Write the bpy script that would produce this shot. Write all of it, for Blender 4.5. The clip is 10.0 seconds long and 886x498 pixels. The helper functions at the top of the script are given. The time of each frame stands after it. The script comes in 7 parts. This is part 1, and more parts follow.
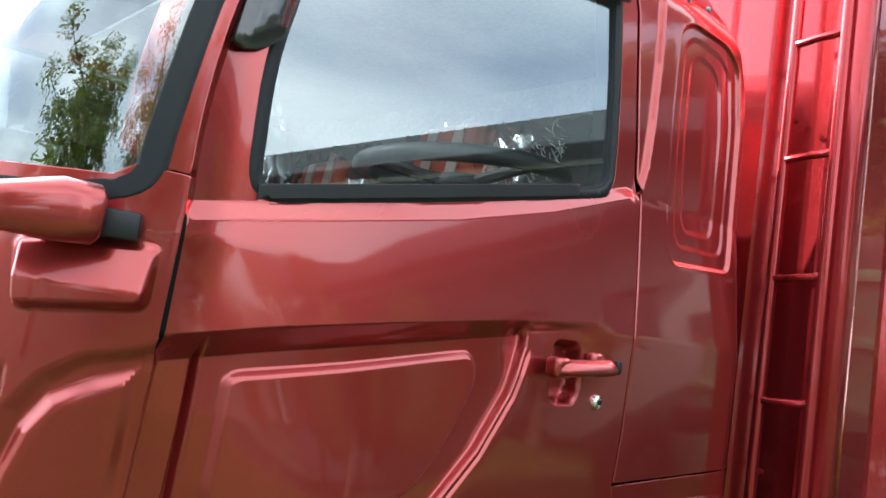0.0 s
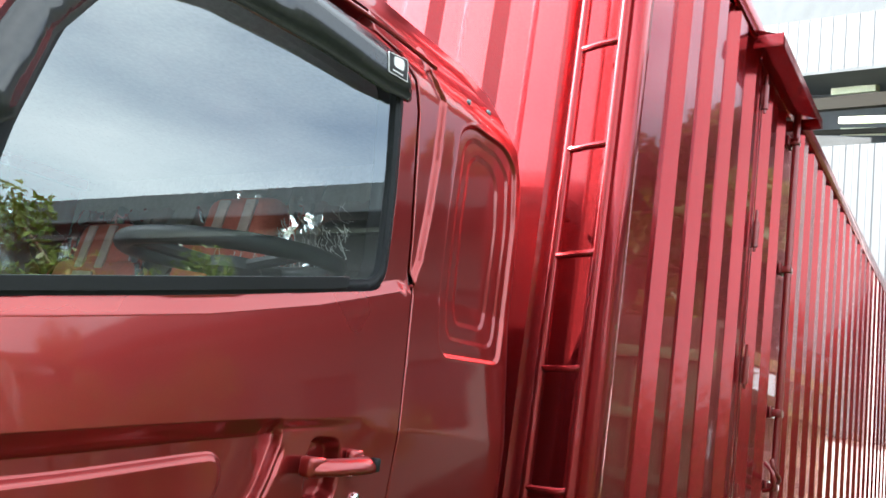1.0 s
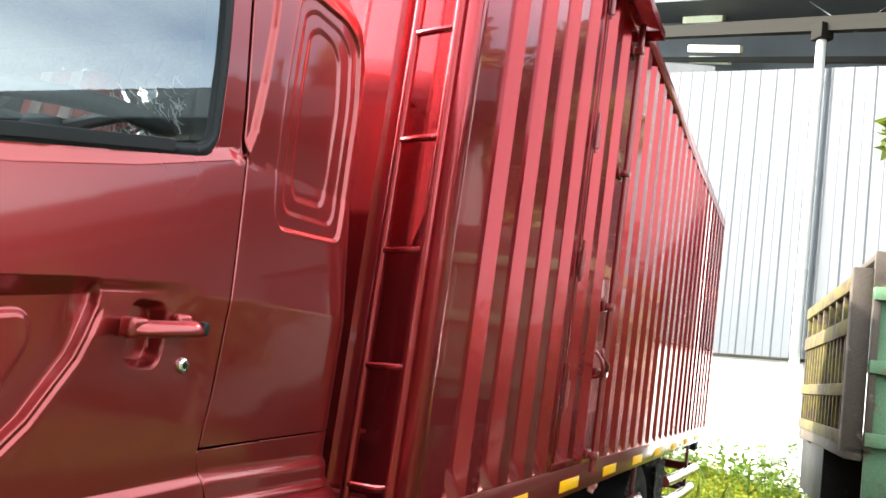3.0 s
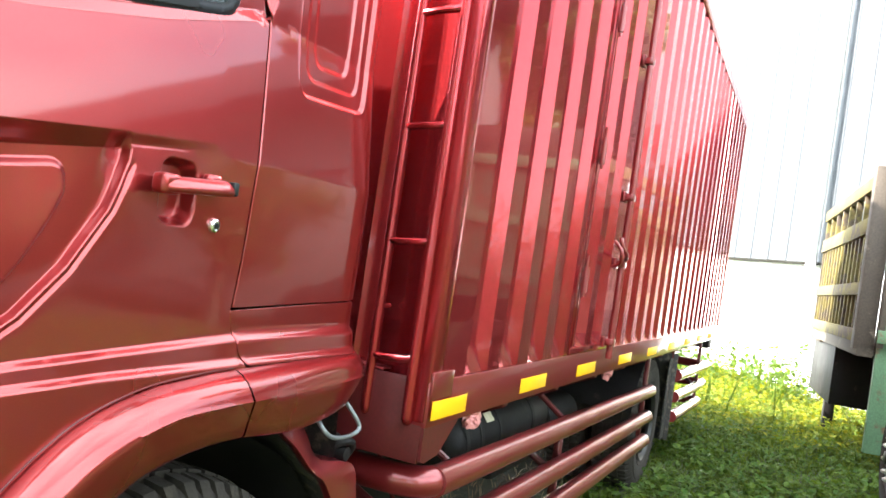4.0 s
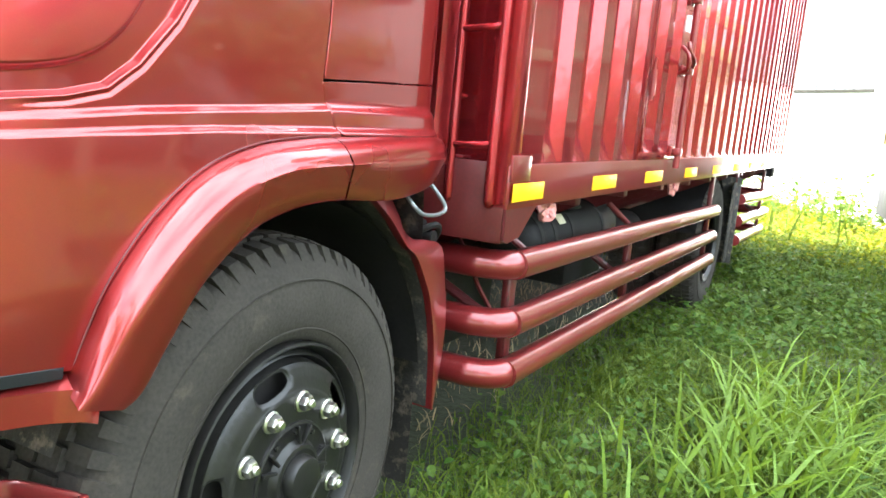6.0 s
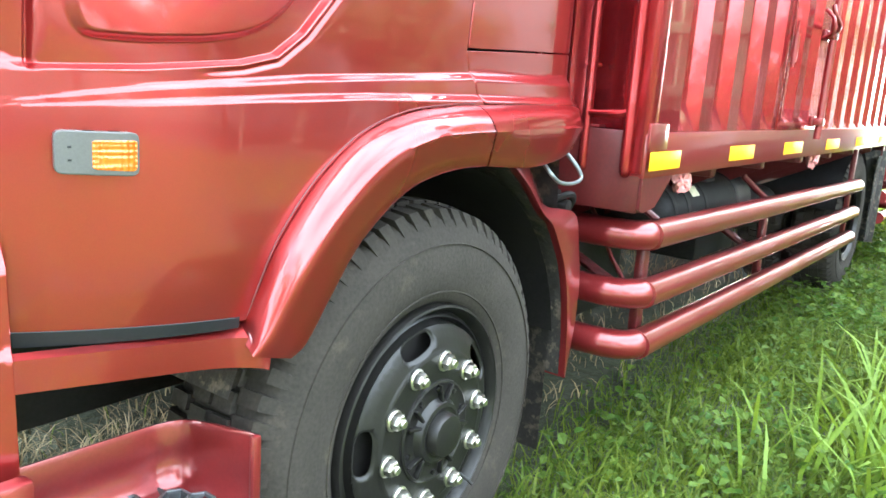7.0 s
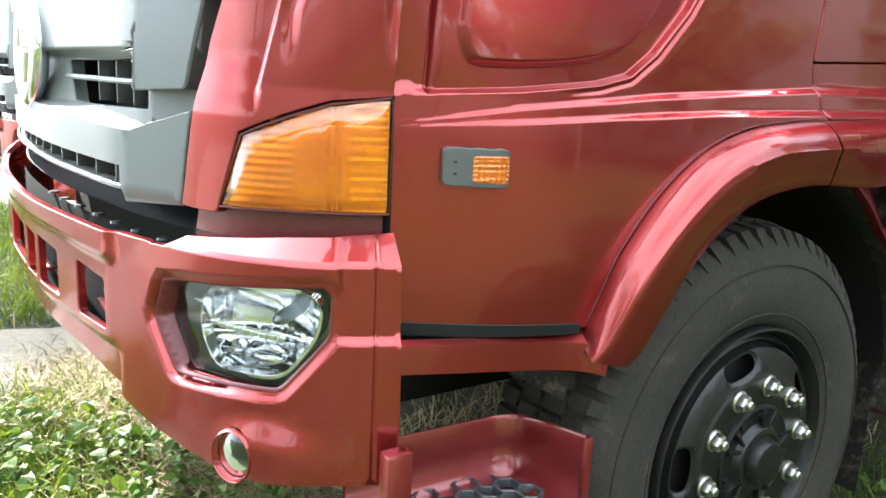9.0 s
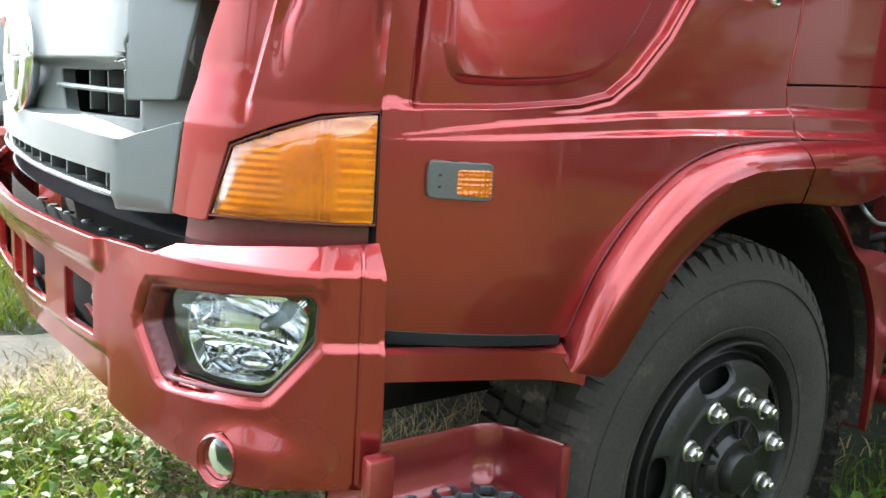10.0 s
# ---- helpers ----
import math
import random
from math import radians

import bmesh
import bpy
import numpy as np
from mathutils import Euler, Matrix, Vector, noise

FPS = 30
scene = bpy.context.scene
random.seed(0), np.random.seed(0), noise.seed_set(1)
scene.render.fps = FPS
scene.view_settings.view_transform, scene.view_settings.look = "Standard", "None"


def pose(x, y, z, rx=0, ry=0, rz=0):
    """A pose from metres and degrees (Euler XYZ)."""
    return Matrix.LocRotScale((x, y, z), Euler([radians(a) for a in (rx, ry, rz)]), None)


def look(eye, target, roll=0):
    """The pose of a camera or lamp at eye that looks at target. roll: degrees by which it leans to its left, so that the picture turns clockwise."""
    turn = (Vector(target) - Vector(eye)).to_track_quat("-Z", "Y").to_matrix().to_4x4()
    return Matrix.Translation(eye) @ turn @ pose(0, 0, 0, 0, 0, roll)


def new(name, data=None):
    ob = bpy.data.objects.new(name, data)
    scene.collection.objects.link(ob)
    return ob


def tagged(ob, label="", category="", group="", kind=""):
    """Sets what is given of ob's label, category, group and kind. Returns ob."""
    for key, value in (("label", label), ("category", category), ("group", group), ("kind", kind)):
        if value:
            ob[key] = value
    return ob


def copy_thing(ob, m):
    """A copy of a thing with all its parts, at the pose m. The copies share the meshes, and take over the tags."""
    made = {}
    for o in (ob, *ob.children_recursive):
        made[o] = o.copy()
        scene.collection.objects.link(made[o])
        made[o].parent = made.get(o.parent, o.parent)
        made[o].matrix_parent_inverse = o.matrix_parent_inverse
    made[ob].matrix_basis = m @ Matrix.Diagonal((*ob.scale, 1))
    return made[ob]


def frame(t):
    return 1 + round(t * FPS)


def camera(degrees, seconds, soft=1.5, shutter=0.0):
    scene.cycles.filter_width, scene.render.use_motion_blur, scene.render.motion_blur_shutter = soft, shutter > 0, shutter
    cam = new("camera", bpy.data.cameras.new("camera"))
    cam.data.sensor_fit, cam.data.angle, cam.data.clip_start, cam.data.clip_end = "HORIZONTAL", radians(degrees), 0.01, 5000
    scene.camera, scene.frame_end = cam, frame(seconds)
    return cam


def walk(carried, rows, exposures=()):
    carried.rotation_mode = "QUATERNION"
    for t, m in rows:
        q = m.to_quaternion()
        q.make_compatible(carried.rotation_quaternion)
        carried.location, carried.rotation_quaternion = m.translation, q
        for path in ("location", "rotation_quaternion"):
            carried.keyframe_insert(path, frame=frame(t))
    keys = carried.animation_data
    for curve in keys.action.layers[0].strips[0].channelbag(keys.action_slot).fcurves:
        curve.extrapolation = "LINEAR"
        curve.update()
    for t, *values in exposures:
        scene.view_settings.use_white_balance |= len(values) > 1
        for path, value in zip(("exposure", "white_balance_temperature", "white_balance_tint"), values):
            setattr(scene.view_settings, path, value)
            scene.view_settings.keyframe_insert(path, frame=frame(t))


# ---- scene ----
cam = camera(59.0, 10.0, soft=1.6)
PATH = [
    (0, (-1.279, -0.909, 1.612), (0.046, 0.577, 1.803), 8.1),
    (0.5, (-1.249, -0.939, 1.664), (0.198, 0.407, 1.97), 9.2),
    (1, (-1.216, -0.978, 1.69), (0.369, 0.171, 2.098), 9.0),
    (1.5, (-1.189, -1.012, 1.688), (0.492, -0.025, 2.135), 9.0),
    (2, (-1.18, -1.03, 1.666), (0.567, -0.149, 2.081), 9.2),
    (2.5, (-1.173, -1.032, 1.641), (0.605, -0.183, 1.985), 8.9),
    (2.7, (-1.168, -1.033, 1.624), (0.619, -0.187, 1.932), 8.6),
    (3.8, (-1.171, -1.029, 1.537), (0.64, -0.185, 1.619), 8.2),
    (4, (-1.17, -1.021, 1.51), (0.639, -0.169, 1.529), 8.3),
    (4.5, (-1.19, -1.009, 1.431), (0.606, -0.137, 1.315), 8.1),
    (5, (-1.215, -1.002, 1.379), (0.553, -0.093, 1.161), 6.4),
    (5.2, (-1.221, -1.005, 1.369), (0.543, -0.098, 1.118), 6.1),
    (6.3, (-1.287, -1.012, 1.273), (0.433, -0.064, 0.894), 4.5),
    (6.5, (-1.3, -1.004, 1.266), (0.386, -0.002, 0.876), 4.3),
    (7, (-1.334, -0.987, 1.265), (0.248, 0.166, 0.854), 3.9),
    (7.5, (-1.37, -0.966, 1.267), (0.101, 0.322, 0.846), 3.4),
    (8, (-1.407, -0.952, 1.274), (-0.068, 0.471, 0.849), 2.9),
    (8.5, (-1.439, -0.946, 1.276), (-0.216, 0.581, 0.862), 2.8),
    (9, (-1.473, -0.935, 1.269), (-0.365, 0.677, 0.85), 2.8),
    (9.5, (-1.5, -0.935, 1.259), (-0.473, 0.729, 0.839), 3.4),
    (10, (-1.493, -0.962, 1.273), (-0.348, 0.632, 0.888), 3.8),
]
EXPOSURES = [(0, 2.22, 6250, 10), (1.0, 2.08, 6300, 10), (2.0, 1.95, 6500, 10), (2.7, 2.08, 6500, 10), (4.0, 3.1, 6350, 10), (5.0, 3.52, 6250, 10), (6.5, 3.8, 6100, 10), (7.0, 3.98, 6000, 10), (7.5, 3.95, 5950, 10), (8.2, 3.55, 6050, 10), (9.0, 2.70, 6150, 10), (10.0, 2.48, 6100, 10)]  # seconds, stops, kelvin, tint
walk(cam, [(t, look(eye, target, roll)) for t, eye, target, roll in PATH], EXPOSURES)

# ---- sky and sun ----
SUN_FROM = Vector((-0.28, 1.0, 0.74)).normalized()  # from ahead of the cab and its far side
world = bpy.data.worlds.new("sky")
scene.world = world
world.use_nodes = True
wn, wl = world.node_tree.nodes, world.node_tree.links
sky = wn.new("ShaderNodeTexSky")
sky.sky_type, sky.sun_disc = "NISHITA", False
sky.sun_elevation = math.asin(SUN_FROM.z)
sky.sun_rotation = math.atan2(SUN_FROM.x, SUN_FROM.y)
sky.dust_density, sky.air_density = 2.0, 1.0
# broken cloud over the whole dome
coord = wn.new("ShaderNodeTexCoord")
squash = wn.new("ShaderNodeMapping")
squash.inputs["Scale"].default_value = (1.0, 1.0, 2.6)
cloud = wn.new("ShaderNodeTexNoise")
cloud.inputs["Scale"].default_value, cloud.inputs["Detail"].default_value, cloud.inputs["Roughness"].default_value = 1.5, 6, 0.45
ramp = wn.new("ShaderNodeValToRGB")
ramp.color_ramp.elements[0].position, ramp.color_ramp.elements[1].position = 0.26, 0.56
bright = wn.new("ShaderNodeTexNoise")
bright.inputs["Scale"].default_value, bright.inputs["Detail"].default_value = 2.4, 6
shade = wn.new("ShaderNodeValToRGB")
shade.color_ramp.elements[0].position, shade.color_ramp.elements[1].position = 0.3, 0.75
shade.color_ramp.elements[0].color, shade.color_ramp.elements[1].color = (6.6, 7.9, 8.5, 1), (11.5, 12.2, 12.2, 1)
mixc = wn.new("ShaderNodeMix")
mixc.data_type = "RGBA"
wl.new(coord.outputs["Generated"], squash.inputs[0])
wl.new(squash.outputs[0], cloud.inputs["Vector"])
wl.new(squash.outputs[0], bright.inputs["Vector"])
wl.new(cloud.outputs["Fac"], ramp.inputs[0])
wl.new(bright.outputs["Fac"], shade.inputs[0])
wl.new(ramp.outputs[0], mixc.inputs["Factor"])
wl.new(sky.outputs[0], mixc.inputs["A"])
wl.new(shade.outputs[0], mixc.inputs["B"])
# thin cloud glows round the sun
toward = wn.new("ShaderNodeVectorMath")
toward.operation = "DOT_PRODUCT"
toward.inputs[1].default_value = SUN_FROM
facing = wn.new("ShaderNodeMath")
facing.operation = "MAXIMUM"
facing.inputs[1].default_value = 0.0
narrow = wn.new("ShaderNodeMath")
narrow.operation = "POWER"
narrow.inputs[1].default_value = 5.0
gain = wn.new("ShaderNodeMath")
gain.operation = "MULTIPLY_ADD"
gain.inputs[1].default_value, gain.inputs[2].default_value = 3.6, 1.0
glow = wn.new("ShaderNodeVectorMath")
glow.operation = "SCALE"
wl.new(coord.outputs["Generated"], toward.inputs[0])
wl.new(toward.outputs["Value"], facing.inputs[0])
wl.new(facing.outputs[0], narrow.inputs[0])
wl.new(narrow.outputs[0], gain.inputs[0])
wl.new(mixc.outputs["Result"], glow.inputs[0])
wl.new(gain.outputs[0], glow.inputs["Scale"])
back = wn["Background"]
back.inputs["Strength"].default_value = 0.08
wl.new(glow.outputs[0], back.inputs["Color"])
sun = new("sun", bpy.data.lights.new("sun", "SUN"))
sun.data.energy, sun.data.angle, sun.data.color = 5.0, radians(0.6), (1.0, 0.93, 0.82)
sun.matrix_world = look(SUN_FROM * 30, (0, 0, 0))

# ---- materials ----
def material(name, color, rough=0.5, metal=0.0, coat=0.0, vary=0.12, scale=6.0, fine=90.0, bump=0.0, spec=0.5, trans=0.0, island=False, second=None, blotch=0.0, each=0.0, thin=0.0, coat_rough=0.03, coat_ior=1.52, edge=None):
    """A surface with two scales of colour and gloss variation, and fine relief."""
    m = bpy.data.materials.new(name)
    m.use_nodes = True
    nt = m.node_tree
    b = nt.nodes["Principled BSDF"]
    tc = nt.nodes.new("ShaderNodeTexCoord")
    big, small = nt.nodes.new("ShaderNodeTexNoise"), nt.nodes.new("ShaderNodeTexNoise")
    big.inputs["Scale"].default_value, big.inputs["Detail"].default_value = scale, 4
    small.inputs["Scale"].default_value, small.inputs["Detail"].default_value = fine, 3
    for n in (big, small):
        nt.links.new(tc.outputs["Object"], n.inputs["Vector"])
    both = nt.nodes.new("ShaderNodeMath")
    both.operation = "ADD"
    nt.links.new(big.outputs["Fac"], both.inputs[0])
    nt.links.new(small.outputs["Fac"], both.inputs[1])
    rng = nt.nodes.new("ShaderNodeMapRange")
    rng.inputs["From Min"].default_value, rng.inputs["From Max"].default_value = 0.6, 1.4
    rng.inputs["To Min"].default_value, rng.inputs["To Max"].default_value = 1 - vary, 1 + vary
    nt.links.new(both.outputs[0], rng.inputs["Value"])
    factor = rng.outputs[0]
    if each:
        info = nt.nodes.new("ShaderNodeObjectInfo")
        r2 = nt.nodes.new("ShaderNodeMapRange")
        r2.inputs["To Min"].default_value, r2.inputs["To Max"].default_value = 1 - each, 1 + each
        nt.links.new(info.outputs["Random"], r2.inputs["Value"])
        mul2 = nt.nodes.new("ShaderNodeMath")
        mul2.operation = "MULTIPLY"
        nt.links.new(factor, mul2.inputs[0])
        nt.links.new(r2.outputs[0], mul2.inputs[1])
        factor = mul2.outputs[0]
    mul = nt.nodes.new("ShaderNodeVectorMath")
    mul.operation = "SCALE"
    nt.links.new(factor, mul.inputs["Scale"])
    if second:
        mix = nt.nodes.new("ShaderNodeMix")
        mix.data_type = "RGBA"
        mix.inputs["A"].default_value, mix.inputs["B"].default_value = (*color, 1), (*second, 1)
        if island:
            geo = nt.nodes.new("ShaderNodeNewGeometry")
            nt.links.new(geo.outputs["Random Per Island"], mix.inputs["Factor"])
        else:
            cut = nt.nodes.new("ShaderNodeMapRange")
            cut.inputs["From Min"].default_value, cut.inputs["From Max"].default_value = 0.62 - blotch, 0.70 - blotch
            cut.inputs["To Max"].default_value = 1.0
            soil = nt.nodes.new("ShaderNodeTexNoise")
            soil.inputs["Scale"].default_value, soil.inputs["Detail"].default_value, soil.inputs["Roughness"].default_value = scale * 1.3, 9, 0.7
            nt.links.new(tc.outputs["Object"], soil.inputs["Vector"])
            nt.links.new(soil.outputs["Fac"], cut.inputs["Value"])
            nt.links.new(cut.outputs[0], mix.inputs["Factor"])
        nt.links.new(mix.outputs["Result"], mul.inputs[0])
    else:
        mul.inputs[0].default_value = color
    nt.links.new(mul.outputs[0], b.inputs["Base Color"])
    rr = nt.nodes.new("ShaderNodeMapRange")
    rr.inputs["To Min"].default_value, rr.inputs["To Max"].default_value = rough * 0.85, min(1, rough * 1.15)
    nt.links.new(big.outputs["Fac"], rr.inputs["Value"])
    nt.links.new(rr.outputs[0], b.inputs["Roughness"])
    b.inputs["Metallic"].default_value = metal
    b.inputs["Coat Weight"].default_value, b.inputs["Coat Roughness"].default_value = coat, coat_rough
    b.inputs["Coat IOR"].default_value = coat_ior
    b.inputs["Specular IOR Level"].default_value = spec
    b.inputs["Transmission Weight"].default_value = trans
    if edge:
        b.inputs["Specular Tint"].default_value = (*edge, 1)
    if bump:
        bp = nt.nodes.new("ShaderNodeBump")
        bp.inputs["Strength"].default_value, bp.inputs["Distance"].default_value = 1.0, bump
        nt.links.new(both.outputs[0], bp.inputs["Height"])
        nt.links.new(bp.outputs[0], b.inputs["Normal"])
    if thin:
        # light that passes through a leaf
        tl, mx = nt.nodes.new("ShaderNodeBsdfTranslucent"), nt.nodes.new("ShaderNodeMixShader")
        mx.inputs[0].default_value = thin
        glow = nt.nodes.new("ShaderNodeVectorMath")
        glow.operation = "MULTIPLY"
        glow.inputs[1].default_value = (1.7, 1.5, 0.6)
        nt.links.new(mul.outputs[0], glow.inputs[0])
        nt.links.new(glow.outputs[0], tl.inputs["Color"])
        nt.links.new(b.outputs[0], mx.inputs[1])
        nt.links.new(tl.outputs[0], mx.inputs[2])
        nt.links.new(mx.outputs[0], nt.nodes["Material Output"].inputs["Surface"])
    return m


def clear_glass(name, tint, gloss=0.0, ior=1.5):
    """A thin pane: tinted see-through, with mirror gloss by Fresnel."""
    m = bpy.data.materials.new(name)
    m.use_nodes = True
    nt = m.node_tree
    nt.nodes.remove(nt.nodes["Principled BSDF"])
    out = nt.nodes["Material Output"]
    tr, gl, fr, mx, add = (nt.nodes.new("ShaderNode" + k) for k in ("BsdfTransparent", "BsdfGlossy", "Fresnel", "MixShader", "Math"))
    tr.inputs["Color"].default_value = (*tint, 1)
    gl.inputs["Color"].default_value = (0.90, 0.98, 1.0, 1)
    gl.inputs["Roughness"].default_value = 0.01
    fr.inputs["IOR"].default_value = ior
    add.operation, add.use_clamp = "ADD", True
    add.inputs[1].default_value = gloss
    nt.links.new(fr.outputs[0], add.inputs[0])
    nt.links.new(add.outputs[0], mx.inputs[0])
    nt.links.new(tr.outputs[0], mx.inputs[1])
    nt.links.new(gl.outputs[0], mx.inputs[2])
    nt.links.new(mx.outputs[0], out.inputs["Surface"])
    return m


# rubber seals, and sheets painted black for the shade in deep openings
GAP = material("black_rubber_and_cavity_shade", (0.004, 0.004, 0.004), rough=0.9, spec=0.1, vary=0.2)
DEEP_AMBER = material("deep_amber_lens", (0.55, 0.13, 0.008), rough=0.2, metal=0.2, coat=0.7, vary=0.15, scale=30, fine=160)
DARK_MIRROR = material("smoky_lamp_bowl", (0.20, 0.20, 0.18), rough=0.12, metal=0.9, vary=0.15)
RED = material("maroon_pearl_paint", (0.285, 0.026, 0.025), rough=0.28, metal=0.80, coat=1.0, coat_rough=0.05, coat_ior=1.50, edge=(1.0, 0.65, 0.7), vary=0.06, scale=1.4, fine=420)
BOX_RED = material("maroon_box_paint", (0.31, 0.022, 0.026), rough=0.22, metal=0.74, coat=0.55, coat_rough=0.03, coat_ior=1.5, edge=(1.0, 0.45, 0.5), vary=0.10, scale=2.2, fine=160, bump=0.0002)
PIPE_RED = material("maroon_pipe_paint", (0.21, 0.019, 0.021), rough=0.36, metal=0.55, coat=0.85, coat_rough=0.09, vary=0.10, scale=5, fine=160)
# brighter, yellower copy of WEED, with sunlight put into its colour
SUNNY_WEED = material("sunlit_weeds", (0.085, 0.125, 0.012), rough=0.6, vary=0.3, scale=1.5, second=(0.20, 0.20, 0.014), island=True, thin=0.35, spec=0.15)
# about a third of RED's strength, for recessed and underbody parts
DARK_RED = material("darker_maroon", (0.09, 0.008, 0.009), rough=0.45, metal=0.2, coat=0.3, vary=0.2, scale=5)
RUBBER = material("tyre_rubber", (0.031, 0.0265, 0.0225), rough=0.88, vary=0.35, scale=9, fine=120, bump=0.0012, spec=0.22, second=(0.048, 0.040, 0.031), blotch=0.05)
SEAL = material("black_seal_rubber", (0.010, 0.012, 0.015), rough=0.55, vary=0.15, spec=0.25)
BLACK = material("black_plastic", (0.010, 0.011, 0.013), rough=0.45, vary=0.2, fine=200, spec=0.3)
VISOR_SMOKE = material("smoked_acrylic", (0.032, 0.033, 0.038), rough=0.20, coat=0.4, vary=0.15, spec=0.5)
SEAT_DARK = material("dark_grey_seat_cloth", (0.05, 0.055, 0.055), rough=0.7, vary=0.25, scale=14)
CHASSIS = material("black_chassis_paint", (0.011, 0.010, 0.010), rough=0.6, vary=0.4, second=(0.04, 0.033, 0.027), blotch=0.0, spec=0.2)
RIM = material("black_wheel_paint", (0.010, 0.0092, 0.0088), rough=0.34, vary=0.35, scale=14, second=(0.035, 0.029, 0.023), blotch=0.0, spec=0.35, bump=0.0004)
FLAP = material("muddy_rubber_flap", (0.022, 0.019, 0.017), rough=0.7, vary=0.4, scale=16, second=(0.10, 0.08, 0.06), blotch=0.10, bump=0.003)
GUNMETAL = material("gunmetal_lamp_plastic", (0.075, 0.074, 0.072), rough=0.42, vary=0.15, fine=300)
GREY = material("dark_grey_grille_plastic", (0.085, 0.092, 0.088), rough=0.5, vary=0.08, fine=500, bump=0.0003)
CHROME = material("chrome", (0.82, 0.82, 0.84), rough=0.08, metal=1.0, vary=0.05)
ZINC = material("zinc_plated_steel", (0.62, 0.60, 0.55), rough=0.3, metal=1.0, vary=0.2, fine=200)
STEEL = material("grey_painted_steel", (0.17, 0.19, 0.195), rough=0.35, metal=0.5, vary=0.15)
YELLOW = material("yellow_reflective_tape", (0.92, 0.44, 0.006), rough=0.35, vary=0.08, scale=20, fine=300)
PINK = material("pink_plastic_bag", (0.75, 0.30, 0.30), rough=0.25, coat=0.4, vary=0.25, scale=30)
LABEL = material("pale_label", (0.55, 0.5, 0.36), rough=0.6, vary=0.2, scale=40)
WHITE_INK = material("white_print", (0.8, 0.8, 0.8), rough=0.5, vary=0.05)
TREAD = material("galvanised_step_tread", (0.16, 0.165, 0.175), rough=0.42, metal=0.6, vary=0.3, scale=20)
GLASS = clear_glass("window_glass", (0.76, 0.80, 0.79), gloss=0.17)
SMOKE = clear_glass("smoked_glass", (0.16, 0.17, 0.18), gloss=0.06)
LENS = clear_glass("clear_lamp_lens", (0.93, 0.95, 0.95), gloss=0.03)
AMBER_FILM = clear_glass("amber_lens", (1.0, 0.70, 0.12), gloss=0.05)
AMBER = material("amber_reflector", (1.0, 0.50, 0.03), rough=0.22, metal=0.35, coat=0.6, vary=0.15, scale=25, fine=140)
CABIN = material("grey_cabin_trim", (0.30, 0.31, 0.315), rough=0.65, vary=0.2)
SEAT = material("red_seat_cover", (0.55, 0.13, 0.09), rough=0.6, vary=0.2, scale=12)
SEAT_PALE = material("pale_seat_stripe", (0.60, 0.50, 0.46), rough=0.6, vary=0.15)
WRAP = clear_glass("crumpled_plastic_wrap", (0.86, 0.88, 0.88), gloss=0.08)
# pale colour for highlights drawn on the clear wrap
FOLD_GLINT = material("plastic_fold_glints", (0.62, 0.66, 0.66), rough=0.25, vary=0.3, scale=30)
# white sheets, darkened in colour to stand for weaker, grazing sun
SHEET_DIMMED = material("dimmed_white_cladding", (0.075, 0.080, 0.087), rough=0.5, metal=0.45, vary=0.07, scale=0.7, fine=9)
PLASTER = material("white_plaster", (0.62, 0.62, 0.60), rough=0.8, vary=0.06, scale=1.0, fine=18, bump=0.002)
# shade under the shed roof is put into these dark colours
SHED_DARK = material("dark_shed_shade", (0.08, 0.088, 0.096), rough=0.8, spec=0.15, vary=0.25, scale=1.2)
SHED_BEAM = material("darkened_tan_beam", (0.016, 0.0145, 0.0115), rough=0.7, spec=0.05, vary=0.2, scale=2)
LIGHT_SHEET = material("translucent_roof_sheet", (0.75, 0.78, 0.55), rough=0.5, vary=0.1)
RUST_GREEN = material("worn_green_steel", (0.10, 0.19, 0.10), rough=0.65, vary=0.3, scale=3, second=(0.14, 0.08, 0.045), blotch=0.08, fine=60)
RUST_BROWN = material("rusty_bed_steel", (0.060, 0.044, 0.032), rough=0.75, vary=0.35, scale=3, second=(0.17, 0.14, 0.10), blotch=0.04, fine=60)
RUST_YELLOW = material("weathered_yellow_timber", (0.115, 0.092, 0.030), rough=0.75, spec=0.2, vary=0.35, scale=3, second=(0.07, 0.052, 0.038), blotch=0.14, fine=60)
ROOF_GREY = material("grey_roof_sheet", (0.05, 0.06, 0.065), rough=0.5, vary=0.25, scale=0.8)
HOUSE_WALL = material("grey_house_wall", (0.12, 0.12, 0.115), rough=0.8, vary=0.2, scale=0.8)
HOUSE_DARK = material("dark_window_pane", (0.02, 0.022, 0.025), rough=0.15, vary=0.2)
GRASS = material("grass_blades", (0.046, 0.086, 0.012), rough=0.5, vary=0.35, scale=1.6, second=(0.125, 0.165, 0.028), island=True, thin=0.35, spec=0.15)
WEED = material("broad_weed_leaves", (0.034, 0.078, 0.014), rough=0.42, vary=0.35, scale=0.9, second=(0.090, 0.138, 0.026), island=True, thin=0.35, spec=0.12)
STRAW = material("dry_straw", (0.34, 0.26, 0.13), rough=0.7, vary=0.3, scale=2, second=(0.20, 0.15, 0.08), island=True)
WHEEL_GREY = material("dark_wheel_rim_trim", (0.035, 0.04, 0.043), rough=0.5, vary=0.1)
TALL = material("tall_grass_blades", (0.105, 0.165, 0.024), rough=0.5, vary=0.3, scale=2, second=(0.16, 0.26, 0.045), island=True, thin=0.35, spec=0.25)
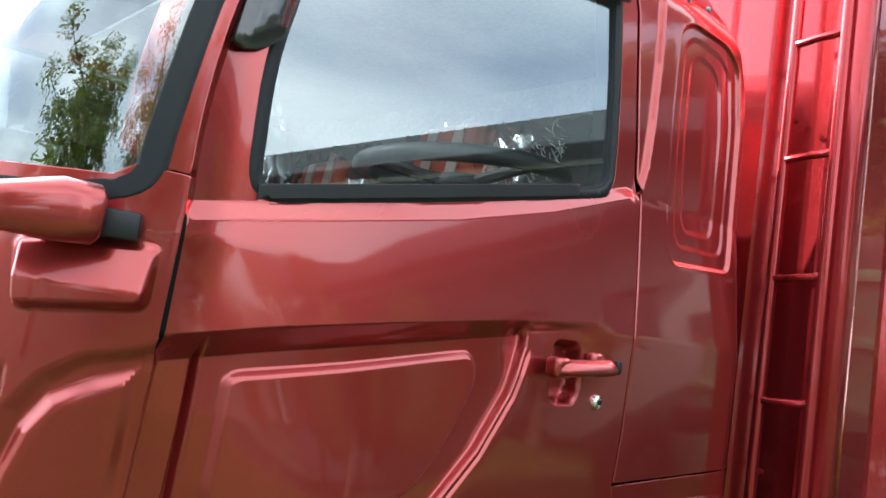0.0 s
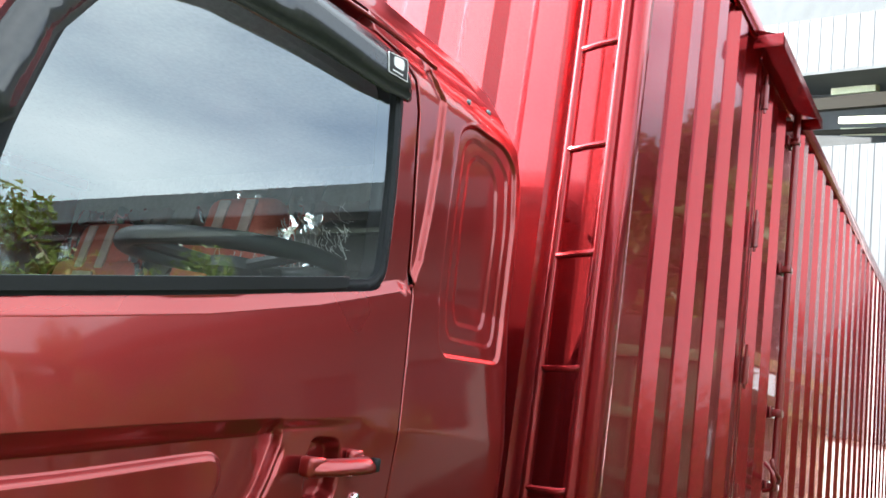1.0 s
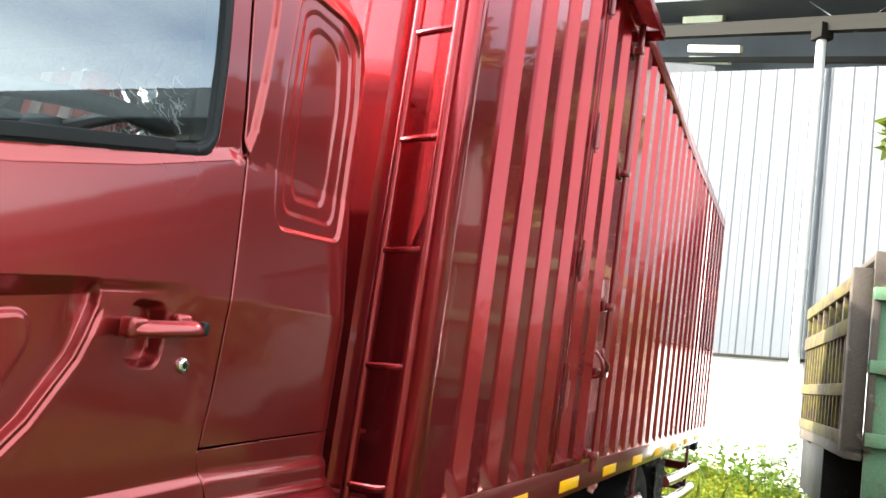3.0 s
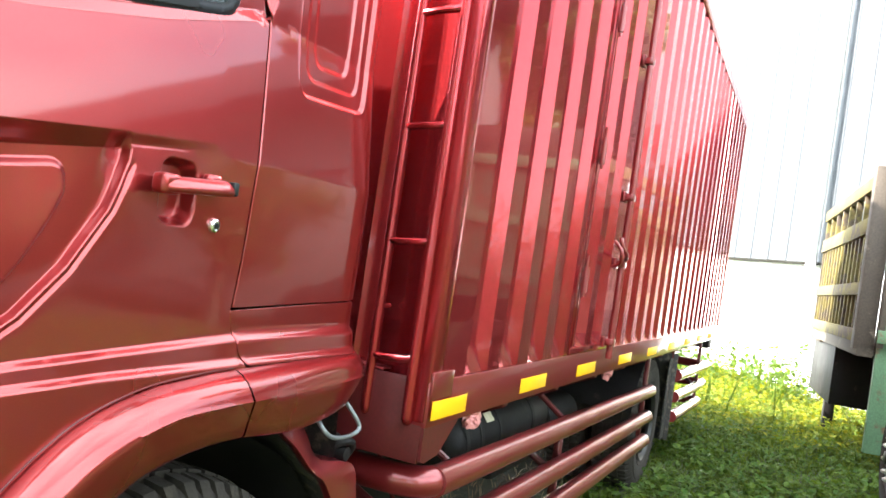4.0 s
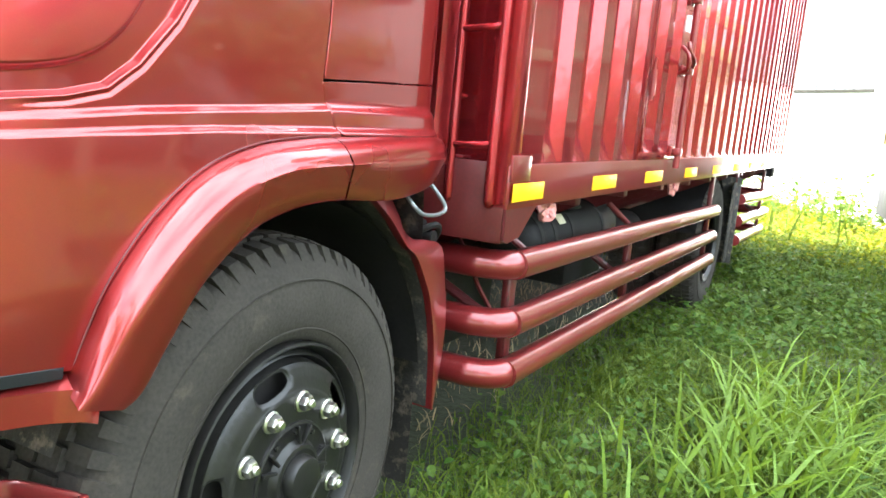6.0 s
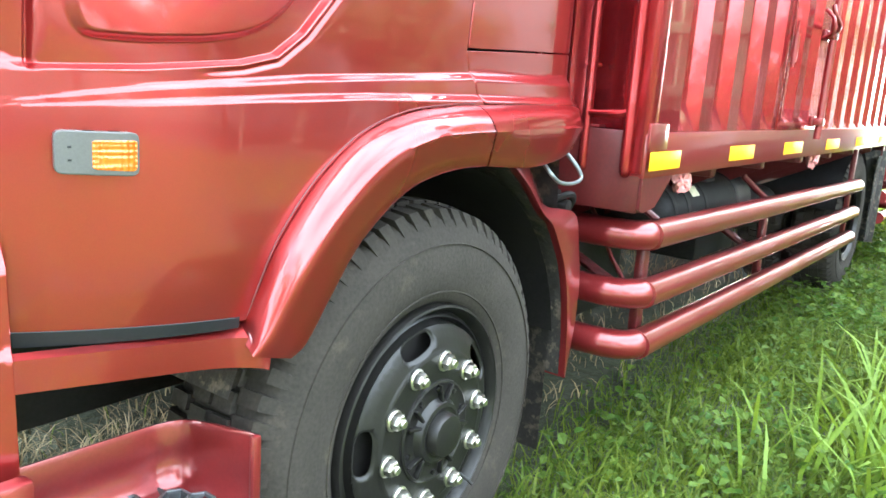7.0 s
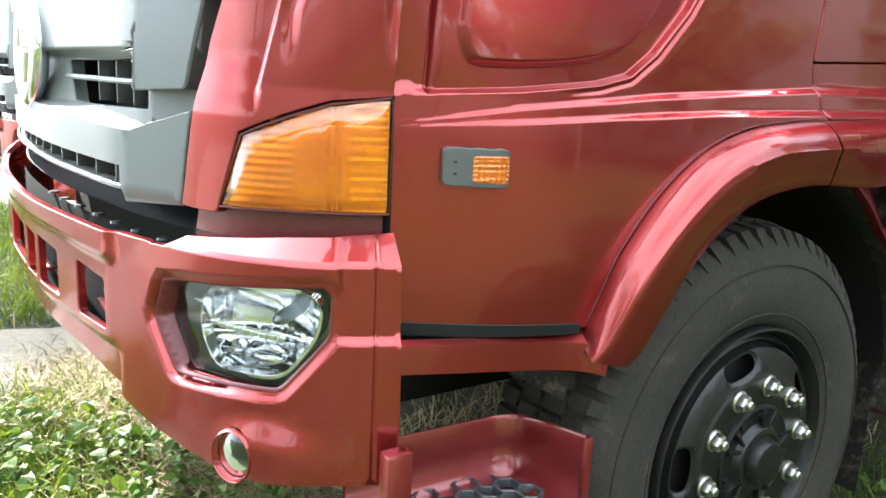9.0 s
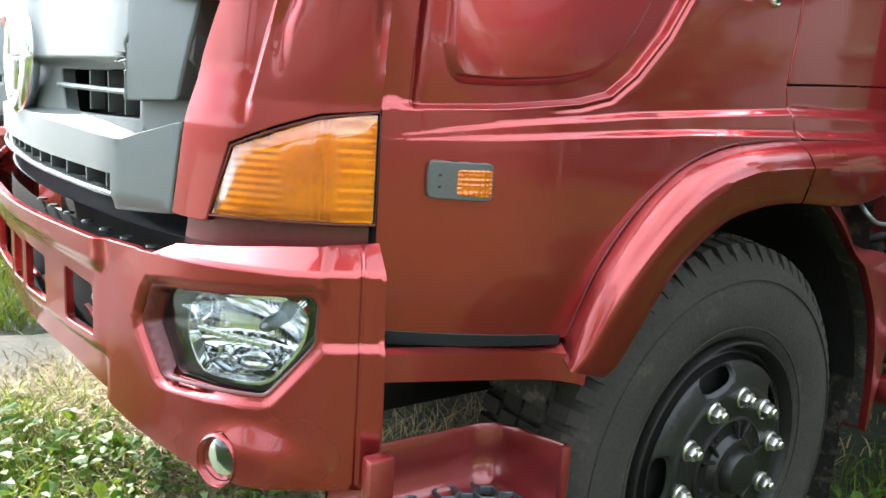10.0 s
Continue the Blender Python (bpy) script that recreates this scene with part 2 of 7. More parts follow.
LEAVES = material("tree_leaves", (0.045, 0.085, 0.015), rough=0.5, vary=0.3, scale=0.6, second=(0.10, 0.125, 0.025), island=True, thin=0.35)
BARK = material("tree_bark", (0.10, 0.075, 0.05), rough=0.85, vary=0.35, scale=5, bump=0.01)
SOIL = material("weedy_soil", (0.030, 0.036, 0.015), rough=0.9, vary=0.35, scale=1.6, fine=30, bump=0.02, second=(0.075, 0.055, 0.034), blotch=0.05)
DIRT = material("sandy_track", (0.15, 0.13, 0.10), rough=0.9, vary=0.2, scale=1.2, fine=25, bump=0.01, second=(0.12, 0.13, 0.05), blotch=0.06)

# ---- mesh tools ----
def link_mesh(name, me, mat, parent=None, label="", smooth=35):
    me.materials.append(mat)
    if smooth:
        me.shade_smooth()
        me.set_sharp_from_angle(angle=radians(smooth))
    ob = new(name, me)
    if parent:
        ob.parent = parent
    return tagged(ob, label)


def part(name, bm, mat, parent=None, label="", smooth=35):
    me = bpy.data.meshes.new(name)
    bm.to_mesh(me)
    bm.free()
    return link_mesh(name, me, mat, parent, label, smooth)


def thing(name, label, category, group="", kind="", at=(0, 0, 0)):
    ob = new(name)
    ob.location = at
    ob.empty_display_size = 0.1
    return tagged(ob, label, category, group, kind)


def block(size, at=(0, 0, 0), bevel=0.004, turn=(0, 0, 0), segs=2, bm=None):
    """A bevelled box; size and middle in metres, turn in degrees."""
    bm = bm or bmesh.new()
    made = bmesh.ops.create_cube(bm, size=1.0, matrix=pose(*at, *turn) @ Matrix.Diagonal((*size, 1)))
    if bevel:
        edges = list({e for v in made["verts"] for e in v.link_edges})
        bmesh.ops.bevel(bm, geom=edges, offset=min(bevel, 0.45 * min(size)), segments=segs, profile=0.5, affect="EDGES")
    return bm


def smooth_path(points, n=8, closed=False):
    """Catmull-Rom through the points."""
    p = [Vector(q) for q in points]
    m = len(p)
    out = []
    for i in range(m if closed else m - 1):
        a, b, c, d = (p[(i + k) % m] if closed else p[min(max(i + k, 0), m - 1)] for k in (-1, 0, 1, 2))
        for j in range(n):
            t = j / n
            out.append(0.5 * ((2 * b) + (c - a) * t + (2 * a - 5 * b + 4 * c - d) * t * t + (3 * b - a - 3 * c + d) * t ** 3))
    return out if closed else out + [p[-1]]


def tube(points, r, segs=14, caps=True, bm=None, flat=1.0):
    """A round bar along a line of points; r may be one radius or one a point."""
    bm = bm or bmesh.new()
    pts = [Vector(p) for p in points]
    rad = r if isinstance(r, (list, tuple)) else [r] * len(pts)
    rings, side = [], None
    for i, p in enumerate(pts):
        way = (pts[min(i + 1, len(pts) - 1)] - pts[max(i - 1, 0)]).normalized()
        if side is None:
            side = way.orthogonal().normalized()
        side = (side - way * side.dot(way)).normalized()
        up = way.cross(side)
        rings.append([bm.verts.new(p + rad[i] * (side * math.cos(a) + up * flat * math.sin(a))) for a in (2 * math.pi * k / segs for k in range(segs))])
    for a, b in zip(rings, rings[1:]):
        for k in range(segs):
            bm.faces.new((a[k], a[(k + 1) % segs], b[(k + 1) % segs], b[k]))
    if caps:
        bm.faces.new(rings[0][::-1])
        bm.faces.new(rings[-1])
    return bm


def lathe(profile, segs=48, at=(0, 0, 0), bm=None, axis="y"):
    """Turns (radius, along) pairs round an axis."""
    bm = bm or bmesh.new()
    rings = []
    for r, h in profile:
        ring = []
        for k in range(segs):
            a = 2 * math.pi * k / segs
            c, s = r * math.cos(a), r * math.sin(a)
            q = {"y": (c, h, s), "x": (h, c, s), "z": (c, s, h)}[axis]
            ring.append(bm.verts.new(Vector(at) + Vector(q)))
        rings.append(ring)
    for a, b in zip(rings, rings[1:]):
        for k in range(segs):
            f = (a[k], a[(k + 1) % segs], b[(k + 1) % segs], b[k])
            bm.faces.new(f if axis == "y" else f[::-1])
    return bm


def loft(rails, bm=None):
    """A skin over rails of equal count."""
    bm = bm or bmesh.new()
    rows = [[bm.verts.new(p) for p in rail] for rail in rails]
    for a, b in zip(rows, rows[1:]):
        for i in range(len(a) - 1):
            bm.faces.new((a[i], a[i + 1], b[i + 1], b[i]))
    return bm


def resample(points, n):
    p = np.array([tuple(q) for q in points], float)
    d = np.r_[0, np.cumsum(np.linalg.norm(np.diff(p, axis=0), axis=1))]
    s = np.linspace(0, d[-1], n)
    return [Vector([np.interp(t, d, p[:, k]) for k in range(p.shape[1])]) for t in s]


def sdf(x, z, poly):
    """Signed distance to a polygon, negative inside."""
    p = np.asarray(poly, float)
    d = np.full(np.shape(x), 1e9)
    inside = np.zeros(np.shape(x), bool)
    for a, b in zip(p, np.roll(p, -1, 0)):
        e = b - a
        t = np.clip(((x - a[0]) * e[0] + (z - a[1]) * e[1]) / (e @ e), 0, 1)
        d = np.minimum(d, np.hypot(x - a[0] - t * e[0], z - a[1] - t * e[1]))
        cross = ((a[1] > z) != (b[1] > z)) & (x < (b[0] - a[0]) * (z - a[1]) / (b[1] - a[1] + 1e-12) + a[0])
        inside ^= cross
    return np.where(inside, -d, d)


def sstep(a, b, x):
    t = np.clip((x - a) / (b - a), 0, 1)
    return t * t * (3 - 2 * t)


def rounded(poly, r, n=4):
    """A polygon with its corners rounded."""
    out = []
    m = len(poly)
    for i in range(m):
        a, b, c = (Vector(poly[(i + k) % m]) for k in (-1, 0, 1))
        u, v = (a - b), (c - b)
        k = min(r, 0.45 * u.length, 0.45 * v.length)
        p, q = b + u.normalized() * k, b + v.normalized() * k
        for j in range(n + 1):
            t = j / n
            out.append(tuple((1 - t) ** 2 * p + 2 * t * (1 - t) * b + t * t * q))
    return out


def dense(poly, step):
    out = []
    for a, b in zip(poly, poly[1:] + poly[:1]):
        a, b = Vector(a), Vector(b)
        k = max(1, math.ceil((b - a).length / step))
        out += [tuple(a.lerp(b, j / k)) for j in range(k)]
    return out


def sheet(name, outline, shape, mat, parent=None, label="", holes=(), lines=(), step=0.016, out=(0, -1, 0), skirt=0.03, lip=0.005):
    """A pressed panel. outline and holes: polygons in the panel's own two coordinates; shape: arrays of those to x, y, z; lines: (polyline,
    half width) round which the net is finer; out: which way the panel faces; skirt: how deep its folded edges go; lip: their rounding."""
    from mathutils.geometry import delaunay_2d_cdt
    loops = [dense(list(outline), step * 0.7)] + [dense(list(h), step * 0.7) for h in holes]
    ring, cons, inner = [], [], []
    for lp in loops:
        n0 = len(ring)
        ring += lp
        cons += [(n0 + i, n0 + (i + 1) % len(lp)) for i in range(len(lp))]
    border = np.array(ring)

    def edge_far(pts):
        d = np.abs(sdf(pts[:, 0], pts[:, 1], outline))
        for h in holes:
            d = np.minimum(d, np.abs(sdf(pts[:, 0], pts[:, 1], h)))
        return d

    def within(pts):
        ok = sdf(pts[:, 0], pts[:, 1], outline) < 0
        for h in holes:
            ok &= sdf(pts[:, 0], pts[:, 1], h) > 0
        return ok
    extra = []
    for lp in loops:
        q = np.array(lp)
        t = np.roll(q, -1, 0) - np.roll(q, 1, 0)
        nrm = np.c_[-t[:, 1], t[:, 0]] / (np.linalg.norm(t, axis=1, keepdims=True) + 1e-9)
        for off in (0.4 * lip, lip, 2.2 * lip):
            extra += [q + nrm * off, q - nrm * off]
    if extra:
        e = np.concatenate(extra)
        e = e[within(e) & (edge_far(e) > 0.35 * lip)]
        inner.append(e)
    fine = []
    for line, half in lines:
        q = np.array([tuple(v) for v in resample(line, max(3, int(sum((Vector(b) - Vector(a)).length for a, b in zip(line, line[1:])) / max(0.004, min(step * 0.7, half * 0.6)))))])
        t = np.gradient(q, axis=0)
        nrm = np.c_[-t[:, 1], t[:, 0]] / (np.linalg.norm(t, axis=1, keepdims=True) + 1e-9)
        for off in (-1.5, -1.05, -0.7, -0.35, 0.0, 0.35, 0.7, 1.05, 1.5):
            fine.append(q + nrm * half * off)
    near = np.concatenate(fine) if fine else np.zeros((0, 2))
    if len(near):
        near = near[within(near) & (edge_far(near) > 2.4 * lip)]
        inner.append(near)
    lo, hi = border.min(0), border.max(0)
    gx, gz = np.meshgrid(np.arange(lo[0], hi[0], step), np.arange(lo[1], hi[1], step))
    g = np.c_[gx.ravel(), gz.ravel()]
    g = g[within(g)]
    if len(g):
        g = g[edge_far(g) > max(2.6 * lip, 0.4 * step)]
    if len(near) and len(g):
        keep = np.ones(len(g), bool)
        for i in range(0, len(g), 500):
            d = np.linalg.norm(g[i:i + 500, None] - near[None], axis=2).min(1)
            keep[i:i + 500] = d > 0.6 * step
        g = g[keep]
    inner.append(g)
    pts = np.concatenate([border] + [p for p in inner if len(p)])
    verts, _, faces, *_ = delaunay_2d_cdt([Vector(p) for p in pts.tolist()], cons, [], 0, 1e-6)
    uv = np.array([tuple(v) for v in verts])
    tri = np.array([f for f in faces if len(f) == 3])
    mid = uv[tri].mean(1)
    ok = sdf(mid[:, 0], mid[:, 1], outline) < 0
    for h in holes:
        ok &= sdf(mid[:, 0], mid[:, 1], h) > 0
    tri = tri[ok]

    def surface(u, v):
        x, y, z = shape(u, v)
        d = np.abs(sdf(u, v, outline))
        for h in holes:
            d = np.minimum(d, np.abs(sdf(u, v, h)))
        drop = np.clip(lip - d, 0, lip)
        drop = lip - np.sqrt(np.maximum(lip * lip - drop * drop, 0))
        return np.stack([x, y, z], -1), drop
    h = 4e-4
    u, v = uv[:, 0], uv[:, 1]
    p0, drop = surface(u, v)
    pu = np.stack(shape(u + h, v), -1) - np.stack(shape(u - h, v), -1)
    pv = np.stack(shape(u, v + h), -1) - np.stack(shape(u, v - h), -1)
    nrm = np.cross(pu, pv)
    nrm /= np.linalg.norm(nrm, axis=1, keepdims=True) + 1e-12
    if np.sum(nrm @ np.array(out)) < 0:
        nrm = -nrm
    place = p0 - nrm * drop[:, None]
    a, b, c = place[tri[:, 0]], place[tri[:, 1]], place[tri[:, 2]]
    flip = np.einsum("ij,ij->i", np.cross(b - a, c - a), nrm[tri[:, 0]]) < 0
    tri[flip] = tri[flip][:, ::-1]
    # lean the normals over at the folded edge
    all_v, all_n, all_f = place.tolist(), nrm.copy(), tri.tolist()
    edges = {}
    for f in all_f:
        for i in range(3):
            e = (f[i], f[(i + 1) % 3])
            if (e[1], e[0]) in edges:
                del edges[(e[1], e[0])]
            else:
                edges[e] = f[(i + 2) % 3]
    normals = all_n.tolist()
    if skirt:
        top, low = {}, {}
        side = {}
        for (i, j), k in edges.items():
            e = Vector(all_v[j]) - Vector(all_v[i])
            s = e.cross(Vector(nrm[i])).normalized()
            for q in (i, j):
                side[q] = side.get(q, Vector()) + s
        for q, s in side.items():
            s = s.normalized()
            top[q] = len(all_v)
            all_v.append(all_v[q])
            normals.append(tuple(s))
            low[q] = len(all_v)
            all_v.append(tuple(Vector(all_v[q]) - Vector(nrm[q]) * skirt))
            normals.append(tuple(s))
            normals[q] = tuple((Vector(nrm[q]) + 0.9 * s).normalized())
        for i, j in edges:
            all_f.append((top[j], top[i], low[i], low[j]))
    me = bpy.data.meshes.new(name)
    me.from_pydata(all_v, [], [tuple(f) for f in all_f])
    me.update()
    me.shade_smooth()
    me.normals_split_custom_set_from_vertices([tuple(n) for n in normals])
    me.materials.append(mat)
    ob = new(name, me)
    if parent:
        ob.parent = parent
    return tagged(ob, label)


class Plan:
    """A line seen from above, by its length: a panel's first coordinate."""

    def __init__(self, points, n=10):
        p = np.array([tuple(v)[:2] for v in smooth_path([(*q, 0) for q in points], n)])
        # straight joints keep the given length from the first point
        g = np.array(points, float)
        gd = np.r_[0, np.cumsum(np.linalg.norm(np.diff(g, axis=0), axis=1))]
        self.s = np.interp(np.arange(len(p)) / n, np.arange(len(g)), gd)
        self.p = p

    def at(self, u):
        x, y = np.interp(u, self.s, self.p[:, 0]), np.interp(u, self.s, self.p[:, 1])
        e = 0.012
        tx = np.interp(u + e, self.s, self.p[:, 0]) - np.interp(u - e, self.s, self.p[:, 0])
        ty = np.interp(u + e, self.s, self.p[:, 1]) - np.interp(u - e, self.s, self.p[:, 1])
        k = np.hypot(tx, ty) + 1e-9
        return x, y, ty / k, -tx / k  # place and the way inwards


def plan_shape(plan, offset=None, tilt=None, flank=None):
    """Maps (length along the plan, height) to x, y, z, moved inwards by offset leant by tilt and shifted sideways by flank."""
    def f(u, v):
        x, y, nx, ny = plan.at(u)
        o = offset(u, v) if offset else 0.0 * u
        dx = tilt(v) if tilt else 0.0
        dy = flank(u, v) if flank else 0.0
        return x + nx * o + dx, y + ny * o + dy, v + 0.0 * u
    return f

# ---- ground and surroundings ----
def ground_height(x, y):
    return 0.02 * math.sin(0.9 * x + 0.4) * math.cos(0.8 * y)


def lane(x):
    """Middle and half width of the sandy lane at x."""
    return 2.78 + 0.10 * math.sin(1.3 * x), 0.50 + 0.14 * max(0.0, -1.2 - x) - 0.35 * max(0.0, x + 0.6)


def build_ground():
    bm = bmesh.new()
    xs = [-400, -120, -40, -14, *[-8 + 0.5 * i for i in range(61)], 30, 60, 150, 400]
    ys = [-400, -120, -40, -16, *[-8 + 0.5 * i for i in range(41)], 16, 40, 120, 400]
    rows = [[bm.verts.new((x, y, ground_height(x, y) if -9 < x < 23 and -9 < y < 13 else -0.03)) for x in xs] for y in ys]
    for a, b in zip(rows, rows[1:]):
        for i in range(len(xs) - 1):
            bm.faces.new((a[i], a[i + 1], b[i + 1], b[i]))
    ob = part("ground", bm, SOIL, smooth=60)
    tagged(ob, "weedy ground with soil and dry litter under grass", "ground", kind="structure")
    # a worn sandy lane that runs in between the parked lorries, its edges uneven
    rails = []
    for k in range(13):
        t = 2 * k / 12 - 1
        rail = []
        for i in range(141):
            x = 0.4 - 0.1 * i
            mid, half = lane(x)
            half += 0.10 * noise.noise((2.5 * x, 3 * t, 0)) + 0.05 * noise.noise((9 * x, 2 * t, 4))
            y = mid + t * half
            rail.append(Vector((x, y, ground_height(x, y) + 0.010 * (1 - t ** 4) + 0.003 - 0.006 * (abs(t) > 0.9))))
        rails.append(rail)
    bm = loft(rails)
    ob = part("sandy_track", bm, DIRT, smooth=60)
    tagged(ob, "pale sandy track worn between the lorries", "track", kind="structure")


build_ground()

# ---- the lorry: x runs from its front axle to the rear, y from its near side inwards ----
truck = thing("box_truck", "glossy maroon cab-over box lorry parked on grass", "truck")

DOOR_LINE = [(-0.869, 0.885), (-0.869, 1.243), (-0.868, 1.5), (-0.866, 1.753), (-0.854, 1.86), (-0.839, 1.99), (-0.810, 2.13), (-0.765, 2.27), (-0.69, 2.385)]
DOOR_REAR = [(0.131, 1.222), (0.113, 1.251), (0.088, 1.333), (0.098, 1.45), (0.103, 1.60), (0.114, 1.778), (0.121, 1.93), (0.111, 2.05), (0.092, 2.187), (0.071, 2.34), (0.045, 2.405), (-0.01, 2.44), (-0.096, 2.45)]
ARCH = [(-0.504, 0.855), (-0.487, 0.913), (-0.451, 0.99), (-0.373, 1.085), (-0.274, 1.16), (-0.144, 1.202), (0.124, 1.223)]
RECESS = [(-0.812, 1.70), (-0.24, 1.70), (-0.213, 1.612), (-0.215, 1.595), (-0.248, 1.509), (-0.313, 1.409), (-0.385, 1.333), (-0.444, 1.292), (-0.514, 1.276), (-0.677, 1.259), (-0.820, 1.251)]
PAD = rounded([(-0.768, 1.50), (-0.752, 1.509), (-0.576, 1.534), (-0.330, 1.574), (-0.316, 1.53), (-0.344, 1.468), (-0.393, 1.392), (-0.442, 1.347), (-0.50, 1.32), (-0.573, 1.306), (-0.677, 1.297), (-0.758, 1.297), (-0.775, 1.34)], 0.03, 3)
WINDOW = rounded([(-0.786, 1.94), (-0.781, 1.738), (-0.437, 1.812), (-0.081, 1.895), (0.047, 1.926), (0.041, 2.06), (0.036, 2.16), (0.006, 2.395), (-0.53, 2.395), (-0.67, 2.33), (-0.745, 2.15)], 0.06, 5)


def shrink(poly, d):
    """The polygon drawn in by d, point by point."""
    out = []
    m = len(poly)
    area = sum(poly[i][0] * poly[(i + 1) % m][1] - poly[(i + 1) % m][0] * poly[i][1] for i in range(m))
    for i in range(m):
        t = (Vector(poly[(i + 1) % m]) - Vector(poly[i - 1])).normalized()
        nrm = Vector((-t.y, t.x)) * (1 if area > 0 else -1)
        out.append(tuple(Vector(poly[i]) + nrm * d))
    return out


def sill_line(x):
    return np.interp(x, [-0.9, -0.655, -0.403, -0.163, 0.078, 0.2], [1.690, 1.737, 1.788, 1.850, 1.927, 1.95])


def cab_side(x, z):
    """How far the cab's near side stands in from y = 0."""
    y = 0.02 + np.interp(z, [1.25, 1.45, 1.68], [0.6, 0.3, 0.11]) * np.clip(-0.52 - x, 0, None) ** 2
    y = y + 0.03 * np.clip(z - 1.93, 0, None) + 3.0 * np.clip(z - 2.38, 0, None) ** 2
    y = y + 0.5 * np.clip(1.0 - z, 0, None) ** 2
    # the flank rolls in towards the sill
    low = np.interp(x, [-0.87, -0.7, -0.24, 0.0, 0.2], [1.52, 1.55, 1.615, 1.64, 1.64])
    y = y + 0.120 * np.clip(z - low, 0, sill_line(x) - low) * sstep(-0.92, -0.80, x)
    y = y + 7.0 * np.clip(x - 0.53, 0, None) ** 2
    # the step below the belt, which grows towards the rear
    upper = np.interp(x, [-0.83, -0.676, -0.385, 0.101, 0.6], [1.212, 1.238, 1.266, 1.296, 1.302])
    lower = np.interp(x, [-0.83, -0.52, -0.243, 0.119, 0.6], [1.200, 1.215, 1.227, 1.230, 1.234])
    k = (upper - z) / (upper - lower)
    y = y - 0.030 * np.clip((x + 0.86) / 0.55, 0, 1) * (0.40 * sstep(0, 0.30, k) + 0.20 * np.clip(k, 0, 1) + 0.40 * sstep(0.70, 1, k))
    return y


def door_shape(x, z):
    y = cab_side(x, z)
    s = sill_line(x)
    y = y + 0.016 * np.clip((z - s - 0.002) / 0.024, 0, 1)
    up = np.interp(x, [-0.9, -0.718, -0.525, -0.248, -0.02], [1.545, 1.578, 1.605, 1.639, 1.662])
    low = np.interp(x, [-0.9, -0.713, -0.52, -0.243, -0.02], [1.508, 1.541, 1.568, 1.609, 1.655])
    d = sdf(x, z, RECESS)
    depth = 0.016 + 0.018 * sstep(1.30, 1.60, z - 0.12 * (x + 0.52)) * (0.25 + 0.75 * sstep(-0.24, -0.42, x))
    rib = 0.004 * np.exp(-((d - 0.010) / 0.0045) ** 2) * sstep(-0.62, -0.50, x) * sstep(1.60, 1.57, z)
    y = y + (depth * sstep(0.003, -0.006, d) + rib) * np.clip((up - z) / (up - low), 0, 1)
    # the shadow line runs out behind the pressing
    tail = np.clip((x + 0.26) / 0.03, 0, 1) * np.clip((0.03 - x) / 0.22, 0, 1)
    y = y + 0.010 * tail * sstep(0, 1, (up - z) / 0.022) * np.clip((z - up + 0.10) / 0.08, 0, 1)
    y = y + (0.02 * (z - 1.44) - 0.012) * sstep(0.005, -0.009, sdf(x, z, PAD))
    ahead = sstep(-0.80, -0.82, x)
    y = y + ahead * np.clip((up - z) / (up - low), 0, 1) * (0.014 + 0.017 * np.clip((z - 1.26) / 0.26, 0, 1)) * sstep(1.246, 1.262, z)
    pocket = ((np.abs(x + 0.100) / 0.046) ** 4 + (np.abs(z - 1.556) / 0.062) ** 4) ** 0.25
    y = y + 0.036 * sstep(1.0, 0.74, pocket)
    return x, y, z


def closed_line(poly):
    return list(poly) + [poly[0]]


door_outline = DOOR_LINE + DOOR_REAR[::-1] + ARCH[::-1][1:]
door = sheet("door", door_outline, door_shape, RED, truck, "maroon cab door with a pressed panel", holes=[WINDOW],
             lines=[(RECESS[2:], 0.006), (shrink(RECESS, -0.010)[2:], 0.006), (closed_line(PAD), 0.016), ([(-0.9, 1.545), (-0.718, 1.578), (-0.525, 1.605), (-0.248, 1.639), (-0.02, 1.662)], 0.005), ([(-0.9, 1.508), (-0.713, 1.541), (-0.52, 1.568), (-0.243, 1.609), (-0.02, 1.655)], 0.005),
                    ([(-0.9, 1.692), (-0.655, 1.739), (-0.403, 1.790), (-0.163, 1.852), (0.078, 1.929)], 0.005), ([(-0.9, 1.716), (-0.655, 1.763), (-0.403, 1.814), (-0.163, 1.876), (0.078, 1.953)], 0.006),
                    ([(-0.87, 1.205), (-0.83, 1.210), (-0.676, 1.231), (-0.385, 1.258), (0.1, 1.286)], 0.009), ([(-0.83, 1.202), (-0.52, 1.220), (-0.243, 1.236), (0.1, 1.242)], 0.008), ([(-0.820, 1.251), (-0.813, 1.55)], 0.007),
                    (closed_line(rounded([(-0.141, 1.500), (-0.059, 1.500), (-0.059, 1.612), (-0.141, 1.612)], 0.02, 4)), 0.010)], step=0.013, lip=0.004)

seal_rows = [[Vector((x + dx, float(cab_side(np.array(x), np.array(z))) + dy, z)) for x, z in dense(DOOR_LINE, 0.05)[:40]] for dx, dy in ((-0.03, 0.055), (-0.008, 0.040), (0.02, 0.035))]
part("door_seal", loft([[p for p in r if p.z < 2.37] for r in seal_rows]), GAP, truck, "black rubber door seal", smooth=60)

# window rubber, glass and rain visor
GLASS_EDGE = shrink(WINDOW, 0.022)
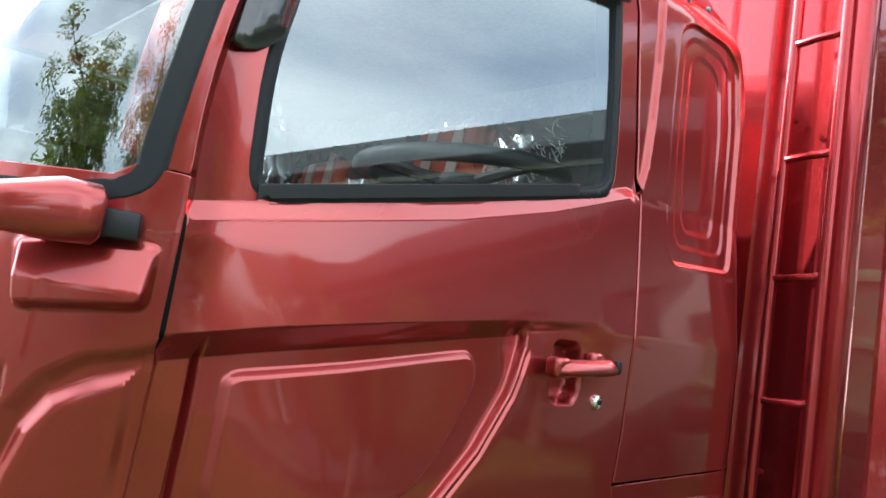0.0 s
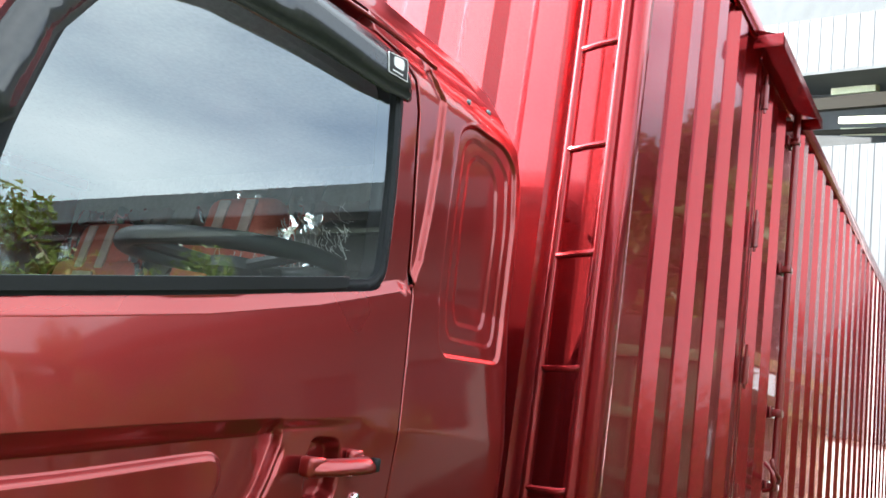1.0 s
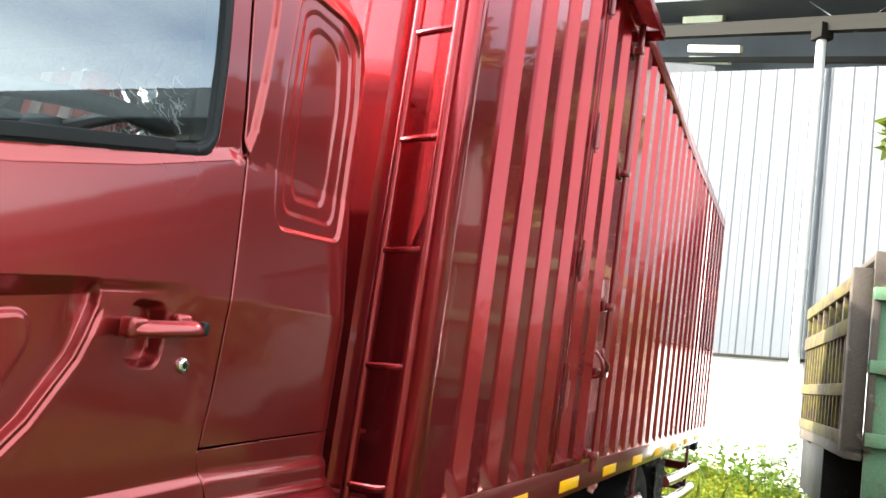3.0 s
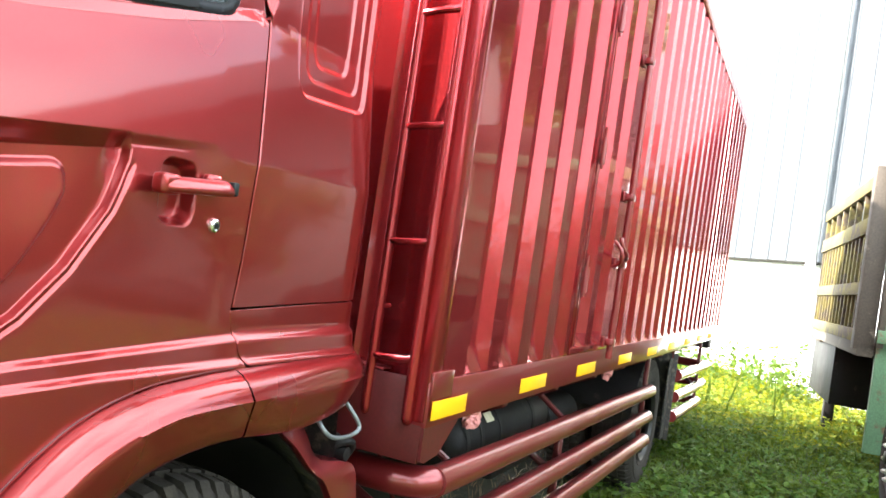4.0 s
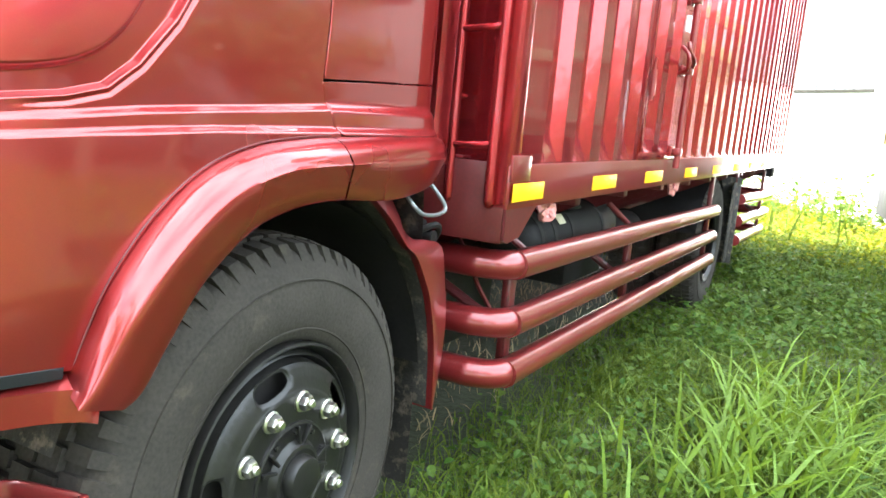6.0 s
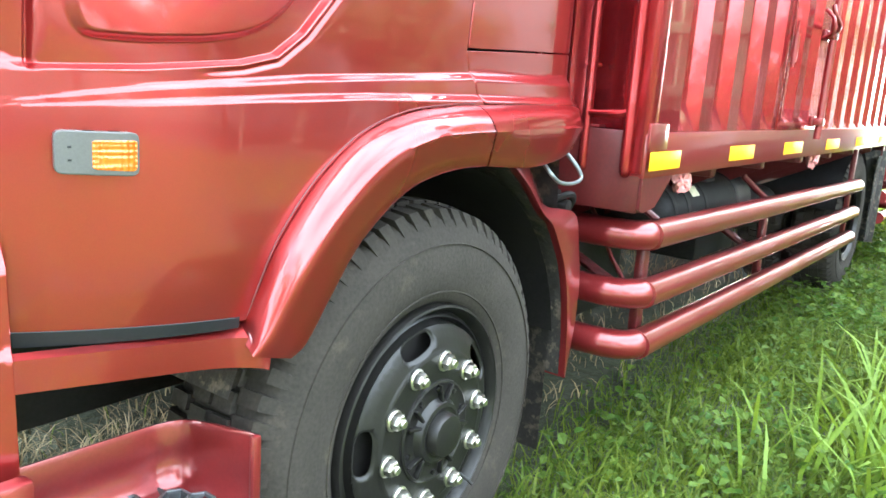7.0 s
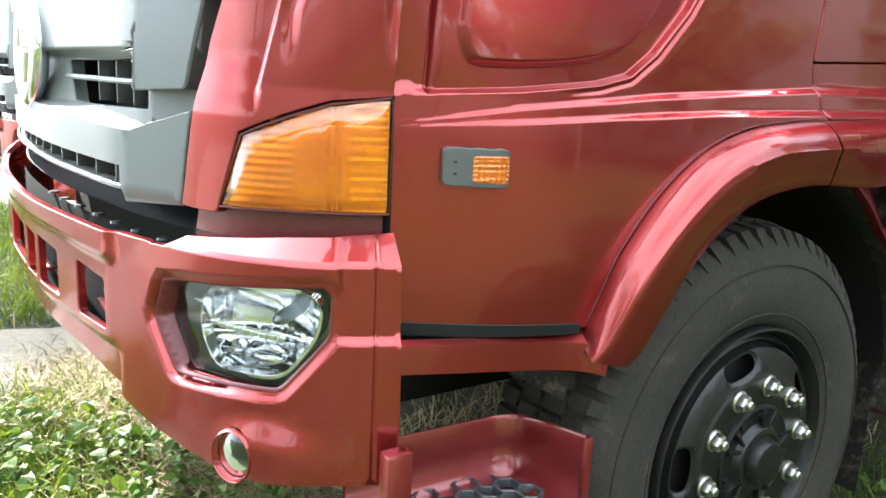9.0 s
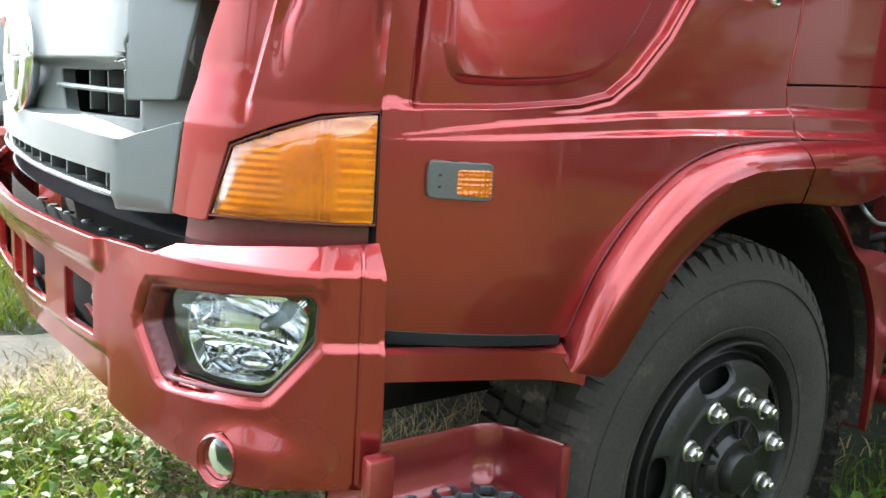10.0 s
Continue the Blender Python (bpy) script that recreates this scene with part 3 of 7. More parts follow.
sheet("window_rubber", shrink(WINDOW, -0.005), lambda x, z: (x, cab_side(x, z) + 0.018 - 0.004 * np.exp(-((sdf(x, z, WINDOW) + 0.008) / 0.006) ** 2), z), SEAL, door, "black rubber window surround",
      holes=[GLASS_EDGE], step=0.02, skirt=0.05, lip=0.003)
pane = sheet("window_pane", shrink(WINDOW, 0.013), lambda x, z: (x, 0.080 + 0.03 * (z - 1.93), z), GLASS, door, "side window glass reflecting the sky", step=0.05, skirt=0, lip=0.0005)
# wider black weather strip under the glass
strip = [(-0.765, 1.746), (-0.437, 1.818), (-0.076, 1.900), (-0.076, 1.925), (-0.437, 1.842), (-0.765, 1.768)]
sheet("weather_strip", strip, lambda x, z: (x, cab_side(x, z) + 0.010, z), BLACK, door, "black weather strip", step=0.03, skirt=0.02, lip=0.004)

VISOR = [(-0.842, 1.945), (-0.825, 1.938), (-0.795, 1.95), (-0.768, 1.972), (-0.745, 2.10), (-0.69, 2.20), (-0.62, 2.265), (-0.483, 2.300), (-0.28, 2.318), (-0.075, 2.326), (0.016, 2.337),
         (0.012, 2.372), (-0.01, 2.405), (-0.06, 2.422), (-0.236, 2.420), (-0.60, 2.410), (-0.70, 2.362), (-0.775, 2.22), (-0.825, 2.05)]
sheet("rain_visor", VISOR, lambda x, z: (x, cab_side(x, z) - 0.006 - 0.018 * sstep(0.0, -0.03, sdf(x, z, VISOR)), z), VISOR_SMOKE, door, "smoked plastic rain visor", step=0.02, skirt=0.008, lip=0.006)
# maker's plate on the visor: dark plate, pale rim, a plain shape
def plate_quad(k, dx=0.0, dz=0.0):
    return [(-0.0725 + dx + k * px, 2.3765 + dz + k * pz) for px, pz in ((-0.0290, -0.0255), (0.0375, -0.0195), (0.0305, 0.0295), (-0.0385, 0.0155))]


for nm, k, d, m in (("visor_plate", 1.0, 0.0260, WHITE_INK), ("plate_face", 0.92, 0.0266, BLACK)):
    sheet(nm, plate_quad(k), lambda x, z, d=d: (x, cab_side(x, z) - d, z), m, door, "", step=0.02, skirt=0.001, lip=0.0005)
sheet("plate_mark", rounded(plate_quad(0.52, 0.0, 0.006), 0.008, 3), lambda x, z: (x, cab_side(x, z) - 0.0272, z), WHITE_INK, door, "", step=0.02, skirt=0.0005, lip=0.0003)
sheet("plate_bar", [(-0.090, 2.3585), (-0.054, 2.3620), (-0.055, 2.3655), (-0.091, 2.3615)], lambda x, z: (x, cab_side(x, z) - 0.0272, z), WHITE_INK, door, "", step=0.02, skirt=0.0005, lip=0.0003)

# door handle: a bowed grip over the pocket, a black end, a lock below
grip = smooth_path([(-0.168, -0.010, 1.566), (-0.150, -0.018, 1.567), (-0.12, -0.024, 1.569), (-0.07, -0.027, 1.573), (-0.035, -0.026, 1.576), (-0.018, -0.016, 1.577), (-0.012, 0.012, 1.577)], 5)
handle = part("door_handle", tube(grip, [0.014, *[0.0185] * (len(grip) - 2), 0.015], 14, flat=0.62), RED, door, "body-coloured pull handle", smooth=50)
part("handle_end", block((0.016, 0.018, 0.026), (-0.012, -0.027, 1.578), 0.004), BLACK, handle, "black handle end cap")
part("handle_foot", block((0.044, 0.034, 0.037), (-0.160, -0.008, 1.566), 0.009, (0, -1, 0), 3), RED, handle)
part("handle_bracket", block((0.040, 0.022, 0.040), (-0.030, 0.010, 1.580), 0.009, (0, -1, 0), 3), RED, handle)
lock = part("door_lock", lathe([(0.001, -0.012), (0.007, -0.012), (0.008, -0.010), (0.009, -0.012), (0.013, -0.010), (0.015, -0.004), (0.015, 0.02)], 24, (0.001, 0.024, 1.505)), CHROME, door, "round chrome key lock")
part("lock_core", lathe([(0.0005, -0.0135), (0.006, -0.0135), (0.006, -0.011)], 16, (0.001, 0.024, 1.505)), BLACK, lock)

# side marker lamp
MARK = rounded([(-0.806, 1.113), (-0.698, 1.108), (-0.698, 1.170), (-0.806, 1.172)], 0.010, 3)
marker = sheet("side_marker_lamp", MARK, lambda x, z: (x, cab_side(x, z) - 0.021 + 0.006 * np.clip((x + 0.72) / 0.02, 0, 1), z), GUNMETAL, door, "dark grey side marker lamp with an amber lens", step=0.012, skirt=0.022, lip=0.006)
LENSP = rounded([(-0.762, 1.119), (-0.704, 1.117), (-0.704, 1.160), (-0.762, 1.160)], 0.004, 2)
sheet("amber_lens", LENSP, lambda x, z: (x, cab_side(x, z) - 0.0235 + 0.006 * np.clip((x + 0.72) / 0.02, 0, 1) + 0.0007 * np.sin(x * 700) + 0.0005 * np.sin(z * 900), z), DEEP_AMBER, marker, "small amber lens", step=0.004, skirt=0.004, lip=0.002)
for dz in (1.150, 1.132):
    part("vent_slit", block((0.014, 0.002, 0.003), (-0.784, 0.0385, dz), 0.0005), BLACK, marker)

sheet("gap_seal", [(-0.876, 0.885), (-0.868, 0.885), (-0.868, 1.25), (-0.866, 1.74), (-0.873, 1.74), (-0.876, 1.25)], lambda x, z: (x, door_shape(np.maximum(x, -0.866), z)[1] - 0.001, z), GAP, door, "black gap seal along the door's front edge", step=0.012, skirt=0.02, lip=0.001)

# black strip and the red rocker rail under the door
sheet("door_foot_strip", [(-0.872, 0.868), (-0.524, 0.846), (-0.524, 0.866), (-0.872, 0.892)], lambda x, z: (x, cab_side(x, z) - 0.004, z), BLACK, door, "dull black strip along the door foot", step=0.03, skirt=0.012, lip=0.003)


def rocker_rails():
    a = [(-0.885, 0.078, 0.868), (-0.72, 0.046, 0.858), (-0.58, 0.030, 0.848), (-0.51, 0.020, 0.850), (-0.497, 0.0, 0.845)]
    b = [(-0.885, 0.062, 0.862), (-0.72, 0.028, 0.852), (-0.58, 0.008, 0.840), (-0.51, -0.015, 0.832), (-0.497, -0.04, 0.82)]
    c = [(-0.885, 0.060, 0.815), (-0.72, 0.028, 0.803), (-0.58, 0.008, 0.790), (-0.51, -0.015, 0.780), (-0.497, -0.035, 0.778)]
    d = [(-0.885, 0.10, 0.800), (-0.72, 0.07, 0.788), (-0.58, 0.05, 0.775), (-0.51, 0.03, 0.764), (-0.497, 0.02, 0.765)]
    e = [(x, 0.22, z) for x, y, z in d]
    return [smooth_path(r, 6) for r in (a, b, c, d, e)]


part("rocker_rail", loft(rocker_rails()), RED, truck, "", smooth=50)

# rear quarter of the cab with its nested pressings
REAR_EDGE = [(0.612, 1.368), (0.605, 1.6), (0.592, 1.85), (0.575, 2.1), (0.552, 2.28), (0.505, 2.40), (0.43, 2.475), (0.31, 2.515), (0.16, 2.522), (-0.09, 2.52)]
QUARTER = [(0.30, 1.354), *REAR_EDGE, (-0.10, 2.458), (-0.006, 2.448), (0.052, 2.410), (0.078, 2.34), (0.099, 2.187), (0.118, 2.05), (0.128, 1.93), (0.121, 1.778), (0.110, 1.60), (0.105, 1.45), (0.095, 1.345)]
POCKET = rounded([(0.232, 2.362), (0.28, 2.391), (0.44, 2.391), (0.502, 2.355), (0.527, 2.20), (0.524, 1.94), (0.506, 1.832), (0.258, 1.818), (0.238, 1.846), (0.228, 2.15)], 0.03, 4)
POCKET_MID = rounded([(0.262, 2.335), (0.30, 2.362), (0.42, 2.358), (0.472, 2.325), (0.494, 2.19), (0.492, 1.95), (0.478, 1.868), (0.288, 1.862), (0.270, 1.885), (0.260, 2.15)], 0.035, 4)
POCKET_IN = rounded([(0.292, 2.300), (0.325, 2.328), (0.395, 2.322), (0.432, 2.285), (0.450, 2.17), (0.448, 1.97), (0.436, 1.905), (0.318, 1.900), (0.302, 1.925), (0.290, 2.14)], 0.035, 4)
RIDGE = [(0.121, 1.930), (0.134, 1.972), (0.147, 2.01), (0.157, 2.12), (0.162, 2.25), (0.157, 2.40), (0.12, 2.45)]


def quarter_shape(x, z):
    y = cab_side(x, z)
    ridge = np.interp(z, [1.90, 1.93, 1.972, 2.01, 2.12, 2.25, 2.40, 2.46], [0.08, 0.121, 0.134, 0.147, 0.157, 0.162, 0.157, 0.10])
    y = y + 0.012 * sstep(0.0, 0.014, ridge - x) * sstep(1.915, 1.94, z)
    d = sdf(x, z, POCKET)
    y = y + 0.007 * sstep(0.003, -0.007, d) - 0.0006 * np.exp(-((d - 0.004) / 0.004) ** 2)
    y = y + 0.0028 * sstep(0.006, -0.008, sdf(x, z, POCKET_MID)) + 0.0028 * sstep(0.006, -0.010, sdf(x, z, POCKET_IN))
    return x, y, z


quarter = sheet("cab_quarter_panel", QUARTER, quarter_shape, RED, truck, "maroon rear quarter of the cab with a nested pressing",
                lines=[(RIDGE, 0.012), ([(x - 0.016, z) for x, z in RIDGE], 0.014), (closed_line(POCKET), 0.008), (closed_line(POCKET_MID), 0.008), (closed_line(POCKET_IN), 0.008)], step=0.014, lip=0.004)
for p in ((0.262, 2.445), (0.366, 2.462)):
    part("rivet", lathe([(0.001, -0.006), (0.006, -0.005), (0.008, 0.0), (0.008, 0.01)], 14, (p[0], float(cab_side(np.array(p[0]), np.array(p[1]))), p[1])), STEEL, quarter)
LOWER = [(0.119, 1.251), (0.140, 1.228), (0.35, 1.232), (0.618, 1.236), (0.600, 1.30), (0.606, 1.3635), (0.30, 1.350), (0.088, 1.339)]
sheet("lower_quarter_panel", LOWER, lambda x, z: (x, cab_side(x, z), z), RED, truck, "", lines=[([(0.1, 1.262), (0.6, 1.267)], 0.03)], step=0.016, lip=0.004)

# roof, back wall, far side, floor of the cab
CAB_W = 2.36


def roof_rails():
    rows = []
    for k in range(13):
        t = k / 12
        a = math.pi * t
        y = CAB_W / 2 - (CAB_W / 2 - 0.135) * math.copysign(abs(math.cos(a)) ** 0.45, math.cos(a))
        z = 2.515 + 0.13 * math.sin(a) ** 0.6
        rows.append([Vector((x, y, z - dz)) for x, dz in ((-0.66, 0.13), (-0.60, 0.06), (-0.45, 0.015), (-0.1, 0), (0.3, 0.005), (0.44, 0.03), (0.54, 0.07), (0.60, 0.14))])
    return rows


part("cab_roof", loft(roof_rails()), RED, truck, "", smooth=60)
gut = smooth_path([(-0.62, 0.095, 2.445), (-0.247, 0.075, 2.452), (-0.081, 0.075, 2.460), (0.104, 0.080, 2.462)], 6)
part("roof_gutter", tube(gut, 0.006, 8), RED, truck)
part("cab_back_wall", block((0.03, CAB_W - 0.24, 1.02), (0.575, CAB_W / 2, 1.87), 0.01), RED, truck)
part("cabin_lining", block((0.012, CAB_W - 0.22, 1.16), (0.556, CAB_W / 2 + 0.06, 1.86), 0.004), CABIN, truck, "grey rear cabin lining")
part("quarter_trim", block((0.47, 0.012, 1.08), (0.315, 0.128, 1.89), 0.004), SEAT_DARK, truck, "dark inner trim of the cab quarter")
part("headliner", block((1.05, CAB_W - 0.36, 0.012), (0.03, CAB_W / 2, 2.425), 0.004), CABIN, truck)
# added dark beam, blocks the sunlit ground showing under the apron
part("rear_cross_beam", block((0.10, 1.9, 0.34), (0.66, 1.25, 0.83), 0.02), CHASSIS, truck)
part("cab_floor", block((1.40, CAB_W - 0.25, 0.05), (-0.13, CAB_W / 2, 1.26), 0.01), CHASSIS, truck)
far = bmesh.new()
block((1.40, 0.04, 0.52), (-0.13, CAB_W - 0.06, 1.52), 0.01, bm=far)
block((0.42, 0.04, 0.75), (0.36, CAB_W - 0.06, 2.12), 0.01, bm=far)
block((1.46, 0.10, 0.16), (-0.13, CAB_W - 0.08, 2.47), 0.01, bm=far)
block((0.26, 0.04, 0.75), (-0.86, CAB_W - 0.06, 2.12), 0.01, bm=far)
part("far_side", far, RED, truck)
part("far_window", block((1.10, 0.006, 0.80), (-0.29, CAB_W - 0.03, 2.12), 0.001), SMOKE, truck, "far side window glass")

# cabin: dashboard, steering wheel, seats under plastic
dash = smooth_path([(-0.62, 1.30), (-0.60, 1.66), (-0.66, 1.735), (-0.78, 1.745), (-0.93, 1.70)], 5)
part("dashboard", loft([[Vector((p.x, y, p.y)) for p in [Vector((q[0], q[1])) for q in dash]] for y in (0.16, 0.3, 0.8, 1.4, 2.0, 2.2)]), CABIN, truck, "grey dashboard")
sw = bmesh.new()
ring = [Vector((0.225 * math.cos(a), 0.225 * math.sin(a), 0)) for a in (2 * math.pi * i / 40 for i in range(41))]
tube(ring, 0.019, 12, caps=False, bm=sw)
for a in (20, 160, 270):
    tube([(0.05 * math.cos(radians(a)), 0.05 * math.sin(radians(a)), -0.02), (0.21 * math.cos(radians(a)), 0.21 * math.sin(radians(a)), 0)], 0.014, 8, bm=sw)
lathe([(0.001, 0.0), (0.05, -0.005), (0.065, -0.03), (0.04, -0.06)], 20, bm=sw, axis="z")
tube([(0, 0, -0.04), (-0.3, 0, -0.5)], 0.03, 10, bm=sw)
bmesh.ops.transform(sw, matrix=pose(-0.12, 0.365, 1.95, -2, -3, 0), verts=sw.verts)
part("steering_wheel", sw, WHEEL_GREY, truck, "black steering wheel")


def seat(y, parent, cloth=SEAT, rise=0.0, stripes=True):
    bm = bmesh.new()
    block((0.50, 0.50, 0.16), (0.12, y, 1.42), 0.05, segs=3, bm=bm)
    s = part("cab_seat", bm, cloth, parent, "red seat with pale stripes under plastic" if stripes else "dark grey seat under crumpled plastic", smooth=60)
    part("seat_back", block((0.14, 0.50, 0.62 + rise), (0.38, y, 1.74 + rise / 2), 0.05, (0, 10, 0), 3), cloth, s, smooth=60)
    part("headrest", block((0.11, 0.32, 0.19), (0.43, y, 2.10 + rise), 0.045, (0, 8, 0), 3), cloth, s, smooth=60)
    if stripes:
        part("seat_stripe", block((0.012, 0.12, 0.50), (0.304, y, 1.75), 0.005, (0, 10, 0)), SEAT_PALE, s)
        part("rest_stripe", block((0.012, 0.05, 0.17), (0.372, y - 0.07, 2.095 + rise), 0.005, (0, 8, 0)), SEAT_PALE, s)
        part("rest_stripe", block((0.012, 0.05, 0.17), (0.372, y + 0.06, 2.095 + rise), 0.005, (0, 8, 0)), SEAT_PALE, s)
    # loose clear plastic, crumpled
    rows = []
    for i in range(71):
        z = 1.46 + (0.80 + rise) * i / 70
        rows.append([Vector((0.255 + 0.17 * (z - 1.46) / 0.7 + 0.030 * noise.noise((11 * z, 8 * k / 48, y * 7)) + 0.014 * abs(noise.noise((34 * z + 12 * k / 48, 26 * k / 48, y * 3))), y - 0.30 + 0.60 * k / 48, z + 0.02 * noise.noise((9 * k / 24, 14 * z, 3)))) for k in range(49)])
    part("plastic_wrap", loft(rows), WRAP, s, "crumpled clear plastic wrap", smooth=75)


# pale strokes that draw the glints on the wrap's folds over the driver's seat
fold = random.Random(4)
creases = bmesh.new()
for k in range(230):
    if k < 150:
        p = Vector((0.285, fold.uniform(0.42, 0.72), fold.gauss(2.09, 0.035)))
        a = fold.gauss(0.9, 0.45)
    else:
        p = Vector((0.285, fold.uniform(0.58, 0.95), fold.gauss(2.02, 0.030)))
        a = fold.gauss(1.5, 0.35)
    n = fold.uniform(0.006, 0.024)
    d = Vector((0, math.cos(a), math.sin(a)))
    tube([tuple(p - d * n), tuple(p + Vector((-0.004, fold.gauss(0, 0.003), fold.gauss(0, 0.003)))), tuple(p + d * n)], fold.uniform(0.0005, 0.0013), 4, bm=creases)
tagged(part("plastic_folds", creases, FOLD_GLINT, truck, "pale strokes standing for glints on clear plastic wrap", smooth=60), kind="stuff")
# loose plastic hanging inside the door's front corner
rows = []
for i in range(61):
    z = 1.70 + 0.30 * i / 60
    rows.append([Vector((-0.80 + (0.16 - 0.10 * i / 60) * k / 30, 0.135 + 0.020 * noise.noise((13 * z, 2.4 * k / 30, 1)) + 0.012 * abs(noise.noise((40 * z + 5 * k / 30, 9 * k / 30, 6))), z + 0.015 * noise.noise((7 * k / 30, 9 * z, 3)))) for k in range(31)])
part("plastic_sheet", loft(rows), WRAP, truck, "crumpled clear plastic sheet inside the window", smooth=75)
seat(0.50, truck, SEAT_DARK, 0.0, False)
seat(1.02, truck, SEAT, 0.08)
seat(1.75, truck)

# ---- corner of the cab, its lamp, pillar and windscreen ----
CORN = Plan([(-0.875, 0.095), (-0.95, 0.13), (-1.02, 0.185), (-1.065, 0.23), (-1.10, 0.29), (-1.115, 0.345), (-1.13, 0.42), (-1.19, 0.80), (-1.20, 1.18), (-1.19, 1.56), (-1.13, 1.94)])


def lean_back(z):
    return 0.03 * np.clip(z - 1.8, 0, None) + 0.45 * np.clip(z - 1.8, 0, None) ** 2 + 0.05 * np.clip(z - 1.30, 0, None)


def pillar_lean(z):
    return lean_back(z) - 0.05 * np.clip(z - 1.30, 0, None)


def cab_flank(u, z):
    """The corner swells out towards the belt line."""
    return -np.interp(z, [1.0, 1.25, 1.45, 1.68], [0.018, 0.018, 0.042, 0.060]) * np.clip(1 - u / 0.30, 0, 1)


LAMP = [(0.268, 1.062), (0.228, 1.176), (0.161, 1.204), (0.092, 1.228), (0.008, 1.241), (0.004, 1.23), (0.006, 1.066)]


CORNER_DISH = [(-0.05, 1.545), (0.0, 1.540), (0.08, 1.516), (0.122, 1.486), (0.153, 1.439), (0.168, 1.36), (0.178, 1.20), (-0.05, 1.20)]
CORNER_PAD = [(0.020, 1.505), (0.063, 1.487), (0.11, 1.46), (0.136, 1.418), (0.152, 1.36), (0.158, 1.22), (0.016, 1.22), (0.016, 1.342)]
CORNER_BOSS = rounded([(0.022, 1.662), (0.178, 1.650), (0.165, 1.560), (0.026, 1.578)], 0.016, 4)


def corner_offset(u, z):
    # crease from the lamp up to the windscreen, and the shadow line that runs on from the door
    edge = np.interp(z, [1.24, 1.40, 1.48], [0.200, 0.165, 0.16])
    o = 0.014 * sstep(0.004, -0.004, edge - u) * sstep(1.20, 1.30, z) * sstep(1.50, 1.44, z)
    o = o + 0.011 * sstep(0.004, -0.020, sdf(u, z, CORNER_DISH)) * sstep(1.27, 1.40, z)
    o = o - 0.010 * sstep(0.003, -0.019, sdf(u, z, CORNER_PAD)) * sstep(1.27, 1.40, z)
    # the boss under the mirror swells downwards and ends in a short undercut
    o = o - 0.026 * sstep(0.004, -0.010, sdf(u, z, CORNER_BOSS)) * np.clip((1.668 - z) / 0.07, 0, 1)
    return o


CORNER = [(0.004, 1.243), (0.0, 1.752), (0.062, 1.757), (0.085, 1.74), (0.45, 1.735), (0.45, 1.40), (0.262, 1.392), (0.296, 1.307), (0.362, 1.052), (0.272, 1.052), (0.232, 1.180), (0.163, 1.209), (0.093, 1.233)]
corner = sheet("cab_corner_panel", CORNER, plan_shape(CORN, corner_offset, pillar_lean, cab_flank), RED, truck, "maroon corner panel wrapping to the grille",
               lines=[([(0.198, 1.25), (0.165, 1.40), (0.12, 1.69)], 0.008), (CORNER_DISH[1:-2], 0.014), (CORNER_PAD[:6], 0.012), (closed_line(CORNER_BOSS), 0.008), ([(0.016, 1.26), (0.018, 1.5)], 0.012)], step=0.009, out=(-0.7, -0.7, 0), lip=0.004)
turn_lamp = sheet("turn_signal_lamp", shrink(LAMP, 0.003), plan_shape(CORN, lambda u, z: 0.012 + 0.0 * u + 0.0004 * np.sin(z * 640) * sstep(0.075, 0.055, u) + 0.0022 * np.sin(u * 330) * sstep(0.11, 0.09, u) * sstep(0.06, 0.08, u) + 0.0011 * np.sin(z * 520) * sstep(0.14, 0.18, u), None, cab_flank), AMBER, truck,
                  "large amber turn signal lamp", step=0.006, out=(-0.7, -0.7, 0), skirt=0.02, lip=0.004)
sheet("lamp_lens", shrink(LAMP, 0.002), plan_shape(CORN, lambda u, z: -0.006 + 0.0 * u + 0.010 * sstep(0.03, 0.0, -sdf(u, z, LAMP)), None, cab_flank), AMBER_FILM, turn_lamp, "clear amber lens", step=0.012, out=(-0.7, -0.7, 0), skirt=0.012, lip=0.004)
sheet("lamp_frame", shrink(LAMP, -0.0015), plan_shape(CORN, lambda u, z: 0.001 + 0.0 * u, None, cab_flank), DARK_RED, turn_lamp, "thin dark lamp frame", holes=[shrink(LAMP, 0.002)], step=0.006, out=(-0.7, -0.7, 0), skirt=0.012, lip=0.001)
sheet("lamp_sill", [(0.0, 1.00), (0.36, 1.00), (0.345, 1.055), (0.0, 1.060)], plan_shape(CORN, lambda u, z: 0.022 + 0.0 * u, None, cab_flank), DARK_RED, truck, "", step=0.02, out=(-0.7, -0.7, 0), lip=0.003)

# pillar between door and windscreen
PILLAR = [(0.0, 1.7545), (0.0, 2.0), (0.0, 2.38), (0.09, 2.38), (0.09, 2.1), (0.09, 1.85), (0.09, 1.78), (0.06, 1.7595)]
sheet("windscreen_pillar", PILLAR, plan_shape(CORN, lambda u, z: 0.0 * u + 0.004 + 0.02 * sstep(0.05, 0.09, u), pillar_lean, cab_flank), RED, truck, "", step=0.02, out=(-0.7, -0.7, 0), lip=0.003)
SCREEN = rounded([(0.018, 2.42), (0.022, 1.88), (0.036, 1.715), (0.14, 1.692), (0.30, 1.690), (2.0, 1.690), (2.3, 1.715), (2.3, 2.42)], 0.075, 5)
sheet("windscreen_rubber", SCREEN, plan_shape(CORN, lambda u, z: -0.006 + 0.0 * u, pillar_lean, cab_flank), SEAL, truck, "thick black windscreen rubber", holes=[shrink(SCREEN, 0.031)], step=0.02, out=(-0.9, -0.4, 0), skirt=0.03, lip=0.010)
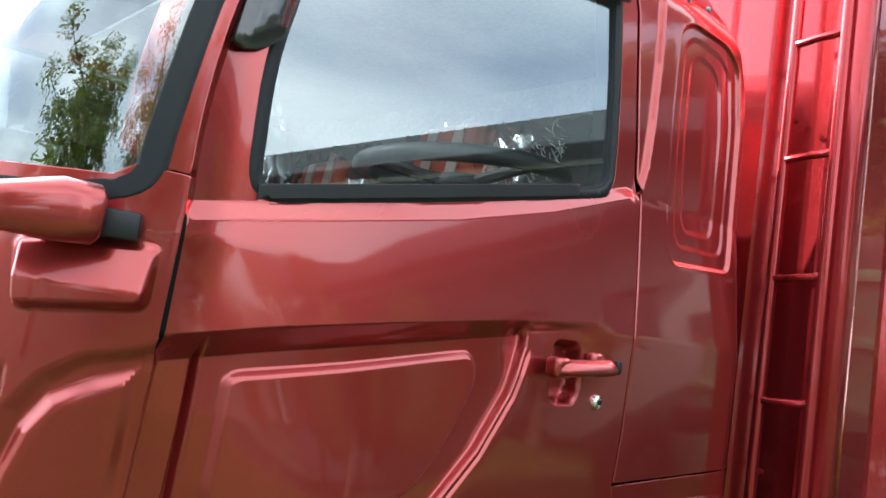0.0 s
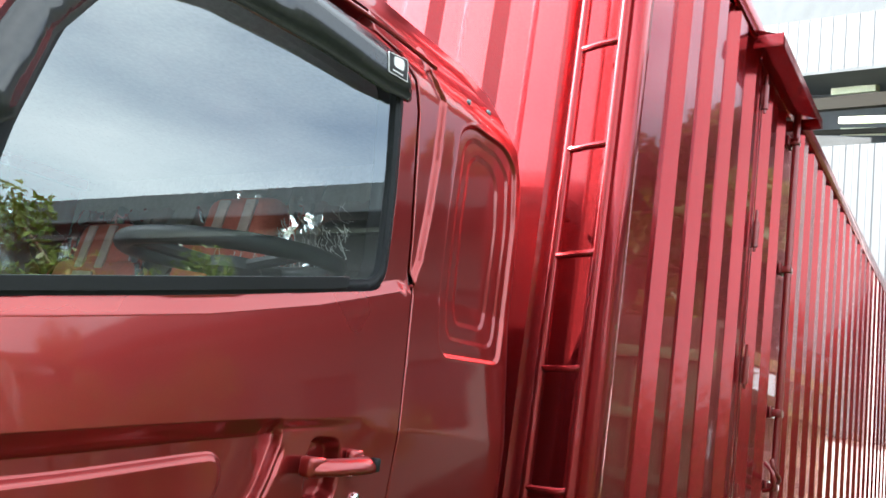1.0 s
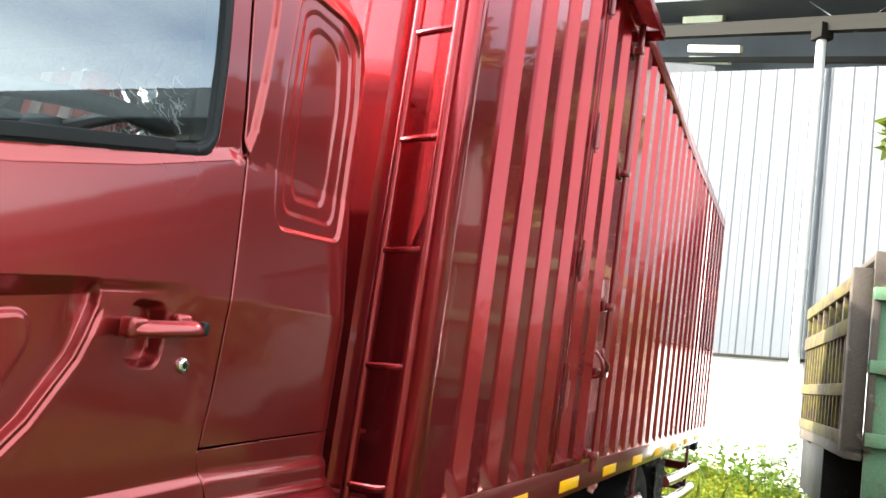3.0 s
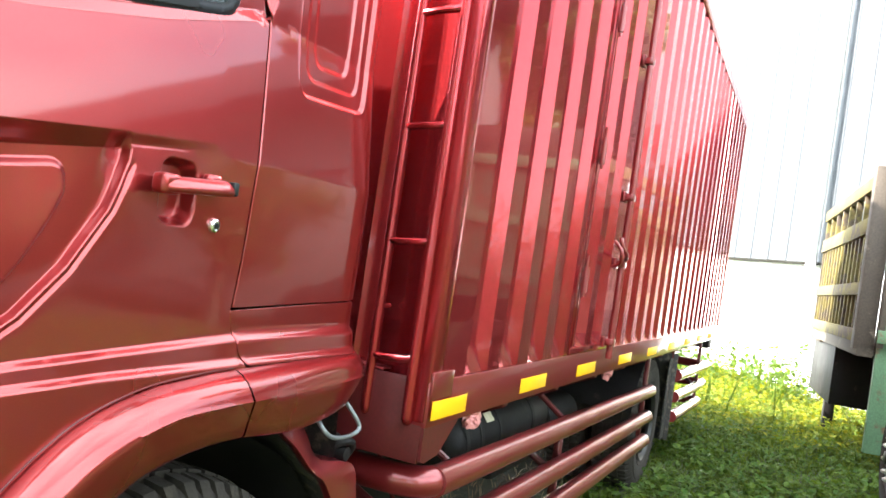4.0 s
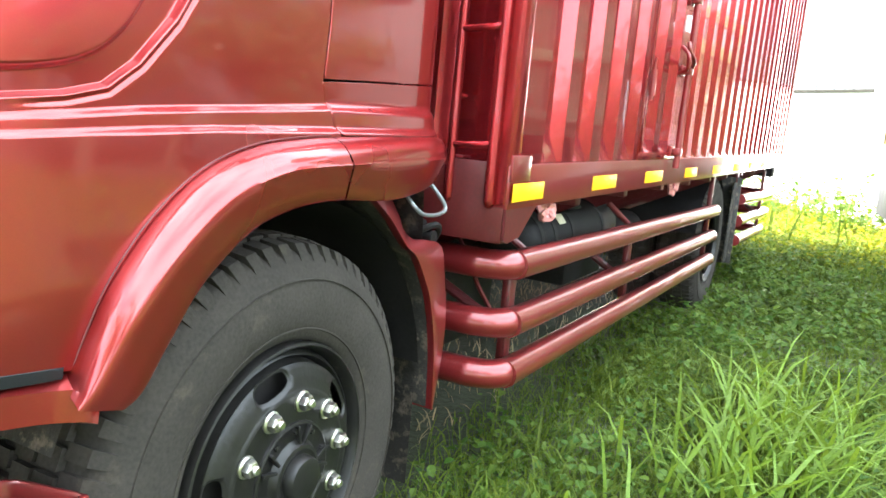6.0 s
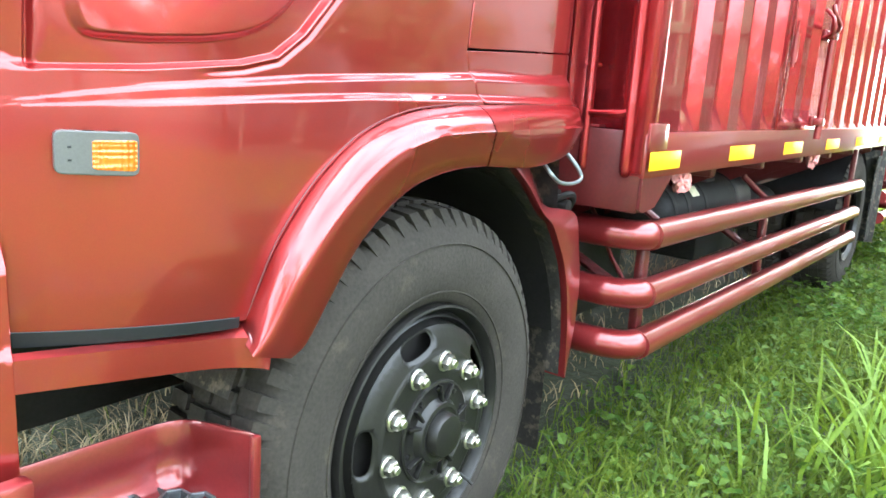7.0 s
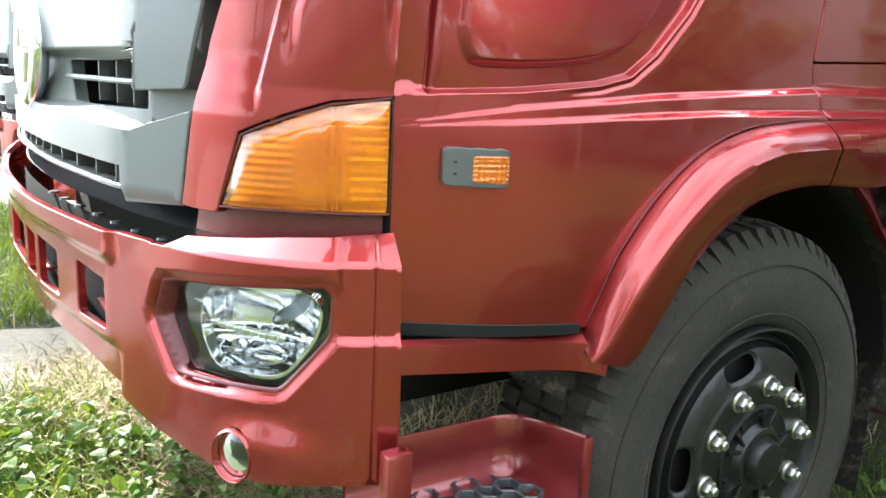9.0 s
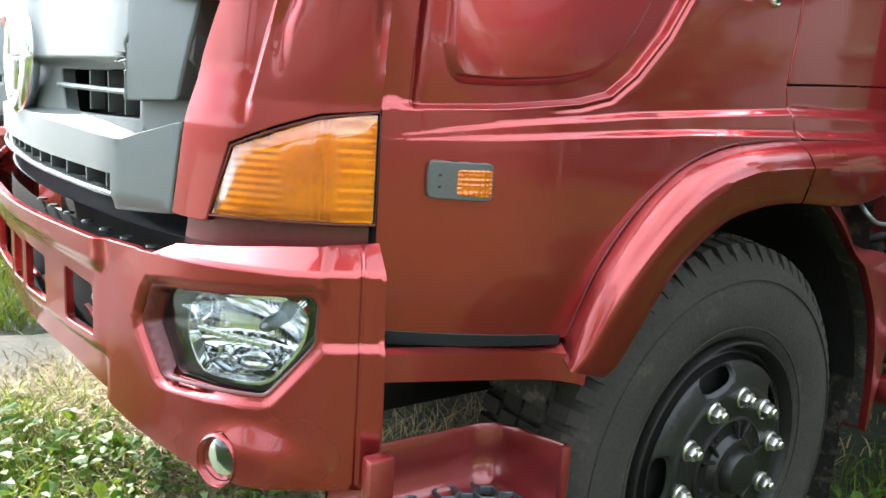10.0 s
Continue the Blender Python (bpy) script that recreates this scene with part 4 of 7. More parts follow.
sheet("windscreen", shrink(SCREEN, 0.026), plan_shape(CORN, lambda u, z: 0.004 + 0.0 * u, pillar_lean, cab_flank), GLASS, truck, "windscreen glass", step=0.06, out=(-0.9, -0.4, 0), skirt=0, lip=0.0005)
part("cowl_wiper", tube([(-1.06, 0.32, 1.775), (-1.10, 0.6, 1.79), (-1.115, 0.9, 1.80)], 0.008, 8), BLACK, truck)

# mirror on its arm at the foot of the windscreen
mir = bmesh.new()
rails = []
for s, ry, rz, dz in ((0.0, 0.004, 0.004, 0), (0.001, 0.032, 0.036, 0), (0.008, 0.039, 0.044, 0), (0.05, 0.042, 0.046, 0.000), (0.10, 0.039, 0.036, -0.005), (0.14, 0.034, 0.030, -0.010), (0.158, 0.020, 0.018, -0.014), (0.165, 0.003, 0.003, -0.016)):
    rails.append([Vector((-0.962 - 0.93 * s, 0.080 + 0.35 * s + ry * math.copysign(abs(math.cos(a)) ** 0.55, math.cos(a)), 1.684 + dz + 0.86 * rz * math.copysign(abs(math.sin(a)) ** 0.6, math.sin(a)))) for a in (2 * math.pi * k / 28 for k in range(29))])
loft(rails, mir)
mirror = part("front_mirror", mir, RED, truck, "maroon mirror shell by the windscreen", smooth=60)
part("mirror_arm", block((0.060, 0.050, 0.036), (-0.938, 0.078, 1.677), 0.006, (0, 0, -28)), BLACK, mirror, "black mirror arm")

# ---- wheel-arch flare and the pieces behind the wheel ----
def flare_rails(e, k, l, n):
    e, k, l = (resample(smooth_path(r, 8), n) for r in (e, k, l))
    rows = []
    for t, bulge in ((0, 0.0), (0.08, 0.006), (0.25, 0.016), (0.5, 0.020), (0.75, 0.014), (0.93, 0.004)):
        rows.append([a.lerp(b, t) + Vector((-0.35, -0.7, 0.55)).normalized() * bulge * 0.6 for a, b in zip(e, k)])
    rows.append(k)
    rows += [[a.lerp(b, t) + Vector((0, -0.004, 0)) for a, b in zip(k, l)] for t in (0.06, 0.3, 0.6, 0.92)]
    rows.append(l)
    rows += [[p + Vector((0.004, 0.02, 0.004)) for p in l], [p + Vector((0.03, 0.30, 0.03)) for p in l]]
    return rows


E1 = [(-0.512, 0.045, 0.83), (-0.504, 0.035, 0.862), (-0.487, 0.025, 0.915), (-0.451, 0.010, 0.992), (-0.373, -0.004, 1.088), (-0.274, -0.010, 1.163), (-0.144, -0.012, 1.206), (0.0, -0.012, 1.222), (0.088, -0.012, 1.226)]
K1 = [(-0.528, -0.030, 0.808), (-0.510, -0.042, 0.842), (-0.454, -0.058, 0.947), (-0.376, -0.064, 1.037), (-0.262, -0.066, 1.122), (-0.129, -0.067, 1.166), (0.0, -0.067, 1.176), (0.088, -0.067, 1.178)]
L1 = [(-0.452, -0.040, 0.790), (-0.422, -0.045, 0.812), (-0.376, -0.050, 0.882), (-0.30, -0.050, 0.976), (-0.191, -0.050, 1.053), (-0.10, -0.050, 1.083), (0.0, -0.05, 1.096), (0.088, -0.05, 1.097)]
part("wheel_arch_flare", loft(flare_rails(E1, K1, L1, 90)), RED, truck, "broad maroon wheel arch flare", smooth=40)
# dark tube that draws the shade in the gap above the flare
part("flare_seam", tube([Vector((p.x - 0.003, float(cab_side(np.array(p.x), np.array(p.z))) - 0.0005, p.z + 0.003)) for p in smooth_path(E1[1:], 8)], 0.0015, 8), DARK_RED, truck, "dark line for the shade in the seam above the flare")
E2 = [(0.094, -0.010, 1.226), (0.35, -0.006, 1.232), (0.56, 0.004, 1.236), (0.612, 0.03, 1.225)]
K2 = [(0.094, -0.067, 1.178), (0.35, -0.050, 1.180), (0.56, -0.030, 1.182), (0.630, 0.01, 1.176)]
L2 = [(0.094, -0.05, 1.097), (0.30, -0.045, 1.085), (0.50, -0.025, 1.105), (0.612, 0.02, 1.135)]
part("flare_rear_piece", loft(flare_rails(E2, K2, L2, 14)), RED, truck, "", smooth=40)

G1 = smooth_path([(0.24, -0.035, 1.085), (0.32, -0.03, 1.035), (0.415, -0.022, 0.960), (0.480, -0.018, 0.922), (0.535, -0.015, 0.858), (0.573, -0.015, 0.800), (0.609, -0.014, 0.71), (0.636, -0.012, 0.60), (0.652, -0.01, 0.45)], 6)
G2 = [Vector(p) for p in [(0.33, 0.03, 1.14), (0.40, 0.03, 1.084), (0.452, 0.028, 1.024), (0.482, 0.026, 0.982), (0.496, 0.022, 0.966), (0.515, 0.012, 0.960), (0.549, 0.002, 0.957), (0.60, -0.004, 0.948), (0.630, -0.006, 0.936), (0.655, -0.004, 0.905), (0.680, 0.0, 0.84), (0.704, 0.0, 0.76), (0.712, 0.0, 0.69), (0.708, 0.0, 0.60), (0.690, 0.0, 0.50), (0.676, 0.0, 0.435)]]
G1, G2 = resample(G1, 40), resample(G2, 40)
guard = loft([[p + Vector((0.004, 0.030, 0.0)) for p in G1], [p + Vector((0, 0.008, -0.002)) for p in G1], G1, [a.lerp(b, 0.12) + Vector((0, -0.002, 0)) for a, b in zip(G1, G2)], [a.lerp(b, 0.5) + Vector((0, -0.003, 0)) for a, b in zip(G1, G2)], [a.lerp(b, 0.92) for a, b in zip(G1, G2)], G2, [p + Vector((0.002, 0.010, 0)) for p in G2], [p + Vector((0.0, 0.20, 0)) for p in G2]])
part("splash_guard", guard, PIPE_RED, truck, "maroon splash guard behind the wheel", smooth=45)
part("inner_guard", loft([[p + Vector((0.024, 0.30, 0.0)) for p in G1], [p + Vector((0.006, 0.12, 0.0)) for p in G1], [p + Vector((0.002, 0.012, 0.0)) for p in G1]]), FLAP, truck, "dusty black lining inside the splash guard", smooth=45)
flap_rows = [[Vector((0.60 + 0.03 * math.sin(3 * t) + 0.10 * (1 - t) ** 2 * 0.4 + 0.008 * noise.noise((5 * t, 9 * s, 2)), 0.05 + 0.42 * s, 0.20 + 0.92 * t)) for s in np.linspace(0, 1, 9)] for t in np.linspace(0, 1, 12)]
fb = loft(flap_rows)
bmesh.ops.solidify(fb, geom=list(fb.faces), thickness=0.012)
part("mud_flap", fb, FLAP, truck, "dusty black rubber mud flap")
liner = []
for k in range(15):
    a = math.pi * (0.17 + 0.78 * k / 14)
    liner.append([Vector((-0.61 * math.cos(a), y, 0.50 + 0.60 * math.sin(a))) for y in (0.02, 0.2, 0.45, 0.62)])
part("front_mud_guard", loft([[Vector((x, y, z)) for y in (0.03, 0.15, 0.36)] for x, z in ((-0.50, 0.86), (-0.505, 0.78), (-0.53, 0.715))]), FLAP, truck, "black rubber mud guard ahead of the wheel")
part("wheel_well", loft(liner), CHASSIS, truck, "black wheel well lining", smooth=60)
loop = smooth_path([(0.44, 0.06, 1.14), (0.43, 0.0, 1.085), (0.432, -0.028, 1.056), (0.473, -0.033, 1.036), (0.55, -0.032, 1.031), (0.590, -0.03, 1.046), (0.575, -0.01, 1.085), (0.57, 0.05, 1.14)], 5)
part("grab_loop", tube(loop, 0.0054, 10), STEEL, truck, "grey steel grab loop")
eq = bmesh.new()
block((0.06, 0.06, 0.08), (0.655, 0.10, 0.955), 0.012, bm=eq)
tube(smooth_path([(0.63, 0.06, 0.97), (0.655, 0.03, 0.985), (0.69, 0.04, 0.96), (0.70, 0.08, 0.90)], 4), 0.010, 8, bm=eq)
lathe([(0.001, -0.03), (0.018, -0.028), (0.022, 0.0), (0.018, 0.03)], 16, (0.655, 0.06, 0.95), bm=eq)
part("air_valve", eq, CHASSIS, truck, "grimy black air valve with hoses")

# ---- wheels ----
def build_wheel(parent):
    bm = bmesh.new()
    prof = [(0.280, 0.060), (0.288, 0.038), (0.300, 0.024), (0.34, 0.010), (0.385, 0.006), (0.43, 0.011), (0.462, 0.026), (0.476, 0.038), (0.484, 0.054), (0.494, 0.09), (0.496, 0.16), (0.494, 0.23), (0.490, 0.27), (0.465, 0.305), (0.40, 0.322), (0.30, 0.30)]
    lathe(prof, 96, bm=bm)
    wheel = part("wheel", bm, RUBBER, parent, "worn black lug tyre on a black wheel", smooth=50)
    # shoulder lugs and tread blocks, one joined piece
    lug = bmesh.new()
    n = 64
    for k in range(n):
        a = 2 * math.pi * k / n + random.uniform(-0.008, 0.008)
        for rows, w in ((((0.432, 0.014), (0.478, 0.033), (0.500, 0.050), (0.506, 0.10)), 0.62), (((0.511, 0.105), (0.513, 0.155)), 0.8), (((0.513, 0.165), (0.511, 0.215)), 0.8), (((0.511, 0.225), (0.508, 0.276), (0.486, 0.296), (0.44, 0.315)), 0.62)):
            half = math.pi / n * w
            shift = half * (0.9 if rows[0][1] > 0.1 and rows[-1][1] < 0.22 else 0.0)
            ring = []
            for i, (r, h) in enumerate(rows):
                s = half * (0.55 if i == 0 and rows[0][0] < 0.46 or i == len(rows) - 1 and rows[-1][0] < 0.46 else 1.0)
                for c, rr in ((a - s + shift, r), (a + s + shift, r), (a + s + shift, r - 0.03), (a - s + shift, r - 0.03)):
                    ring.append(lug.verts.new((rr * math.cos(c), h, rr * math.sin(c))))
            m = len(rows)
            q = [ring[4 * i:4 * i + 4] for i in range(m)]
            for i in range(m - 1):
                for j in range(4):
                    lug.faces.new((q[i][j], q[i][(j + 1) % 4], q[i + 1][(j + 1) % 4], q[i + 1][j]))
            lug.faces.new(q[0][::-1])
            lug.faces.new(q[-1])
    bmesh.ops.recalc_face_normals(lug, faces=lug.faces)
    tagged(part("tread", lug, RUBBER, wheel, "", smooth=30), kind="stuff")
    rib = bmesh.new()
    for r, w in ((0.318, 0.0035), (0.428, 0.002)):
        y = np.interp(r, [0.30, 0.34, 0.385, 0.43], [0.024, 0.010, 0.006, 0.010])
        lathe([(r - w, y + 0.004), (r - 0.4 * w, y - 0.003), (r + 0.4 * w, y - 0.003), (r + w, y + 0.004)], 96, bm=rib)
    part("sidewall_rib", rib, RUBBER, wheel, "", smooth=60)
    rim = bmesh.new()
    lathe([(0.286, 0.05), (0.2885, 0.022), (0.286, 0.014), (0.281, 0.012), (0.276, 0.018), (0.271, 0.040), (0.267, 0.046), (0.262, 0.036), (0.256, 0.033), (0.252, 0.040), (0.248, 0.050), (0.244, 0.040), (0.240, 0.026), (0.236, 0.030)], 80, bm=rim)
    rim = part("rim", rim, RIM, wheel, "black painted steel rim with lock ring", smooth=40)
    # dished disc with hand holes
    holes = []
    for k in range(10):
        a = 2 * math.pi * (k + 0.92) / 10
        c, s = math.cos(a), math.sin(a)
        if k % 2 == 0:
            holes.append([(0.215 * c + 0.049 * math.copysign(abs(math.cos(t)) ** 0.7, math.cos(t)) * -s + 0.0205 * math.copysign(abs(math.sin(t)) ** 0.7, math.sin(t)) * c, 0.215 * s + 0.049 * math.copysign(abs(math.cos(t)) ** 0.7, math.cos(t)) * c + 0.0205 * math.copysign(abs(math.sin(t)) ** 0.7, math.sin(t)) * s) for t in (2 * math.pi * i / 16 for i in range(16))])
    outline = [(0.242 * math.cos(2 * math.pi * i / 72), 0.242 * math.sin(2 * math.pi * i / 72)) for i in range(72)]

    def dish(x, z):
        r = np.hypot(x, z)
        y = np.interp(r, [0, 0.178, 0.184, 0.190, 0.215, 0.234, 0.243], [-0.004, -0.004, -0.002, 0.001, 0.008, 0.016, 0.022])
        for h in holes:
            y = y + 0.006 * sstep(0.008, 0.0, sdf(x, z, h))
        return x, y, z
    sheet("wheel_disc", outline, dish, RIM, wheel, "", holes=holes, lines=[([(r * math.cos(2 * math.pi * i / 60), r * math.sin(2 * math.pi * i / 60)) for i in range(61)], 0.005) for r in (0.185,)], step=0.010, skirt=0, lip=0.002)
    part("brake_drum", lathe([(0.10, 0.05), (0.235, 0.05), (0.240, 0.06), (0.240, 0.26), (0.10, 0.27)], 48), CHASSIS, wheel, "black brake drum", smooth=40)
    hub = lathe([(0.001, -0.050), (0.036, -0.050), (0.046, -0.047), (0.050, -0.040), (0.0515, -0.024), (0.056, -0.023), (0.062, -0.026), (0.070, -0.024), (0.074, -0.014), (0.080, -0.008), (0.108, -0.007), (0.114, -0.011), (0.119, -0.009), (0.121, 0.0)], 48)
    for k in range(5):
        for w in (-0.16, 0.16):
            a = 2 * math.pi * k / 5 + 1.35 + w
            block((0.046, 0.016, 0.007), (0.090 * math.cos(a), -0.012, 0.090 * math.sin(a)), 0.002, (0, -math.degrees(a) - 70 * w, 0), bm=hub)
    for k in range(10):
        a = 2 * math.pi * (k + 0.5) / 10
        lathe([(0.001, -0.015), (0.006, -0.014), (0.007, -0.006)], 6, (0.100 * math.cos(a), 0, 0.100 * math.sin(a)), bm=hub)
    part("hub", hub, RIM, wheel, "black hub with round cap", smooth=40)
    nut_mesh = None
    for k in range(10):
        a = 2 * math.pi * (k + 0.28) / 10
        if nut_mesh is None:
            nb = lathe([(0.024, 0.0), (0.024, -0.004), (0.019, -0.007)], 20)
            lathe([(0.0185, -0.006), (0.0185, -0.019), (0.016, -0.023), (0.012, -0.024)], 6, bm=nb)
            lathe([(0.010, -0.022), (0.010, -0.030), (0.008, -0.033), (0.001, -0.033)], 14, bm=nb)
            o = part("wheel_nut", nb, ZINC, wheel, "zinc wheel nut on its stud", smooth=30)
            nut_mesh = o.data
        else:
            o = tagged(new("wheel_nut", nut_mesh), "zinc wheel nut on its stud")
            o.parent = wheel
        o.location = (0.1630 * math.cos(a), -0.004, 0.1630 * math.sin(a))
    part("valve_stem", tube([(0.15, 0.02, -0.17), (0.165, 0.0, -0.19), (0.172, -0.008, -0.20)], 0.004, 8), RIM, wheel)
    return wheel


front_wheel = build_wheel(truck)
front_wheel.location = (0.006, -0.015, 0.497)
for x, y, turn in ((0, CAB_W, 180), (4.87, -0.065, 0), (4.87, 0.29, 0), (4.87, CAB_W + 0.065, 180)):
    w = front_wheel.copy()
    scene.collection.objects.link(w)
    w.location, w.rotation_euler = (x, y, 0.5), (0, 0, radians(turn))
    for c in front_wheel.children:
        k = c.copy()
        scene.collection.objects.link(k)
        k.parent = w
        # the rear wheels are dished inwards
        if x > 1 and c.name.split(".")[0] not in ("tread", "sidewall_rib", "rim"):
            k.location.y += 0.12

# ---- bumper, headlamp, grille, step ----
BUMP = Plan([(-0.875, 0.02), (-0.92, 0.035), (-0.99, 0.075), (-1.06, 0.14), (-1.12, 0.23), (-1.165, 0.34), (-1.195, 0.45), (-1.215, 0.55), (-1.26, 0.9), (-1.27, 1.2), (-1.26, 1.5), (-1.215, 1.85), (-1.165, 2.06), (-1.06, 2.26), (-0.92, 2.365)])
HEAD = rounded([(0.462, 0.869), (0.435, 0.934), (0.378, 0.943), (0.126, 0.963), (0.114, 0.950), (0.117, 0.885), (0.197, 0.793), (0.405, 0.786)], 0.012, 3)
FOG = [(0.268 + 0.030 * math.cos(a), 0.682 + 0.045 * math.sin(a)) for a in (2 * math.pi * k / 28 for k in range(28))]
SLOTS = [rounded([(a, 0.803), (b, 0.800), (b, 0.905), (a, 0.898)], 0.008, 2) for a, b in ((0.640, 0.785), (0.895, 1.045), (1.065, 1.175), (1.20, 1.48), (1.52, 1.60))]


def bumper_offset(u, z):
    o = 1.25 * np.clip(z - 0.994, 0, None) - 0.9 * np.clip(z - 0.994, 0, 0.008) ** 1 * 0.5
    o = o + 0.05 * np.clip((0.70 - z) / 0.09, 0, 1) ** 2 * np.clip((u - 0.30) / 0.3, 0, 1)
    # the small step beside the lamp, the lamp's bevelled surround, the fog lamp's boss
    o = o + 0.010 * sstep(0.875, 0.890, z) * sstep(0.115, 0.095, u)
    d = sdf(u, z, HEAD)
    o = o + 0.024 * sstep(0.020, 0.002, d) * (0.35 + 0.65 * sstep(0.30, 0.45, u + (0.87 - z)))
    # fairing that runs from the fog lamp's ring towards the wheel
    f = np.hypot((u - 0.215) / 0.085, (z - 0.680) / 0.055)
    o = o - 0.014 * sstep(1.5, 0.3, f)
    # a crease round the corner towards the front, and the lower inset under the slots
    o = o + 0.0025 * np.exp(-((u - 0.047) / 0.0025) ** 2)
    o = o + 0.020 * sstep(0.785, 0.765, z) * sstep(0.56, 0.62, u)
    o = o - 0.012 * sstep(0.93, 0.95, z) * sstep(0.56, 0.60, u)
    return o


BUMP_OUT = [(0.006, 0.648), (0.012, 1.040), (0.20, 1.030), (0.385, 1.014), (0.42, 0.995), (0.538, 0.992), (0.9, 0.985), (1.2, 0.982), (1.6, 0.985), (1.85, 0.992), (2.0, 1.014), (2.3, 1.03), (2.42, 1.03), (2.42, 0.648), (2.1, 0.646), (1.95, 0.669), (1.80, 0.698), (1.55, 0.715), (0.84, 0.715), (0.592, 0.698), (0.453, 0.669), (0.30, 0.646)]
bumper = sheet("bumper", BUMP_OUT, plan_shape(BUMP, bumper_offset), RED, truck, "deep maroon bumper with lamp openings", holes=[HEAD, FOG, *SLOTS],
               lines=[(closed_line(HEAD), 0.02), ([(0.0, 0.997), (0.4, 0.997), (0.9, 0.99)], 0.008), ([(0.01, 0.883), (0.11, 0.883)], 0.01), ([(0.047, 0.66), (0.047, 1.03)], 0.005), ([(0.268 + 0.055 * math.cos(0.25 * k), 0.682 + 0.07 * math.sin(0.25 * k)) for k in range(26)], 0.018)], step=0.016, out=(-0.8, -0.5, 0), skirt=0.014, lip=0.004)
# black sheet in place of the shade seen through the bumper's slots
part("bumper_core", loft([[Vector((x + 0.05, y + 0.035, z)) for x, y in BUMP.p[58:104:4]] for z in (0.70, 0.98)]), GAP, truck, "black sheet standing for the shade behind the bumper")
# added block, keeps the space behind the step dark
part("steering_box", block((0.62, 0.24, 0.26), (-0.52, 0.62, 0.66), 0.03), CHASSIS, truck, "added black block that darkens the view behind the step")
part("radiator", block((0.30, 1.5, 0.66), (-0.86, 1.28, 0.93), 0.03), CHASSIS, truck, "black radiator behind the bumper")
part("bumper_cover_strip", loft([[Vector((x + dx, y + dy, z)) for x, y in BUMP.p[30:-30:4]] for dx, dy, z in ((0.055, 0.03, 1.012), (0.12, 0.06, 1.016), (0.22, 0.10, 1.02))]), BLACK, truck, "black shelf behind the bumper lip")
for i in range(7):
    u = 0.50 + 0.10 * i
    x, y, nx, ny = (float(v) for v in BUMP.at(np.array(u)))
    part("bumper_clip", lathe([(0.001, 0.004), (0.010, 0.004), (0.012, 0.0)], 10, (x + 0.052 * nx, y + 0.052 * ny, 0.984 + 0.004 * 0), axis="z"), BLACK, bumper)

# headlamp: dark bowl, ribbed reflector, bulb hood, clear cover
LAMP_GLASS = rounded([(0.446, 0.869), (0.420, 0.932), (0.372, 0.941), (0.127, 0.961), (0.116, 0.950), (0.119, 0.885), (0.199, 0.796), (0.394, 0.789)], 0.012, 3)


def lamp_depth(u):
    return 0.020 + 0.014 * np.clip((u - 0.24) / 0.18, 0, 1)


headlamp = sheet("headlamp", shrink(LAMP_GLASS, -0.006), plan_shape(BUMP, lambda u, z: 0.095 + 0.04 * sstep(0.0, 0.05, -sdf(u, z, LAMP_GLASS)) + 0.0 * u), DARK_MIRROR, truck, "clear headlamp with chrome reflector", step=0.02, out=(-0.8, -0.5, 0), skirt=0, lip=0.002)
sheet("lamp_surround", shrink(HEAD, -0.003), plan_shape(BUMP, lambda u, z: 0.010 + (lamp_depth(u) + 0.004) * sstep(-0.002, 0.022, -sdf(u, z, HEAD))), DARK_RED, headlamp, "darker maroon lamp surround", holes=[shrink(LAMP_GLASS, 0.001)], step=0.010, out=(-0.8, -0.5, 0), skirt=0, lip=0.001)
sheet("lamp_wall", shrink(LAMP_GLASS, -0.001), plan_shape(BUMP, lambda u, z: lamp_depth(u) + 0.006 + 0.06 * sstep(0.0, 0.014, -sdf(u, z, LAMP_GLASS))), BLACK, headlamp, "", holes=[shrink(LAMP_GLASS, 0.014)], step=0.012, out=(-0.8, -0.5, 0), skirt=0, lip=0.002)
BOWL = rounded([(0.382, 0.86), (0.366, 0.932), (0.20, 0.950), (0.132, 0.945), (0.138, 0.88), (0.200, 0.806), (0.340, 0.800)], 0.030, 4)


def bowl_offset(u, z):
    d = np.hypot((u - 0.265) / 0.125, (z - 0.872) / 0.08)
    o = 0.105 - 0.055 * np.clip(d, 0, 1.3) ** 2
    low = sstep(0.866, 0.862, z)
    o = o + low * sstep(0.815, 0.825, z) * (0.005 * ((u - 0.15) / 0.026 % 1.0) + 0.003 * ((z - 0.80) / 0.016 % 1.0))
    o = o - 0.020 * low * sstep(0.862, 0.845, z) * sstep(0.84, 0.86, z)
    return o


sheet("reflector", BOWL, plan_shape(BUMP, bowl_offset), CHROME, headlamp, "faceted chrome reflector", step=0.005, out=(-0.8, -0.5, 0), skirt=0.01, lip=0.003)
sheet("reflector_rim", shrink(BOWL, -0.003), plan_shape(BUMP, lambda u, z: lamp_depth(u) + 0.006), CHROME, headlamp, "", holes=[shrink(BOWL, 0.003)], step=0.012, out=(-0.8, -0.5, 0), skirt=0.02, lip=0.002)
for i in range(9):
    u = 0.215 + 0.018 * i
    x, y, nx, ny = (float(v) for v in BUMP.at(np.array(u)))
    part("reflector_tooth", block((0.010, 0.014, 0.010), (x + 0.055 * nx, y + 0.055 * ny, 0.862 + 0.0008 * i), 0.002, (0, 0, 45)), CHROME, headlamp)
x, y, nx, ny = (float(v) for v in BUMP.at(np.array(0.235)))
